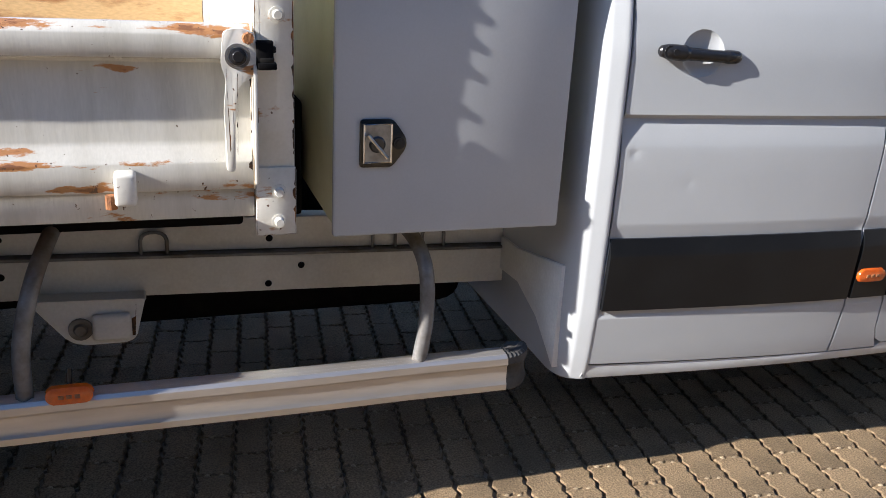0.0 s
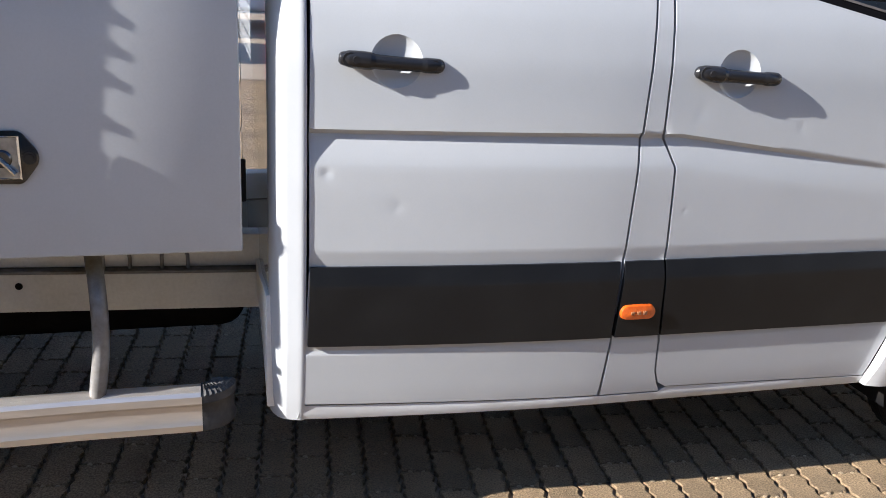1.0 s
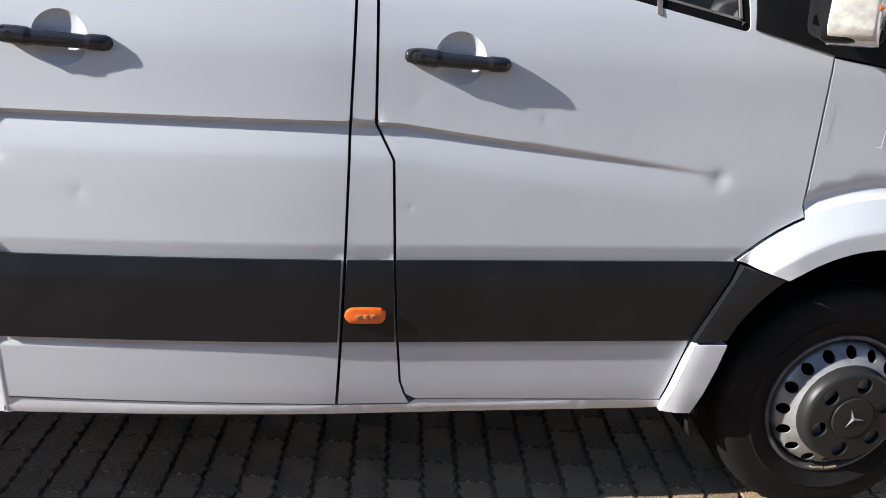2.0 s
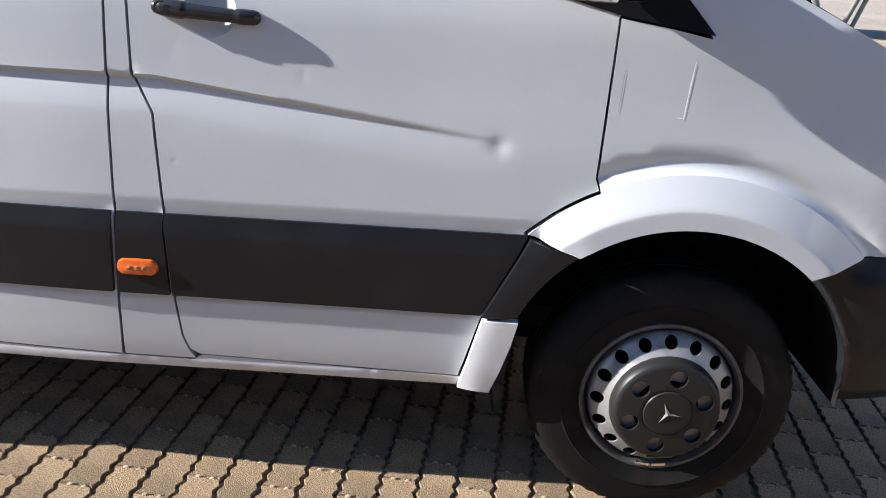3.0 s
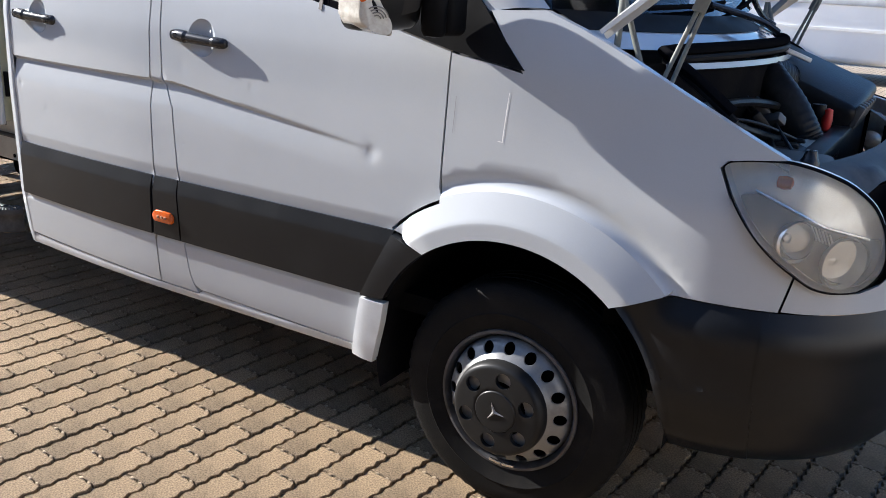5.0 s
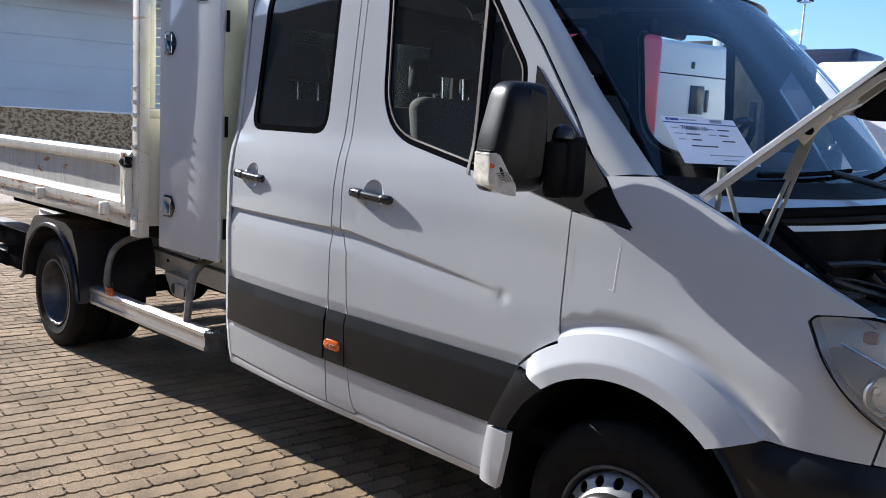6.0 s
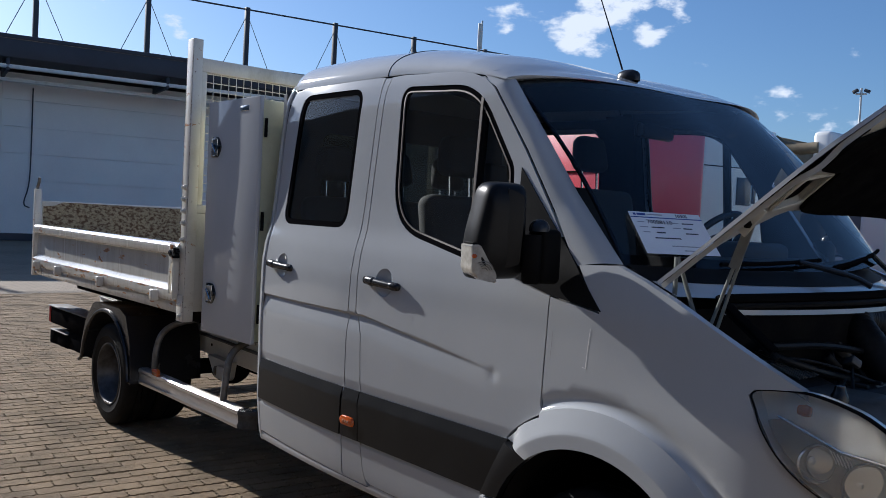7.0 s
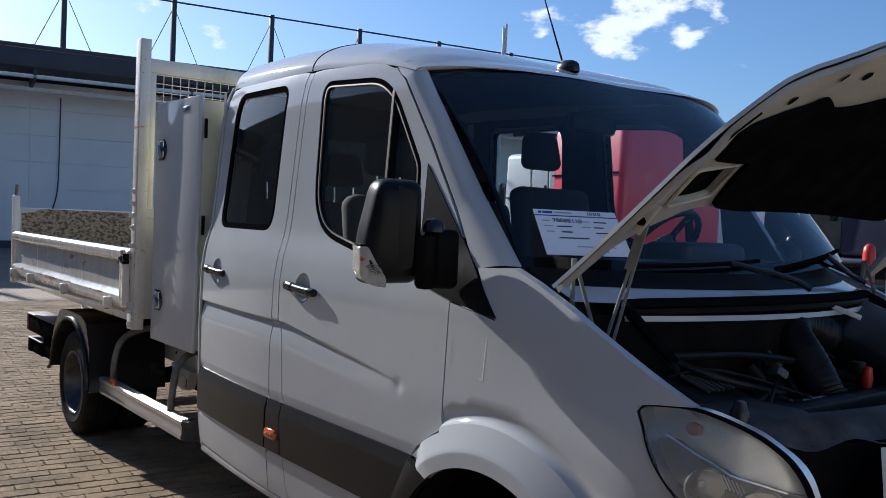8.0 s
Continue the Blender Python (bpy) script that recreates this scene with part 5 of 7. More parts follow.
gb.faces.new(rings[-1][::-1])
part("rail", gb, alu, sg, "dull ribbed aluminium rail", 30)
cap = bmesh.new()
rings = []
for i in range(19):
    t = radians(80) * i / 18
    grow = 0.0 if i % 2 else 0.0025
    rings.append([cap.verts.new((-2.492 + (0.150 - y) * math.sin(t), 0.150 - (0.150 - y) * math.cos(t), z + (grow * 1.6 if z > 0.45 else 0.0))) for y, z in GUARD])
for q, w in zip(rings, rings[1:]):
    for k in range(len(GUARD)):
        cap.faces.new((q[k], q[(k + 1) % len(GUARD)], w[(k + 1) % len(GUARD)], w[k]))
cap.faces.new(rings[-1][::-1])
part("end_cap", cap, dusty_plastic, sg, "black plastic rail end cap")
for pts in ([(-2.77, 0.56, 0.80), (-2.76, 0.34, 0.81), (-2.72, 0.13, 0.76), (-2.715, 0.10, 0.60), (-2.735, 0.10, 0.46)],
            [(-3.62, 0.56, 0.80), (-3.63, 0.30, 0.81), (-3.66, 0.13, 0.75), (-3.70, 0.10, 0.60), (-3.70, 0.10, 0.46)]):
    part("support_tube", tube(bent(pts), 0.020, 14), dirty_steel, sg, "bent grey steel tube with worn paint")
ml = lathe([(0.0, -0.016), (0.014, -0.015), (0.022, -0.010), (0.024, 0.004)], (0, 0, 0), "y", 24)
for v in ml.verts:
    v.co = Vector((-3.60 + v.co.x + (0.03 if v.co.x > 0.001 else -0.03 if v.co.x < -0.001 else 0), 0.070 + v.co.y, 0.478 + v.co.z))
gm = part("guard_marker", ml, orange, sg, "orange oval marker lamp")
for dx in (-0.018, 0.0, 0.018):
    part("marker_rib", block(-3.60 + dx - 0.006, -3.60 + dx + 0.006, 0.0525, 0.0565, 0.473, 0.483, 0.001), rust, gm)
part("marker_cable", tube([(-3.60, 0.085, 0.495), (-3.598, 0.09, 0.535)], 0.006, 8), gloss_black, sg)
# tank bracket on the frame
bk = prism(rounded([(-3.735, 0.545), (-3.43, 0.535), (-3.45, 0.455), (-3.462, 0.405), (-3.628, 0.405), (-3.70, 0.50)], [0.005, 0.005, 0.02, 0.03, 0.03, 0.02], 4), 0.49, 0.55, 0.006)
br = part("frame_bracket", bk, chassis_paint, truck, "pressed grey steel bracket under the frame")
part("bracket_bush", lathe([(0.0, -0.012), (0.014, -0.012), (0.02, -0.004), (0.032, -0.004), (0.034, 0.004)], (-3.605, 0.488, 0.455), "y", 20), dirty_steel, br)
for x, y, z in ((-3.072, 0.569, 0.668), (-3.079, 0.547, 0.532), (-3.80, 0.569, 0.70), (-3.80, 0.547, 0.60), (-2.98, 0.547, 0.585)):
    part("frame_hole", lathe([(0.0, 0.0), (0.0095, 0.0), (0.0105, 0.003)], (x, y, z), "y", 14), matt_black, truck)
for x in (-3.40, -2.72, -2.56):
    z0 = 0.645 - 0.028 * (x + 3.08)
    part("u_bolt", tube(bent([(x - 0.036, 0.562, z0 - 0.012), (x - 0.036, 0.562, z0 + 0.052), (x + 0.036, 0.562, z0 + 0.052), (x + 0.036, 0.562, z0 - 0.012)], 2), 0.0055, 8), dirty_steel, truck, "grey steel bow bolt on the frame")
br_box = block(-3.575, -3.470, 0.472, 0.492, 0.418, 0.500, 0.012, 3)
part("bracket_pressing", br_box, chassis_paint, br)
worn_edge(truck, -3.462, 0.425, -3.455, 0.520, 0.4885, -1, 21, 0.014)
# running gear between the rails
part("gearbox", block(-1.6, -0.5, 0.72, 1.24, 0.26, 0.50, 0.06, 3), matt_black, truck, "dark gearbox under the cab")
part("prop_shaft", tube([(-1.6, MID, 0.42), (-4.2, MID, 0.38)], 0.05, 14), matt_black, truck, "dark propeller shaft")
part("silencer", block(-3.55, -2.35, 0.80, 1.20, 0.30, 0.50, 0.08, 4), matt_black, truck, "dark exhaust silencer")
far_guard = block(-3.87, -2.45, 2 * MID - 0.13, 2 * MID - 0.06, 0.36, 0.467, 0.01)
part("far_guard_rail", far_guard, alu, truck, "aluminium side guard rail")
# rear mudguard and lights
outer = [(-4.83, 0.40), (-4.80, 0.52), (-4.73, 0.68), (-4.60, 0.815), (-4.55, 0.835), (-4.08, 0.838), (-3.97, 0.80), (-3.885, 0.64), (-3.855, 0.36)]
guard_outline = outer + [(-3.885, 0.36)] + arc(-4.32, 0.36, 0.425, 2, 174, 22) + [(-4.80, 0.40)]
mud = part("mudguard", prism(guard_outline, 0.0, 0.50), gloss_black, truck, "boxy black plastic rear mudguard")
lip_path = [(-3.868, -0.006, 0.37)] + [(x, -0.006, z) for x, z in arc(-4.32, 0.36, 0.437, 4, 172, 26)] + [(-4.80, -0.006, 0.385), (-4.825, -0.006, 0.38)]
part("mudguard_lip", tube(lip_path, 0.013, 8), gloss_black, mud)
tl = holder("tail_lamp", (-5.82, 0.12, 0.58), truck, "red tail lamp on a dark carrier")
part("carrier", block(-5.80, -4.85, 0.08, 0.22, 0.524, 0.662, 0.008), matt_black, tl)
part("carrier_cover", block(-5.838, -4.85, 0.072, 0.23, 0.663, 0.671, 0.002), dirty_steel, tl, "worn pale steel cover plate")
part("lamp_lens", block(-5.838, -5.802, 0.074, 0.228, 0.526, 0.661, 0.012, 3), red_lens, tl, "red lamp lens")
part("underrun_bar", block(-5.80, -5.70, 0.08, 1.88, 0.357, 0.466, 0.01), matt_black, truck, "dark under-run bar")
part("underrun_edge", block(-5.805, -5.40, 0.078, 0.16, 0.467, 0.474, 0.002), dirty_steel, truck, "pale worn edge of the under-run bar")
part("underrun_side", block(-5.70, -5.38, 0.09, 0.16, 0.357, 0.466, 0.01), matt_black, truck)
part("spare_carrier", block(-5.40, -4.88, 0.10, 0.30, 0.36, 0.530, 0.012), matt_black, truck, "dark box under the lamp carrier")


# ---- inside the cab ----
for far in (False, True):
    for name, outline, hole in (("rear_door_trim", REAR_DOOR, REAR_WINDOW), ("front_door_trim", FRONT_DOOR, FRONT_WINDOW)):
        b = sheet(outline, [hole], lambda x, z: (x, side(x, z, True) + 0.045, z), 0.10, fold=-0.012)
        part(name, flipped(b, MID) if far else b, dash_mat, truck, "dark grey inner door lining")
    b = sheet([(-1.46, 0.5), (-1.22, 0.5), (-1.26, 2.2), (-1.44, 2.2)], [], lambda x, z: (x, side(x, z, True) + 0.050, z), 0.1, fold=-0.01)
    part("pillar_trim", flipped(b, MID) if far else b, dash_mat, truck, "dark pillar lining")
    if far:
        b = flipped(grid(lambda u, v: Vector(post(u, v)) + Vector((-0.006, 0.006, -0.006)), 3, 12), MID)
        for v in b.verts:
            v.co = set_far(v.co)
        part("front_pillar_trim", b, dash_mat, truck)
part("headliner", grid(lambda u, t: roof_at(0.02 + 0.92 * u, math.sin((t - 0.5) * math.pi) * 0.93) - Vector((0, 0, 0.040)), 16, 24), dash_mat, truck, "dark roof lining")
# lining between the far door, the pillar and the roof
low = [(-1.35, 2.13), (-1.10, 2.128), (-0.90, 2.125), (-0.80, 2.112), (-0.715, 2.085), (-0.645, 2.04), (-0.545, 1.92), (-0.444, 1.79)]
low = [Vector((x, 2 * MID - side(x, z, True) - 0.052, z)) for x, z in low]
high = [roof_at((x + 2.325) / 1.72, 0.985) - Vector((0, 0, 0.012)) for x in (-1.35, -1.10, -0.90, -0.80, -0.72)]
high += [set_far((q[0], 2 * MID - q[1] - 0.008, q[2] - 0.008)) for q in B[:3]]


def corner_lining(u, v):
    k = u * (len(low) - 1)
    i = min(len(low) - 2, int(k))
    return low[i].lerp(low[i + 1], k - i).lerp(high[i].lerp(high[i + 1], k - i), v)


part("roof_rail_lining", grid(corner_lining, 28, 2), dash_mat, truck, "dark lining along the roof edge")
b = sheet([(0.17, 0.5), (1.79, 0.5), (1.79, 2.2), (0.17, 2.2)], [rounded([(0.40, 1.45), (1.56, 1.45), (1.56, 2.0), (0.40, 2.0)], 0.06)], lambda a, z: (-2.285, a, z), 0.2, fold=0)
part("back_trim", b, dash_mat, truck, "dark lining of the rear wall")


def seat(x, y, w, back_z, name, heads):
    s = holder(name, (x, y, 0.9), truck, "dark grey cloth seat with headrests")
    part("cushion", block(x - 0.02, x + 0.48, y - w / 2, y + w / 2, 0.86, 1.0, 0.05, 3), seat_cloth, s)
    bk = block(-0.06, 0.06, y - w / 2, y + w / 2, 0.0, back_z - 0.94, 0.05, 3)
    moved(bk, Matrix.Translation((x, 0, 0.94)) @ Matrix.Rotation(radians(-10), 4, "Y"))
    part("backrest", bk, seat_cloth, s)
    hx = x - (back_z - 0.94) * math.sin(radians(10))
    for hy in heads:
        hd = block(-0.045, 0.045, -0.118, 0.118, -0.085, 0.10, 0.04, 4)
        for v in hd.verts:
            v.co.y *= 1 - 0.25 * max(0, v.co.z) / 0.1
        moved(hd, Matrix.Translation((hx - 0.02, hy, back_z + 0.16)) @ Matrix.Rotation(radians(-8), 4, "Y"))
        part("headrest", hd, seat_cloth, s, "rounded dark headrest")
        for dy in (-0.06, 0.06):
            part("headrest_rod", tube([(hx - 0.01, hy + dy, back_z - 0.03), (hx - 0.018, hy + dy, back_z + 0.10)], 0.006, 8), chrome, s)
    return s


seat(-1.02, 0.62, 0.90, 1.68, "passenger_bench", (0.40, 0.84))
seat(-1.00, 1.36, 0.50, 1.77, "driver_seat", (1.31,))
seat(-1.98, 0.98, 1.62, 1.66, "rear_bench", (0.38, 0.78, 1.18, 1.58))
dash_poly = [(-0.46, 1.02), (-0.50, 1.30), (-0.42, 1.43), (-0.25, 1.465), (-0.06, 1.44), (0.10, 1.41), (0.13, 1.30), (0.05, 0.9), (-0.3, 0.8)]
dashboard = part("dashboard", prism(dash_poly, 0.13, 1.83, 0.015), dash_mat, truck, "dark grey dashboard")
hoodlet = block(-0.46, -0.22, 1.22, 1.66, 1.42, 1.53, 0.04, 3)
part("instrument_cowl", hoodlet, dash_mat, dashboard)
wc, tilt = Vector((-0.52, 1.45, 1.50)), Matrix.Rotation(radians(-52), 4, "Y")
ring = [wc + tilt @ Vector((0.20 * math.cos(t), 0.20 * math.sin(t), 0)) for t in np.arange(32) * 2 * math.pi / 32]
sw = holder("steering_wheel", tuple(wc), truck, "black steering wheel")
part("wheel_ring", tube(ring, 0.016, 10, closed=True), gloss_black, sw)
part("wheel_hub", moved(lathe([(0.0, 0.02), (0.06, 0.015), (0.08, 0.0), (0.05, -0.05)], (0, 0, 0), "z", 20), Matrix.Translation(wc) @ tilt), gloss_black, sw)
for t in (0.2, math.pi - 0.2, -math.pi / 2):
    part("spoke", tube([wc + tilt @ Vector((0.05 * math.cos(t), 0.05 * math.sin(t), 0)), wc + tilt @ Vector((0.195 * math.cos(t), 0.195 * math.sin(t), 0))], 0.014, 8), gloss_black, sw)
im = holder("inner_mirror", (-0.50, MID, 2.02), truck, "black inner rear-view mirror")
part("mirror_shell", block(-0.56, -0.52, MID - 0.13, MID + 0.13, 1.96, 2.03, 0.02, 3), gloss_black, im)

# price sheet behind the windscreen
TL, TR, BL = Vector((-0.071, 0.183, 1.627)), Vector((0.035, 0.448, 1.626)), Vector((0.072, 0.112, 1.487))
ex, ey = (TR - TL).normalized(), (BL - TL).normalized()
en = ex.cross(ey).normalized()
sheet_m = Matrix((( ex.x, -ey.x, -en.x, TL.x), (ex.y, -ey.y, -en.y, TL.y), (ex.z, -ey.z, -en.z, TL.z), (0, 0, 0, 1)))
paper = thing("price_sheet", tuple(BL), "white printed sheet leaning on the dashboard behind the windscreen", "paper")
pw, ph = 0.285, 0.205
part("sheet", moved(block(0, pw, -ph, 0, -0.0008, 0.0), sheet_m), paper_mat, paper, "", 0)


def bar(x, y, w, h, m, name="print_bar"):
    part(name, moved(block(x, x + w, y - h, y, 0.0, 0.0008), sheet_m), m, paper, "", 0)


bar(0.0, -0.026, pw, 0.004, ink_blue, "blue_line")
bar(0.030, -0.008, 0.034, 0.010, ink_blue)
bar(0.016, -0.008, 0.010, 0.010, ink_blue)
bar(0.070, -0.010, 0.060, 0.005, ink_grey)
for k in range(7):
    bar(0.185 + k * 0.007, -0.005, 0.004 if k % 2 else 0.0025, 0.016, ink)
for x, y, w in ((0.065, -0.075, 0.050), (0.075, -0.100, 0.035), (0.060, -0.127, 0.100), (0.190, -0.075, 0.035), (0.190, -0.100, 0.050), (0.195, -0.050, 0.045)):
    bar(x, y, w, 0.0048, ink)
for x, y, w in ((0.020, -0.050, 0.025), (0.020, -0.075, 0.03), (0.025, -0.100, 0.025), (0.155, -0.050, 0.025), (0.150, -0.075, 0.03), (0.110, -0.165, 0.13), (0.150, -0.185, 0.06)):
    bar(x, y, w, 0.0036, ink_grey)
tx = bpy.data.curves.new("stock_number", "FONT")
tx.body = "70088110"
tx.size = 0.025
tx.extrude = 0.0004
tx.materials.append(ink)
to = new("stock_number", tx)
to.parent = paper
to.matrix_parent_inverse = world_of(paper).inverted()
to.matrix_basis = sheet_m @ pose(0.055, -0.058, 0.001)

# ---- mirror ----
for far in (False, True):
    mir = holder("door_mirror", (-0.35, -0.15 if not far else 2 * MID + 0.15, 1.54), truck, "tall black door mirror on a thick arm")
    turned = Matrix.Translation((-0.335, -0.185, 1.540)) @ Matrix.Rotation(radians(-20), 4, "Z")
    f = lambda b: flipped(b, MID) if far else b
    outline = dense(rounded([(-0.077, -0.168), (0.104, -0.162), (0.116, -0.10), (0.110, 0.160), (-0.040, 0.163), (-0.083, -0.04)], [0.03, 0.03, 0.05, 0.035, 0.045, 0.10], 6), 0.012)
    sh = bmesh.new()
    rows = []
    for k, x in ((0.25, 0.057), (0.50, 0.055), (0.72, 0.050), (0.85, 0.042), (0.93, 0.030), (0.975, 0.014), (1.0, -0.010), (1.0, -0.052), (0.97, -0.062), (0.90, -0.062)):
        rows.append([sh.verts.new((x - 0.026 * max(0.0, -a * k / 0.105) ** 2 - 0.008 * max(0.0, a * k / 0.105) ** 2, a * k, b * k)) for a, b in outline])
    for q, w in zip(rows, rows[1:]):
        for i in range(len(outline)):
            sh.faces.new((q[i], q[(i + 1) % len(outline)], w[(i + 1) % len(outline)], w[i]))
    sh.faces.new(rows[0])
    sh.faces.new(rows[-1][::-1])
    part("mirror_housing", f(moved(sh, turned)), mirror_black, mir, "satin black mirror housing")
    inset = sheet(rounded([(0.018, -0.126), (0.072, -0.110), (0.078, 0.118), (0.024, 0.140)], [0.008, 0.012, 0.012, 0.008], 4), [], lambda a, b: (0.0535 + 0.012 * math.sin(1.5 * max(0.0, (a - 0.012) / 0.068)) - 0.012 * (b / 0.15) ** 2, a, b), 0.012, fold=0.010, fold_way=(-0.012, 0, 0))
    part("housing_panel", f(moved(inset, turned)), mirror_black, mir)
    gl = prism(rounded([(-0.060, -0.135), (0.092, -0.135), (0.094, 0.140), (-0.026, 0.142), (-0.062, -0.03)], [0.02, 0.02, 0.025, 0.03, 0.06], 4), -0.066, -0.062, 0.0, "x")
    part("mirror_glass", f(moved(gl, turned)), mirror_glass, mir, "rear-facing mirror glass")
    lens = rounded([(-0.089, -0.050), (-0.065, -0.050), (-0.038, -0.102), (-0.010, -0.142), (-0.006, -0.172), (-0.047, -0.170), (-0.085, -0.148)], [0.006, 0.006, 0.02, 0.01, 0.006, 0.02, 0.02], 3)
    ind = prism(lens, -0.050, 0.058, 0.006, "x")
    for v in ind.verts:
        k = max(0.0, -v.co.y / 0.105)
        v.co.x -= 0.026 * k ** 2 + (0.030 * k ** 4 if v.co.x > 0 else 0.0)
    part("mirror_indicator", f(moved(ind, turned)), indicator_lens, mir, "clear indicator lens with orange bulb")
    for r in (0.010, 0.017, 0.024, 0.031):
        arc = [(0.059 - 0.026 * ((0.051 - r * math.cos(t)) / 0.105) ** 2 - 0.030 * ((0.051 - r * math.cos(t)) / 0.105) ** 4, -0.051 + r * math.cos(t), -0.135 + r * math.sin(t)) for t in np.linspace(0.2, 2.2, 9)]
        part("lens_rib", f(moved(tube(arc, 0.0016, 6), turned)), dirty_steel, mir)
    part("lens_seal", f(moved(block(-0.052, 0.030, -0.087, -0.057, -0.051, -0.043, 0.003), turned)), deep_black, mir)
    bulb = lathe([(0.0, -0.012), (0.008, -0.010), (0.010, 0.0), (0.0, 0.012)], (0, 0, 0), "x", 14)
    part("mirror_bulb", f(moved(bulb, turned @ Matrix.Translation((0.030, -0.077, -0.088)))), orange, mir)
    at = Matrix.Translation((-0.228, -0.064, 1.540))
    arm = block(-0.046, 0.042, -0.030, 0.062, -0.172, 0.012, 0.022, 4)
    part("mirror_arm", f(moved(arm, at)), deep_black, mir, "thick black mirror arm")
    piv = lathe([(0.0, -0.176), (0.026, -0.172), (0.033, -0.160), (0.034, -0.020), (0.031, -0.010), (0.0, -0.008)], (-0.004, -0.040, 0), "z", 28)
    part("mirror_pivot", f(moved(piv, at)), deep_black, mir)
    dome = lathe([(0.0, 0.030), (0.014, 0.028), (0.026, 0.020), (0.033, 0.008), (0.035, -0.012)], (0.002, -0.018, 0.014), "z", 28)
    part("pivot_cap", f(moved(dome, at)), gloss_black, mir, "rounded shiny pivot cap")

# aerial
ae = holder("roof_aerial", (-0.74, MID, 2.28), truck, "black rod aerial on a domed foot")
foot_bm = lathe([(0.0, 1.0), (0.45, 0.93), (0.78, 0.70), (0.95, 0.38), (1.0, 0.0), (1.0, -0.5)], (0, 0, 0), "z", 24)
for v in foot_bm.verts:
    v.co = Vector((-0.70 + v.co.x * 0.062, 0.98 + v.co.y * 0.034, 2.246 + v.co.z * 0.036))
part("aerial_foot", foot_bm, gloss_black, ae)
part("aerial_rod", tube([(-0.735, 0.98, 2.285), (-0.93, 0.975, 2.75)], [0.0045, 0.002], 8), gloss_black, ae)


# ---- cowl, wipers, bonnet, engine bay ----
def bow_x(y):
    w = (y - MID) / (MID - 0.075)
    return 1 - w * w


cowl_bm = grid(lambda u, v: (0.005 + 0.215 * bow_x(0.085 + 1.79 * u) + 0.088 * v, 0.085 + 1.79 * u, 1.452 - 0.012 * bow_x(0.085 + 1.79 * u) - 0.044 * v), 40, 6)
part("cowl", cowl_bm, bay_black, truck, "black plastic cowl below the windscreen")
white1 = grid(lambda u, v: (0.090 + 0.215 * bow_x(0.10 + 1.76 * u) + 0.095 * v, 0.10 + 1.76 * u, 1.406 - 0.012 * bow_x(0.1 + 1.76 * u) - 0.040 * v), 40, 3)
part("scuttle", white1, paint, truck, "white scuttle panel")
seal_path = [(0.19 + 0.215 * bow_x(y), y, 1.372 - 0.015 * (1 - bow_x(y))) for y in np.linspace(0.24, 1.72, 30)]
seal_path = [(0.47, 0.20, 1.23), (0.36, 0.20, 1.31)] + seal_path + [(0.36, 1.76, 1.31), (0.47, 1.76, 1.23)]
bay_seal = part("bay_seal", tube(seal_path, 0.014, 10, flat=(1.2, 1.0)), seal, truck, "black rubber bonnet seal")
part("seal_lip", tube([(x + 0.010, y, z - 0.024) for x, y, z in seal_path], 0.011, 8), bay_black, bay_seal)
white2 = grid(lambda u, v: (0.215 + 0.215 * bow_x(0.22 + 1.52 * u) + 0.004 * v, 0.22 + 1.52 * u, 1.330 - 0.016 * v), 30, 2)
part("bay_lip", white2, paint, truck)
part("bulkhead", grid(lambda u, v: (0.205 + 0.21 * bow_x(0.12 + 1.72 * u), 0.12 + 1.72 * u, 1.33 - 0.75 * v), 20, 4), matt_black, truck, "black bulkhead")
for y0, y1 in ((0.42, 1.02), (1.10, 1.72)):
    wp = holder("wiper", (0.24, y0, 1.43), truck, "black windscreen wiper")
    blade = [screen_at((y - 0.075) / 1.81, 0.015 + 0.035 * (y - y0) / (y1 - y0)) + Vector((0.018, 0, 0.014)) for y in np.linspace(y0, y1, 8)]
    part("wiper_blade", tube(blade, 0.008, 6), seal, wp)
    ax = 0.12 + 0.215 * bow_x(y1)
    part("wiper_arm", tube(bent([(ax + 0.06, y1 + 0.02, 1.40), (ax + 0.01, y1 - 0.02, 1.435), tuple(blade[5])]), 0.011, 8), gloss_black, wp)

HO, HD, HN = Vector((0.135, 0.0, 1.422)), Vector((math.cos(radians(39)), 0, math.sin(radians(39)))), Vector((-math.sin(radians(39)), 0, math.cos(radians(39))))


def hood_at(s, y, off=0.0):
    v = (y - MID) / 0.92
    lift = 0.055 * (1 - v * v) - 0.02 * smooth01((abs(v) - 0.90) / 0.12) - 0.16 * max(0.0, s - 0.62) ** 1.6 + 0.02 * math.exp(-((abs(v) - 0.62) / 0.10) ** 2) * smooth01(s / 0.5)
    return HO + HD * s + Vector((0, y, 0)) + HN * (lift + off)


half = [(0.005, 0.052), (0.09, 0.062), (0.20, 0.066), (0.38, 0.058), (0.56, 0.050), (0.68, 0.060), (0.76, 0.085), (0.82, 0.125), (0.88, 0.190), (0.93, 0.275), (0.975, 0.40), (1.02, 0.58), (1.045, 0.80)]
rear_half = [(0.345, 0.80), (0.335, 0.50), (0.322, 0.30), (0.28, 0.19), (0.19, 0.125), (0.10, 0.092), (0.03, 0.068)]
HOOD = half + [(a, 2 * MID - b) for a, b in half[::-1]] + [(a, 2 * MID - b) for a, b in rear_half[::-1]] + rear_half
hood = part("bonnet", sheet(HOOD, [], lambda a, b: hood_at(a, b), 0.045, fold=0.012, fold_way=tuple(-HN * 0.012)), paint, truck, "white bonnet standing open on struts")
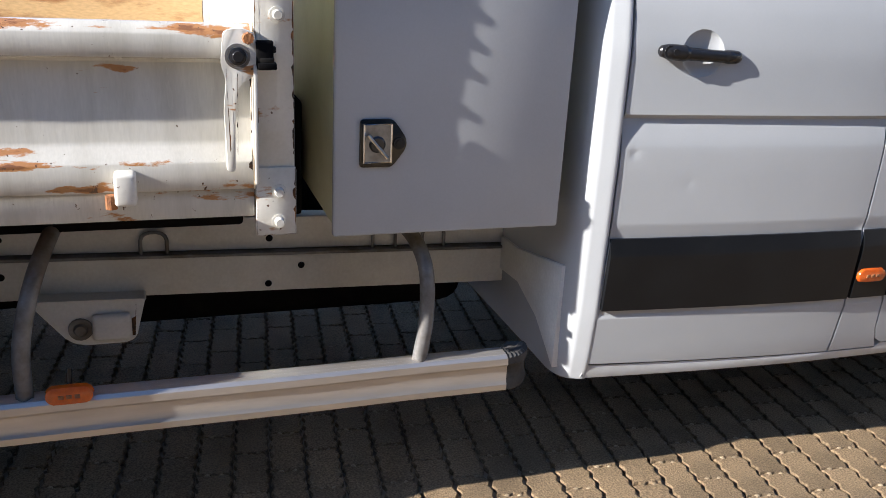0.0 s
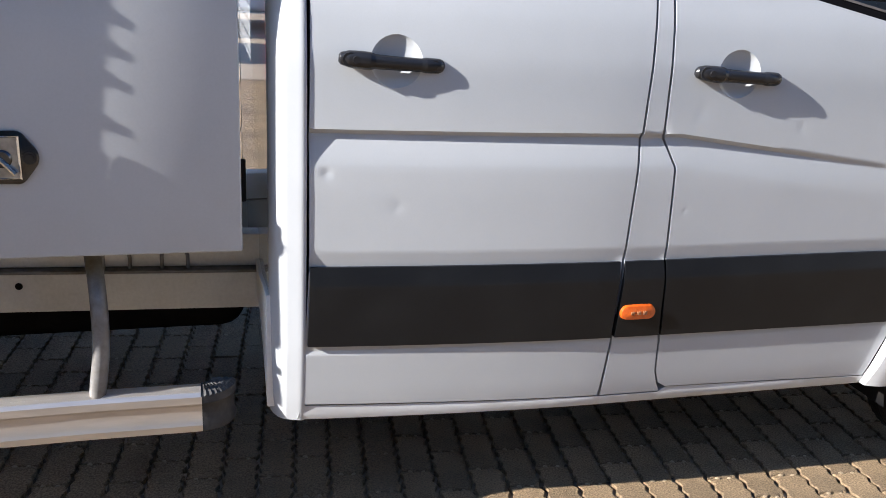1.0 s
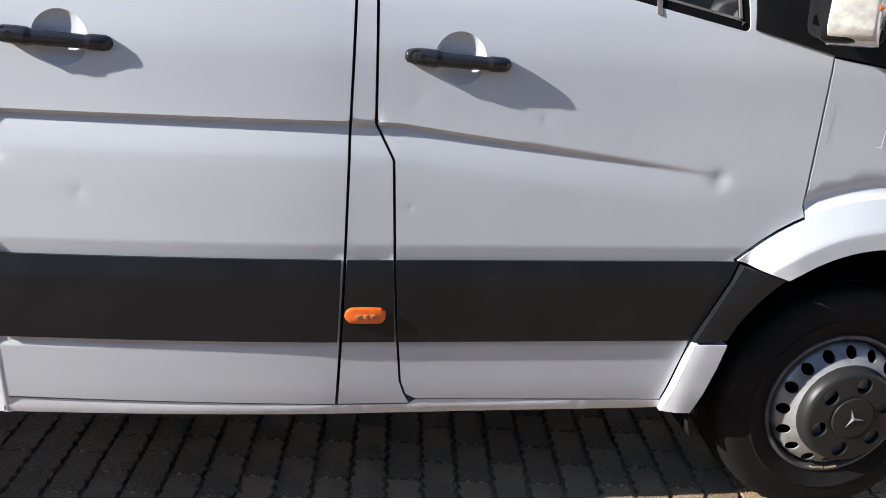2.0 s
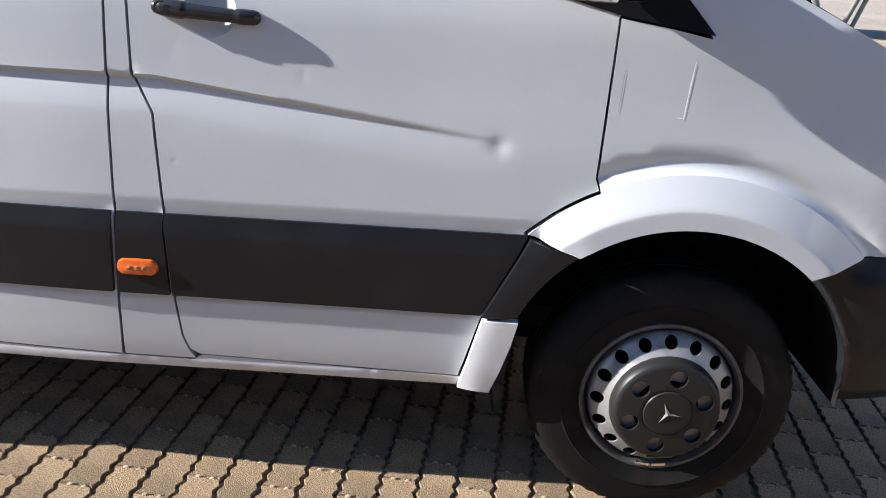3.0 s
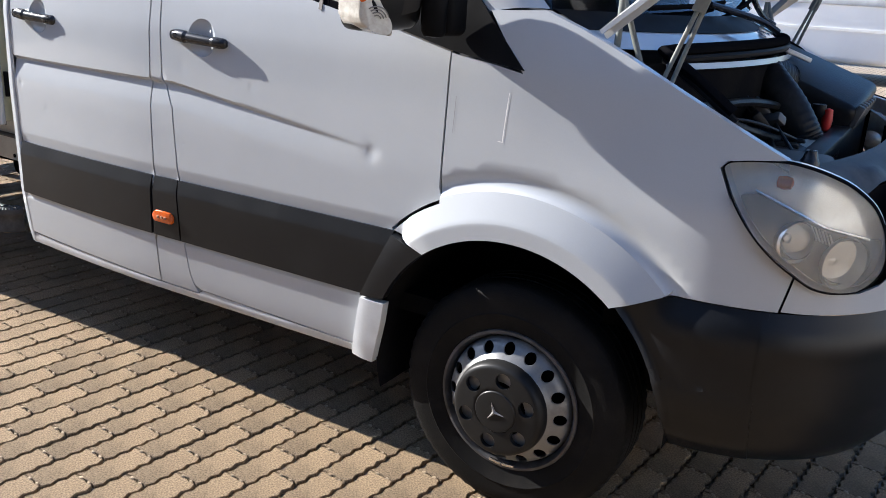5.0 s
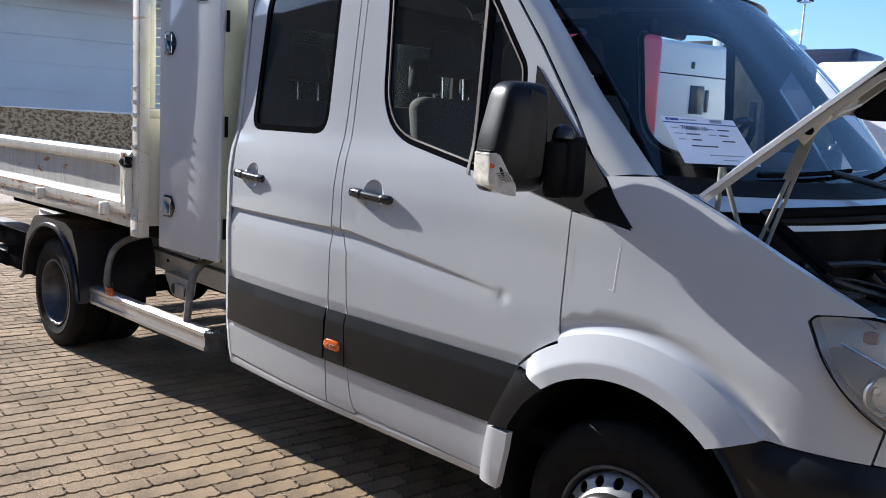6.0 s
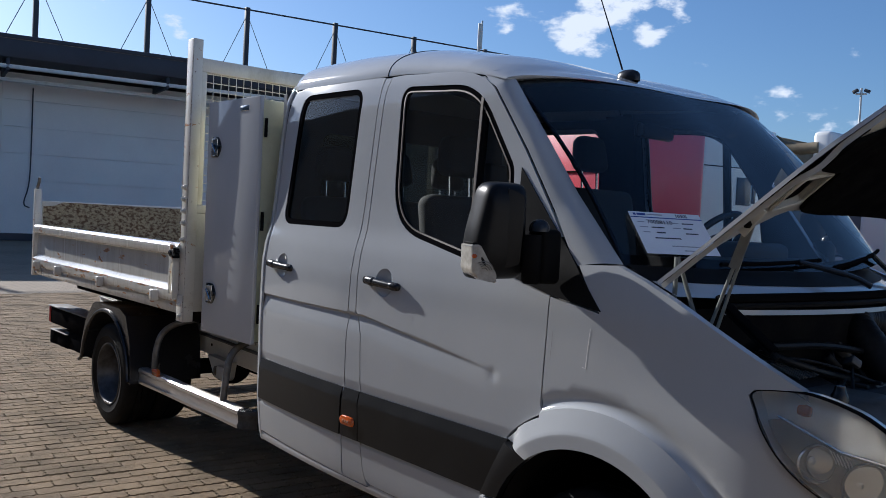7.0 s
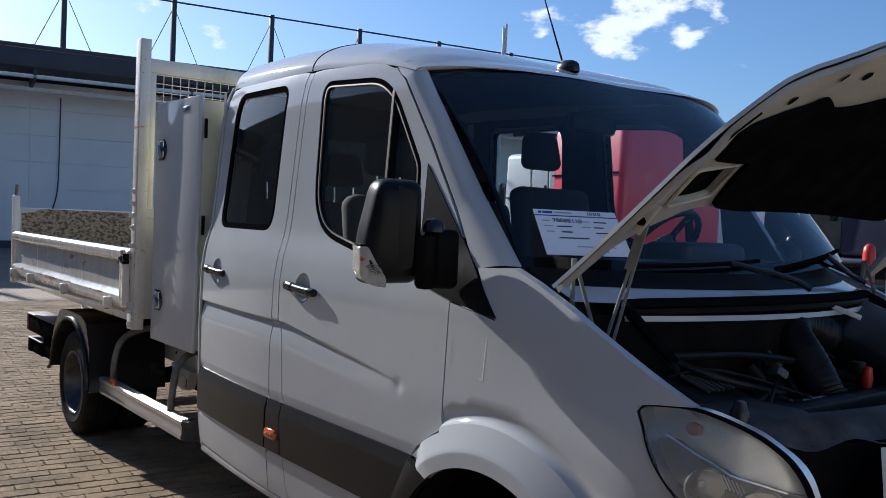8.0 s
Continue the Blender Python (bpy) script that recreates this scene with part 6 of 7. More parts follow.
win = rounded([(0.385, 0.165), (0.520, 0.130), (0.535, 0.318), (0.402, 0.362)], 0.012, 3)
win2 = [(a, 2 * MID - b) for a, b in win]
part("bonnet_frame", sheet(shrunk(HOOD, 0.010), [win, win2], lambda a, b: hood_at(a, b, -0.030 - 0.012 * math.exp(-((a - 0.60) / 0.05) ** 2)), 0.04, fold=0.012, fold_way=tuple(HN * 0.016)), bonnet_inner, hood,
     "grey-white pressed inner frame")
for wdw in (win, win2):
    part("frame_rim", tube([hood_at(a, b, -0.036) for a, b in shrunk(wdw, -0.005)], 0.0055, 6, closed=True), bonnet_inner, hood)
    part("frame_recess", sheet(shrunk(wdw, -0.020), [], lambda a, b: hood_at(a, b, -0.010 + 0.006 * math.sin(a * 30)), 0.04, fold=0), insul, hood, "dark recess behind the frame opening")
pad_half = [(0.352, 0.43), (0.548, 0.368), (0.572, 0.125), (0.66, 0.118), (0.70, 0.15), (0.76, 0.25), (0.80, 0.40), (0.765, 0.47), (0.80, 0.54), (0.845, 0.62)]
PAD = rounded(pad_half + [(a, 2 * MID - b) for a, b in pad_half[::-1]], 0.025, 3)
part("insulation_pad", sheet(PAD, [], lambda a, b: hood_at(a, b, -0.046), 0.05, fold=0.01, fold_way=tuple(HN * 0.014)), insul, hood, "black insulation pad")
for a, b in ((0.786, 0.20), (0.874, 0.32), (0.885, 0.44), (0.68, 0.075)):
    for bb in (b, 2 * MID - b):
        dot = sheet([(a + 0.016 * math.cos(t), bb + 0.012 * math.sin(t)) for t in np.arange(12) * math.pi / 6], [], lambda p, q: hood_at(p, q, -0.0335), 0.02, fold=0)
        part("frame_opening", dot, matt_black, hood, "", 0)
groove = tube([hood_at(a, b, -0.031) for a, b in ((0.60, 0.072), (0.68, 0.088), (0.74, 0.12))], 0.004, 6)
part("frame_seam", groove, matt_black, hood)
for far in (False, True):
    f = lambda b: flipped(b, MID) if far else b
    hinge = holder("bonnet_hinge", (0.3, 0.1 if not far else 2 * MID - 0.1, 1.4), truck, "grey-white hinge arms of the bonnet")
    for p, q, w in (((0.180, 0.11, 1.30), (0.186, 0.10, 1.487), 0.009), ((0.262, 0.11, 1.295), (0.190, 0.10, 1.487), 0.008), ((0.275, 0.13, 1.22), (0.415, 0.12, 1.605), 0.006), ((0.302, 0.13, 1.215), (0.420, 0.12, 1.600), 0.006)):
        part("hinge_arm", f(tube([p, q], w, 8, flat=(0.4, 1.0))), hinge_grey, hinge)
    strap = prism([(0.402, 1.612), (0.432, 1.606), (0.386, 1.462), (0.352, 1.470)], 0.116, 0.122, 0.002)
    part("hinge_strap", f(strap), hinge_grey, hinge, "flat grey hinge strap")
    pl = moved(block(-0.05, 0.05, -0.006, 0.006, -0.022, 0.022, 0.004), Matrix.Translation((0.415, 0.115, 1.612)) @ Matrix.Rotation(radians(-50), 4, "Y"))
    part("hinge_plate", f(pl), bonnet_inner, hinge)
    part("hinge_bolt", f(lathe([(0.0, -0.016), (0.011, -0.016), (0.013, 0.0)], (0.412, 0.112, 1.598), "y", 6)), matt_black, hinge)
    # inner wing: folded edge, drip channel and black shelf
    edge = [(0.013, 1.447), (0.12, 1.408), (0.24, 1.356), (0.36, 1.298), (0.48, 1.240), (0.58, 1.190), (0.642, 1.158)]

    def shelf(u, v):
        k = u * 6
        i = min(5, int(k))
        x = edge[i][0] + (edge[i + 1][0] - edge[i][0]) * (k - i)
        z = edge[i][1] + (edge[i + 1][1] - edge[i][1]) * (k - i)
        y = side(x, z)
        dy, dz = float(np.interp(v, [0, 0.2, 0.45, 0.7, 1], [0, 0.018, 0.03, 0.085, 0.10])), float(np.interp(v, [0, 0.2, 0.45, 0.7, 1], [0, -0.001, -0.035, -0.042, -0.16]))
        return (x, y + dy, z + dz)
    part("wing_flange", f(grid(shelf, 24, 10)), paint, truck, "white folded inner edge of the wing")
    part("inner_wing", f(block(0.20, 0.66, 0.17, 0.20, 0.75, 1.12)), matt_black, truck)

bay = holder("engine_bay", (0.55, MID, 1.0), truck, "dark engine bay with plastic covers, hoses and cables")
part("bay_floor", block(0.05, 0.74, 0.24, 1.72, 0.70, 0.80), matt_black, bay)
part("lamp_top_cover", block(0.46, 0.70, 0.205, 0.52, 1.00, 1.112, 0.03, 3), dusty_plastic, bay, "dusty black cover above the headlamp")
part("front_panel", grid(lambda u, v: (0.62 + 0.16 * (1 - (2 * u - 1) ** 2) + 0.10 * v, 0.16 + 1.64 * u, 1.115 - 0.06 * v ** 2 + 0.012 * math.sin(u * 40) * (v > 0.5)), 50, 6), dusty_plastic, bay, "dusty black plastic front panel")
part("front_wall", grid(lambda u, v: (0.72 + 0.16 * (1 - (2 * u - 1) ** 2), 0.20 + 1.56 * u, 1.055 - 0.3 * v), 20, 2), matt_black, bay)
part("radiator", block(0.60, 0.66, 0.35, 1.60, 0.75, 1.11, 0.01), engine_black, bay)
part("engine_cover", block(0.24, 0.62, 0.52, 1.20, 0.92, 1.10, 0.05, 4), engine_black, bay, "black engine cover")
for k in range(5):
    part("cover_rib", block(0.28, 0.58, 0.60 + k * 0.11, 0.625 + k * 0.11, 1.085, 1.112, 0.008), engine_black, bay)
ab = block(-0.20, 0.20, -0.22, 0.22, -0.07, 0.07, 0.03, 3)
part("air_box", moved(ab, Matrix.Translation((0.47, 1.36, 1.20)) @ Matrix.Rotation(radians(20), 4, "Y") @ Matrix.Rotation(radians(8), 4, "X")), engine_black, bay, "black air filter box")
for k in range(6):
    part("box_rib", moved(block(0.19, 0.215, -0.20 + k * 0.07, -0.165 + k * 0.07, -0.05, 0.05, 0.006), Matrix.Translation((0.47, 1.36, 1.20)) @ Matrix.Rotation(radians(20), 4, "Y")), engine_grey, bay)
hose = bent([(0.42, 1.14, 1.24), (0.36, 1.02, 1.29), (0.40, 0.90, 1.27), (0.50, 0.86, 1.18), (0.56, 0.86, 1.08)], 4)
radii = [0.060 + 0.0015 * math.sin(i * 2.2) for i in range(len(hose))]
part("intake_hose", tube(hose, radii, 18), engine_black, bay, "ribbed black intake hose")
part("hose_clip", tube([Vector((0.385, 0.965, 1.285)) + Vector((0.04 * math.cos(t) * 0.4, -0.03 * math.cos(t), 0.066 * math.sin(t))) * 1.03 for t in np.arange(20) * math.pi / 10], 0.004, 6, closed=True), chrome, bay)
part("coolant_tank", block(0.50, 0.66, 0.66, 0.92, 1.02, 1.10, 0.03, 4), engine_light, bay, "cloudy coolant tank")
part("oil_cap", lathe([(0.0, 0.03), (0.022, 0.028), (0.026, 0.0), (0.02, -0.01)], (0.56, 1.05, 1.155), "z", 18), engine_black, bay, "black filler cap")
part("red_cap", lathe([(0.0, 0.040), (0.014, 0.034), (0.018, 0.0), (0.014, -0.034), (0.0, -0.040)], (0.59, 1.05, 1.135), "z", 16), red_cap, bay, "small red plastic cap")
vent = holder("side_cover", (0.36, 0.36, 1.2), bay)
vb = block(-0.16, 0.16, -0.12, 0.12, -0.03, 0.03, 0.015, 3)
part("battery_cover", moved(vb, Matrix.Translation((0.38, 0.42, 1.12)) @ Matrix.Rotation(radians(18), 4, "Y")), engine_black, bay, "black ribbed cover")
for k in range(6):
    part("cover_slat", moved(block(-0.05, 0.05, -0.07 + k * 0.024, -0.06 + k * 0.024, 0.030, 0.036), Matrix.Translation((0.42, 0.42, 1.12)) @ Matrix.Rotation(radians(18), 4, "Y")), engine_grey, bay)
part("bright_bracket", moved(block(-0.05, 0.05, -0.02, 0.02, -0.008, 0.008, 0.004), Matrix.Translation((0.44, 1.20, 1.325)) @ Matrix.Rotation(radians(25), 4, "Z") @ Matrix.Rotation(radians(20), 4, "Y")), chassis_paint, bay)
rnd = random.Random(9)
for k in range(11):
    y0, y1 = rnd.uniform(0.3, 1.5), rnd.uniform(0.3, 1.6)
    pts = bent([(rnd.uniform(0.28, 0.36), y0, rnd.uniform(1.14, 1.29)), (rnd.uniform(0.35, 0.5), (y0 + y1) / 2 + rnd.uniform(-0.2, 0.2), rnd.uniform(1.13, 1.25)), (rnd.uniform(0.5, 0.62), y1, rnd.uniform(1.05, 1.12))], 3)
    part("cable", tube(pts, rnd.uniform(0.005, 0.013), 8), engine_black, bay)
for k in range(8):
    p = (rnd.uniform(0.34, 0.56), rnd.uniform(0.5, 1.2), rnd.uniform(1.10, 1.2))
    part("connector", moved(block(-0.03, 0.03, -0.02, 0.02, -0.015, 0.015, 0.006), Matrix.Translation(p) @ Euler((rnd.random(), rnd.random(), rnd.random() * 3)).to_matrix().to_4x4()), rnd.choice([engine_black, engine_grey]), bay)
part("bump_stop", lathe([(0.0, 0.03), (0.014, 0.028), (0.018, 0.01), (0.024, 0.0), (0.024, -0.03)], (0.665, 0.205, 1.135), "z", 16), gloss_black, bay)


# ---- ground ----
yard_mat = surface("yard_paving", (0.36, 0.29, 0.205), 0.9, 0, (0.26, 0.21, 0.15), 0.35, (0.35, 0.7), 0.12, 60, 0.3, 120)
ny, ly = yard_mat.node_tree.nodes, yard_mat.node_tree.links
bk = ny.new("ShaderNodeTexBrick")
bk.inputs["Color1"].default_value, bk.inputs["Color2"].default_value, bk.inputs["Mortar"].default_value = (1, 1, 1, 1), (0.86, 0.86, 0.86, 1), (0.32, 0.3, 0.28, 1)
bk.inputs["Scale"].default_value, bk.inputs["Brick Width"].default_value, bk.inputs["Row Height"].default_value, bk.inputs["Mortar Size"].default_value = 1.0, 0.223, 0.1115, 0.007
bt_ = ny.new("ShaderNodeTexCoord")
bm_ = ny.new("ShaderNodeMapping")
bm_.inputs["Rotation"].default_value = (0, 0, radians(93))
ly.new(bt_.outputs["Object"], bm_.inputs["Vector"])
ly.new(bm_.outputs["Vector"], bk.inputs["Vector"])
pb = ny["Principled BSDF"]
old = pb.inputs["Base Color"].links[0].from_socket
mb = ny.new("ShaderNodeMixRGB")
mb.blend_type = "MULTIPLY"
mb.inputs[0].default_value = 1.0
ly.new(old, mb.inputs[1])
ly.new(bk.outputs["Color"], mb.inputs[2])
ly.new(mb.outputs["Color"], pb.inputs["Base Color"])
g = bmesh.new()
gv = [g.verts.new((x, y, -0.016)) for x, y in ((-600, -600), (600, -600), (600, 600), (-600, 600))]
g.faces.new(gv)
ground = part("ground", g, yard_mat, None, "", 0)
tagged(ground, "pale paved yard reaching to the horizon", "ground", kind="structure")
g = bmesh.new()
gv = [g.verts.new((x, y, -0.017)) for x, y in ((-12.9, -3.15), (3.1, -3.15), (3.1, 8.9), (-12.9, 8.9))]
g.faces.new(gv)
bed = part("joint_bed", g, joint_mat, None, "", 0)
tagged(bed, "dark sand bed between the pavers", "ground", kind="structure")

PW, PL = 0.1082, 0.2080


def paver_mesh(w, l, wave=0.011):
    """One paver with toothed long edges, its top edge chamfered, and two crumbs of mortar in the joint at its end."""
    bm = bmesh.new()
    n = 4
    right = []
    for k in range(n * 2 + 1):
        t = k / (n * 2)
        right.append((w / 2 + wave * (1 if k % 2 else -1) * 0.5, -l / 2 + l * t))
    left = [(-w / 2 + wave * (1 if k % 2 else -1) * 0.5, -l / 2 + l * k / (n * 2)) for k in range(n * 2, -1, -1)]
    nubs = [(w * q, 0.0035 * s) for q, s in ((0.34, 1), (0.17, -1), (0.0, 1), (-0.17, -1), (-0.34, 1))]
    loop = right + [(x, l / 2 + d) for x, d in nubs] + left + [(x, -l / 2 + d) for x, d in nubs[::-1]]
    top = [bm.verts.new((x * 0.955, y * 0.975, 0.0)) for x, y in loop]
    low = [bm.verts.new((x, y, -0.006)) for x, y in loop]
    base = [bm.verts.new((x, y, -0.03)) for x, y in loop]
    bm.faces.new(top)
    m = len(loop)
    for a, b in ((top, low), (low, base)):
        for i in range(m):
            bm.faces.new((a[i], a[(i + 1) % m], b[(i + 1) % m], b[i]))
    bmesh.ops.recalc_face_normals(bm, faces=bm.faces)
    for x, size, up in ((-0.021, 0.0115, 0.0025), (0.020, 0.0095, 0.0015)):
        ring = [bm.verts.new((x + size * (1.0 + 0.2 * (k % 2)) * math.cos(k * math.pi / 3), l / 2 + 0.002 + size * 0.8 * math.sin(k * math.pi / 3), -0.0065)) for k in range(6)]
        mid = [bm.verts.new((x + size * 0.6 * math.cos(k * math.pi / 3 + 0.2), l / 2 + 0.002 + size * 0.5 * math.sin(k * math.pi / 3 + 0.2), up - 0.001)) for k in range(6)]
        peak = bm.verts.new((x + 0.001, l / 2 + 0.002, up))
        for k in range(6):
            q = (k + 1) % 6
            bm.faces.new((ring[k], ring[q], mid[q], mid[k])).material_index = 1
            bm.faces.new((mid[k], mid[q], peak)).material_index = 1
    return bm


pave = new("paving")
tagged(pave, "brown interlocking concrete pavers in running bond", "paving", kind="structure")
turn = Matrix.Rotation(radians(-6.3), 4, "Z")
pm_bm = paver_mesh(PW - 0.0125, PL - 0.004)
pm_me = bpy.data.meshes.new("paver")
pm_bm.to_mesh(pm_me)
pm_me.materials.append(paver_mat)
pm_me.materials.append(spacer_mat)
pm_bm.verts.index_update()
base_co = np.array([v.co[:] for v in pm_bm.verts])
base_faces = [[v.index for v in f.verts] for f in pm_bm.faces]
base_mats = [f.material_index for f in pm_bm.faces]
pm_bm.free()
rnd = random.Random(11)
all_v, all_f, all_m, near_count = [], [], [], 0
for i in range(-125, 50):
    for j in range(-30, 60):
        c = turn @ Vector((-1.233 + i * PW, 0.0165 + (j + 0.5 * (i % 2)) * PL, 0))
        if not (-13 < c.x < 3.2 and -3.2 < c.y < 9):
            continue
        dz, tx, ty = rnd.uniform(-0.0025, 0.0018), rnd.uniform(-0.009, 0.009), rnd.uniform(-0.006, 0.006)
        m = Matrix.Translation((c.x + rnd.uniform(-0.001, 0.001), c.y + rnd.uniform(-0.0015, 0.0015), dz)) @ turn @ Euler((ty, tx, rnd.uniform(-0.006, 0.006))).to_matrix().to_4x4()
        if -1.9 < c.x < 0.95 and -1.05 < c.y < 1.15 and near_count < 300:
            ob = new("paver", pm_me)
            ob.parent = pave
            ob.matrix_basis = m
            near_count += 1
        else:
            mm = np.array(m)
            k = len(all_v)
            all_v += (base_co @ mm[:3, :3].T + mm[:3, 3]).tolist()
            all_f += [[q + k for q in f] for f in base_faces]
            all_m += base_mats
me = bpy.data.meshes.new("pavers")
me.from_pydata(all_v, [], all_f)
me.materials.append(paver_mat)
me.materials.append(spacer_mat)
me.polygons.foreach_set("material_index", all_m)
ob = new("pavers", me)
ob.parent = pave
tagged(ob, "", "", kind="stuff")

# ---- hall behind the truck ----
hall_wall = surface("hall_panels", (0.84, 0.81, 0.75), 0.6, 0, (0.78, 0.75, 0.70), 0.5, fine=0.02, fine_scale=20)
hall_dark = surface("hall_eave", (0.045, 0.048, 0.06), 0.6, 0, None, 1.0)
BASE, ALONG = Vector((-30.3, 5.7, 0)), Vector((math.cos(radians(80)), math.sin(radians(80)), 0))
OUT = Vector((ALONG.y, -ALONG.x, 0))


def hall_box(a0, a1, d0, d1, z0, z1, bevel=0.0):
    """A block on the hall: a along the wall, d out of it."""
    m = Matrix(((ALONG.x, OUT.x, 0, BASE.x), (ALONG.y, OUT.y, 0, BASE.y), (0, 0, 1, 0), (0, 0, 0, 1)))
    return moved(block(a0, a1, d0, d1, z0, z1, bevel), m)


hall = thing("warehouse_hall", tuple(BASE), "long pale warehouse hall with dark eaves and roof masts", "building")
part("wall", hall_box(-40, 40, -8.0, -0.06, 0, 5.75), hall_wall, hall, "pale metal wall")
for k in range(-2, 2):
    for r in range(6):
        part("wall_panel", hall_box(k * 20.0 + 0.005, k * 20.0 + 19.995, -0.06, 0.0, 0.25 + r * 0.92, 0.25 + r * 0.92 + 0.905), hall_wall, hall)
cond = [BASE + ALONG * a + OUT * 0.06 + Vector((0, 0, z)) for a, z in ((0.95, 5.3), (0.95, 3.2), (0.93, 1.9), (0.72, 1.25), (0.95, 1.15))]
part("wall_conduit", tube(bent(cond, 2), 0.022, 6), hall_dark, hall, "thin dark cable hanging down the wall")
part("plinth", hall_box(-40, 40, -0.1, 0.05, 0, 0.25), hall_dark, hall)
part("eave", hall_box(-40, 40, -9.0, 2.2, 5.95, 6.55, 0.03), hall_dark, hall, "dark projecting eave")
part("eave_rail", hall_box(-40, 40, 1.9, 2.1, 5.62, 5.74, 0.02), chassis_paint, hall, "pale rail under the eave")
part("eave_rail", hall_box(-40, 40, 1.0, 1.15, 5.30, 5.42, 0.02), chassis_paint, hall)
for k in range(-7, 9):
    part("eave_bracket", hall_box(k * 5.0 - 0.06, k * 5.0 + 0.06, 0.0, 2.1, 5.55, 5.95, 0.02), hall_dark, hall)
part("roof", hall_box(-40, 40, -9.0, 2.25, 6.55, 6.68, 0.02), hall_dark, hall)
tops = []
for k in range(-3, 6):
    p = BASE + OUT * -1.5 + ALONG * (5.0 + 3.9 * k)
    mst = holder("roof_mast", (p.x, p.y, 6.6), hall, "dark steel mast with stay wires on the hall roof")
    part("mast_pole", moved(block(-0.085, 0.085, -0.085, 0.085, 6.5, 9.68, 0.01), Matrix.Translation((p.x, p.y, 0))), hall_dark, mst)
    for sgn in (-1, 1):
        part("stay_wire", tube([(p.x, p.y, 9.4), tuple(Vector((p.x, p.y, 6.6)) + ALONG * (1.25 * sgn))], 0.014, 6), hall_dark, mst)
    tops.append((p.x, p.y, 9.6))
part("mast_cable", tube(tops, 0.035, 6), hall_dark, hall, "cable strung along the masts")
tm = thing("thin_mast", (-25.5, 23.3, 0), "thin pale mast with a small antenna", "mast")
part("mast_tube", tube([(-25.5, 23.3, 0), (-25.5, 23.3, 10.0)], 0.07, 8), chassis_paint, tm)
part("mast_antenna", tube([(-25.5, 23.3, 8.9), (-25.35, 23.3, 8.9), (-25.35, 23.3, 10.1)], 0.04, 6), chassis_paint, tm)

# floodlight mast
fm = thing("floodlight_mast", (-21.0, 51.2, 0), "tall grey floodlight mast with two lamps", "lamp")
part("pole", tube([(-21.0, 51.2, 0), (-21.0, 51.2, 10.7)], [0.09, 0.06], 10), chassis_paint, fm)
part("cross_arm", tube([(-21.3, 51.1, 10.35), (-20.7, 51.3, 10.35)], 0.06, 8), chassis_paint, fm)
for sgn in (-1, 1):
    part("floodlight", moved(block(-0.17, 0.17, -0.10, 0.10, -0.10, 0.10, 0.03), Matrix.Translation((-21.0 + 0.30 * sgn, 51.2 + 0.12 * sgn, 10.52)) @ Matrix.Rotation(radians(25 * sgn), 4, "Y")), hall_dark, fm)


def lorry_cab(name, x0, x1, y0, m, label, top=3.02, seam_z=2.31, vent=(-0.75, -0.18, 1.35, 2.12), turned=0.0):
    """A forward-control lorry cab seen from its back and side, with dark window, seams, step and wheel."""
    c = thing(name, ((x0 + x1) / 2, y0 + 1.1, 0), label, "truck", "lorries parked in a row")
    bd = block(x0, x1, y0, y0 + 2.3, 1.05, top, 0.16, 4)
    for v in bd.verts:
        if v.co.z > top - 0.5:
            v.co.y += 0.16 * (v.co.z - top + 0.5) * (1 if v.co.y < y0 + 1 else 0)
    part("cab_shell", bd, m, c)
    part("seam", block(x0 + 0.1, x1 - 0.1, y0 - 0.006, y0 + 0.02, seam_z - 0.015, seam_z + 0.015), matt_black, c)
    part("bumper", block(x0 + 0.03, x1 - 0.03, y0 - 0.06, y0 + 0.4, 0.40, 1.05, 0.08, 3), m, c)
    part("side_window", block(x0 - 0.012, x0 + 0.02, y0 + 0.35, y0 + 1.25, 2.0, 2.85, 0.0), gloss_black, c)
    part("vent_grille", block(x1 + vent[0], x1 + vent[1], y0 - 0.02, y0 + 0.02, vent[2], vent[3], 0.03), gloss_black, c)
    if m is white_lorry:
        part("marker_plate", block(x1 + vent[0], x1 + vent[0] + 0.12, y0 - 0.012, y0 + 0.01, seam_z + 0.12, seam_z + 0.36, 0.01), gloss_black, c)
    for wy in (y0 + 0.9,):
        for wx in (x0 + 0.18, x1 - 0.18):
            part("tyre", lathe([(0.25, -0.14), (0.48, -0.15), (0.51, -0.1), (0.51, 0.1), (0.48, 0.15), (0.25, 0.14)], (wx, wy, 0.51), "x", 32), rubber, c)
            part("hub", lathe([(0.0, -0.1), (0.14, -0.1), (0.26, -0.03), (0.26, 0.05), (0.0, 0.1)], (wx, wy, 0.51), "x", 24), rim_paint, c)
    part("chassis", block(x0 + 0.7, x1 - 0.7, y0 + 1.8, y0 + 7.0, 0.6, 0.95), matt_black, c)
    if not turned:
        part("mirror_case", block(x0 - 0.30, x0 - 0.12, y0 + 0.05, y0 + 0.25, 2.0, 2.75, 0.05), gloss_black, c)
    c.rotation_euler = (0, 0, radians(turned))
    return c


red_paint = surface("red_lorry_paint", (0.62, 0.022, 0.05), 0.35, 0, (0.54, 0.02, 0.045), 1.0, coat=0.5, fine=0.02)
white_lorry = surface("white_lorry_paint", (0.82, 0.82, 0.80), 0.4, 0, (0.76, 0.76, 0.75), 0.8, coat=0.3, fine=0.02)
tarp = surface("brown_tarpaulin", (0.20, 0.17, 0.11), 0.8, 0, (0.10, 0.07, 0.04), 1.5, fine=0.1)
blue_paint = surface("blue_lorry_paint", (0.012, 0.018, 0.045), 0.4, coat=0.4)
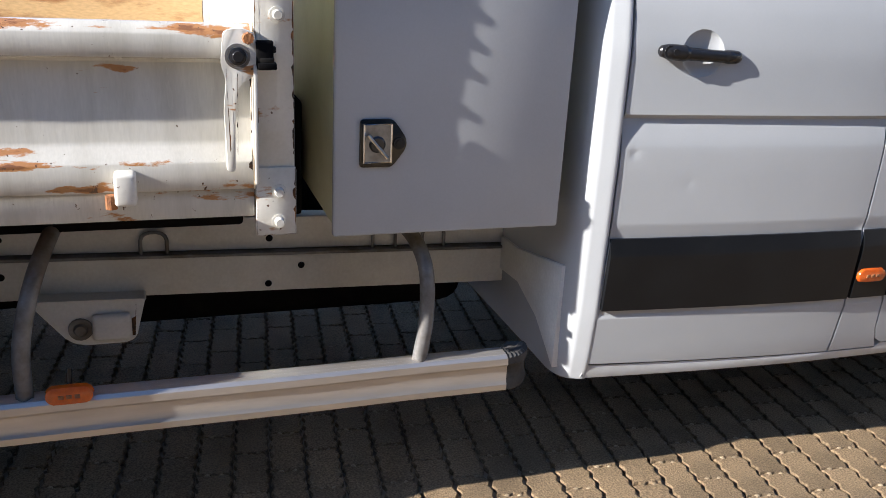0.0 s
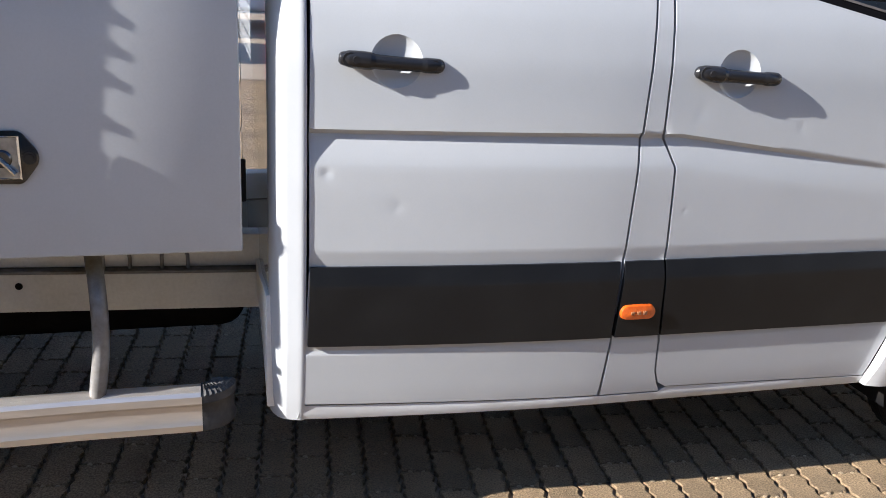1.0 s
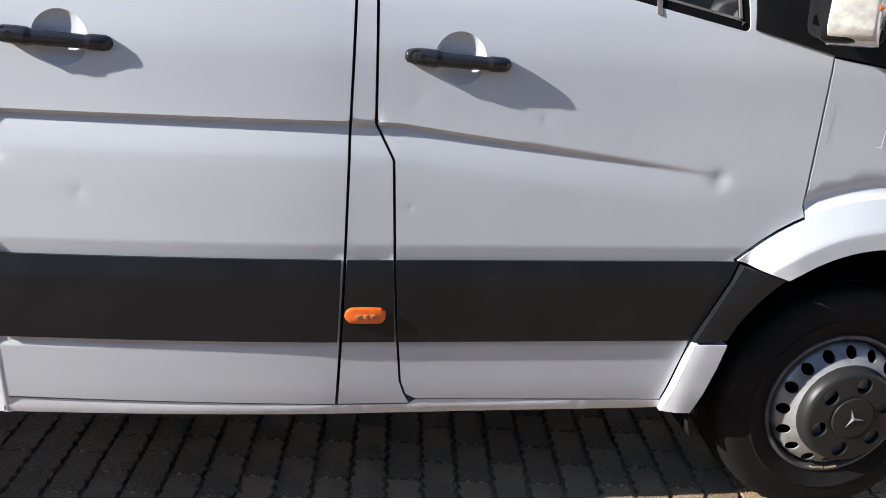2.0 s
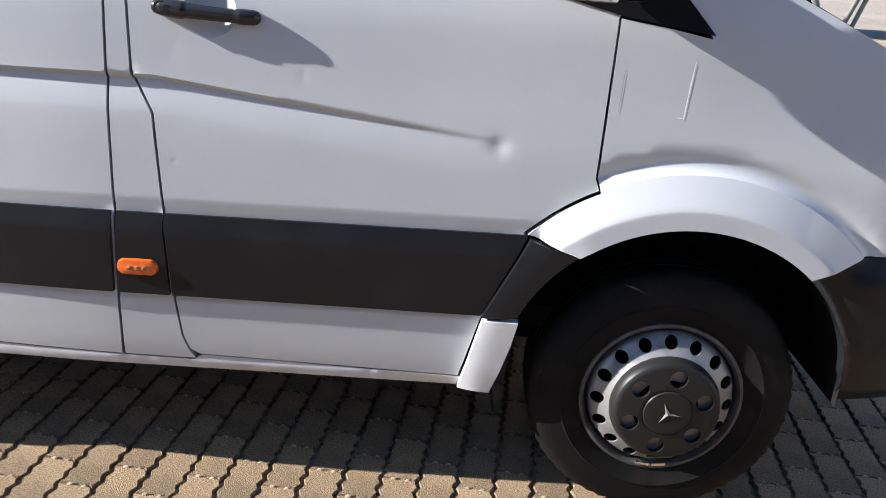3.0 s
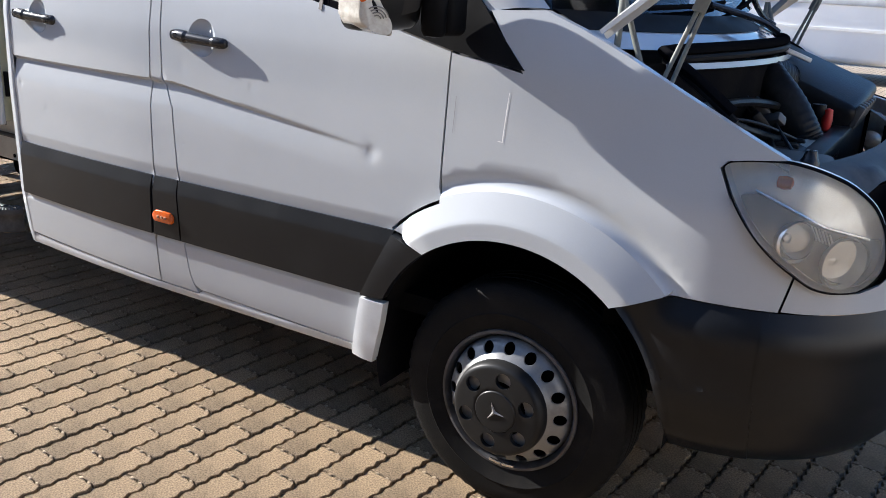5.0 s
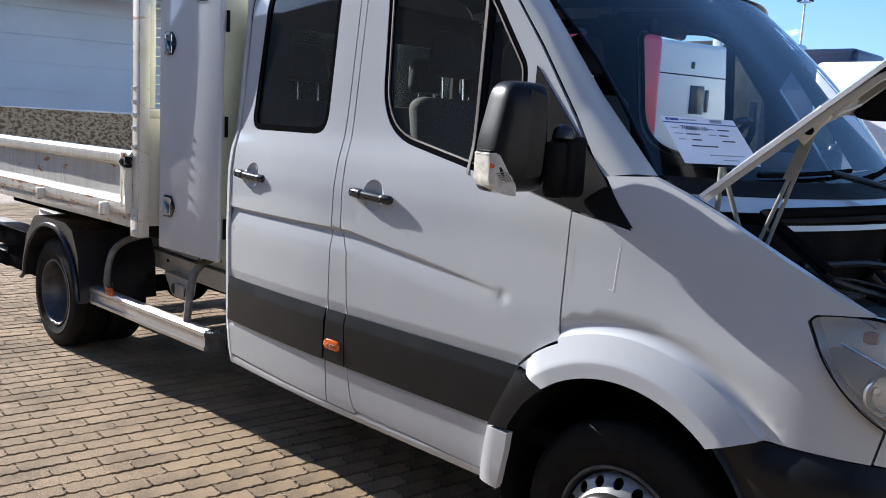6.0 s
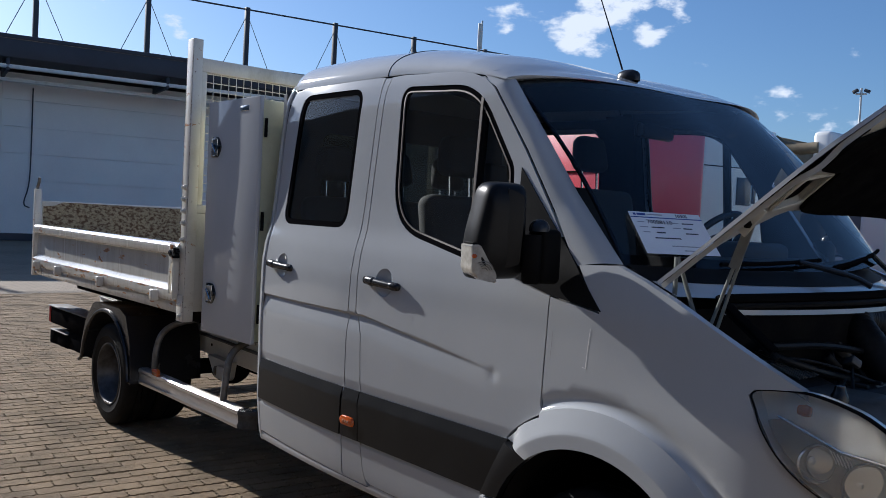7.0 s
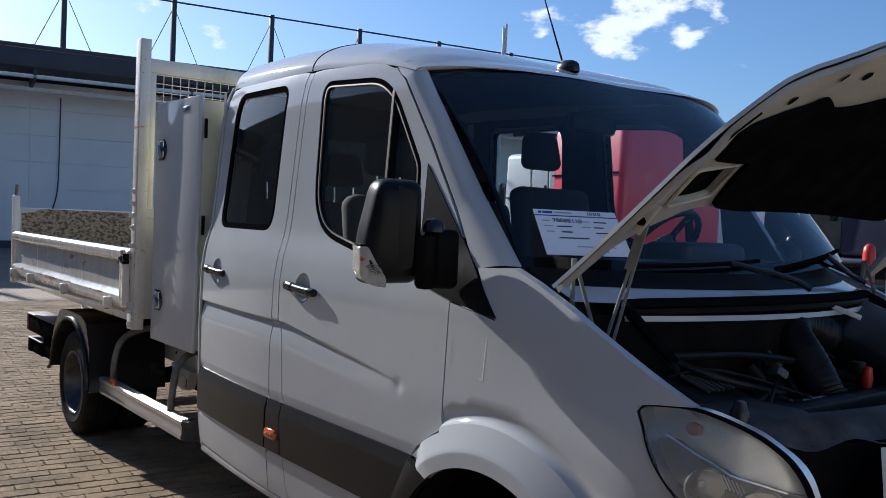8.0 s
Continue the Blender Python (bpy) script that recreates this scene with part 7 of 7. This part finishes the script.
lorry_cab("red_lorry", -9.87, -7.47, 10.27, red_paint, "red lorry cab parked askew in a row", 3.52, 2.55, (-0.5, -0.2, 1.15, 1.5), -15.0)
wl = lorry_cab("white_lorry", -10.37, -7.97, 13.97, white_lorry, "tall white lorry cab parked behind a red one", 3.66, 2.95, (-2.2, -1.7, 1.35, 1.9), -15.0)
PLACES[wl.name] = Matrix.Translation(wl.location) @ Matrix.Rotation(radians(-15), 4, "Z")
for name, bx, m in (("rear_seam", (-7.975, -7.960, 14.1, 16.2, 2.94, 2.965), matt_black), ("rear_vent", (-7.975, -7.945, 15.05, 15.45, 2.15, 2.75), gloss_black), ("vent_lid", (-7.96, -7.935, 15.50, 15.60, 2.20, 2.68), gloss_black),
                    ("rear_plate", (-7.975, -7.950, 15.02, 15.12, 3.10, 3.24), gloss_black)):
    moved_bm = moved(block(*bx, 0.01), world_of(wl) @ Matrix.Translation(-wl.location))
    part(name, moved_bm, m, wl)
lorry_cab("white_lorry", -16.6, -14.2, 15.4, white_lorry, "white lorry cab parked beyond the red one", 3.6)

tr = thing("tarpaulin_trailer", (-10.7, 24, 0), "high trailer with brown tarpaulin and pale roof edge", "trailer")
part("trailer_body", block(-13.2, -10.70, 20.6, 28, 1.1, 4.42, 0.05), tarp, tr)
part("corner_post", block(-10.70, -10.40, 20.6, 20.9, 1.1, 4.45, 0.03), white_lorry, tr)
part("rolled_cover", tube([(-10.40, 20.8, 4.22), (-10.1, 20.8, 4.02), (-9.6, 20.8, 3.95), (-9.1, 20.8, 3.98)], 0.16, 12), tarp, tr, "sagging brown rolled cover")
part("trailer_chassis", block(-11.8, -9.6, 20.7, 28, 0.5, 1.1), matt_black, tr)
bl = lorry_cab("blue_lorry", -9.25, -6.85, 20.8, blue_paint, "dark blue lorry cab with white roof fairing", 4.15)
part("roof_fairing", block(-9.28, -8.75, 20.75, 22.5, 3.3, 4.42, 0.12, 3), white_lorry, bl)
vn = thing("white_coach", (-1.5, 17, 0), "long white vehicle with grey rubbing strip along its side", "bus")
part("coach_body", block(-6.0, 2.0, 16.2, 18.7, 0.35, 3.35, 0.12, 3), white_lorry, vn)
part("rubbing_strip", block(-5.3, 1.9, 16.17, 16.22, 1.42, 1.58, 0.01), chassis_paint, vn)
for wx in (-4.6, 0.6):
    part("coach_wheel", lathe([(0.0, -0.02), (0.25, -0.02), (0.28, 0.0), (0.47, -0.02), (0.50, 0.04), (0.50, 0.28), (0.0, 0.28)], (wx, 16.21, 0.50), "y", 30), rubber, vn)
part("lower_strip", block(-5.3, 1.9, 16.18, 16.22, 0.95, 1.0), chassis_paint, vn)
fl = thing("flatbed_trailer", (6, 17, 0), "dark flatbed trailer with silver-hubbed wheels", "trailer")
part("flat_deck", block(2.4, 12.0, 15.9, 18.4, 1.15, 1.45, 0.03), hall_dark, fl)
part("stake", block(2.4, 2.5, 15.9, 18.4, 1.45, 2.6), hall_dark, fl)
for x in (3.4, 4.7, 9.5):
    part("tyre", lathe([(0.25, 0.0), (0.47, -0.02), (0.51, 0.04), (0.51, 0.26), (0.46, 0.3), (0.25, 0.28)], (x, 15.95, 0.51), "y", 36), rubber, fl)
    part("hub", lathe([(0.0, -0.05), (0.10, -0.05), (0.13, 0.02), (0.20, 0.06), (0.24, 0.0), (0.27, 0.0), (0.27, 0.05)], (x, 15.95, 0.51), "y", 28), rim_paint, fl)
yd = thing("yard_bollard", (-3.04, 9.0, 0), "red painted steel bollard", "bollard")
part("post", lathe([(0.075, 0.0), (0.075, 1.40), (0.065, 1.47), (0.03, 1.51), (0.0, 1.515)], (-3.04, 9.0, 0), "z", 24), red_cap, yd)

# plain unseen walls, added to shape the light on the truck
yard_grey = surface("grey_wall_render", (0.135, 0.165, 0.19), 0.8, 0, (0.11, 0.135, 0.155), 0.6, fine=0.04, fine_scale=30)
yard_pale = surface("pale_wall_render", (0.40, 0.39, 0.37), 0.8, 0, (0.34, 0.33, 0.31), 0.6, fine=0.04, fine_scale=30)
# added ahead of the truck: its sunlit face fills the nose and lamps
we = block(11.0, 11.3, -10.5, 6.0, -0.016, 5.2)
tagged(part("bounce_wall_east", we, yard_pale, None, "", 0), "unseen pale wall added to bounce sunlight onto the truck's front", "wall", kind="structure")
# added out of view: blocks low sky, gives the side windows something dark
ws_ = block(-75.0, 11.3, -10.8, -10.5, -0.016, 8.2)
tagged(part("sky_block_south", ws_, yard_grey, None, "", 0), "unseen blue-grey wall added to block low sky and darken reflections", "wall", kind="structure")
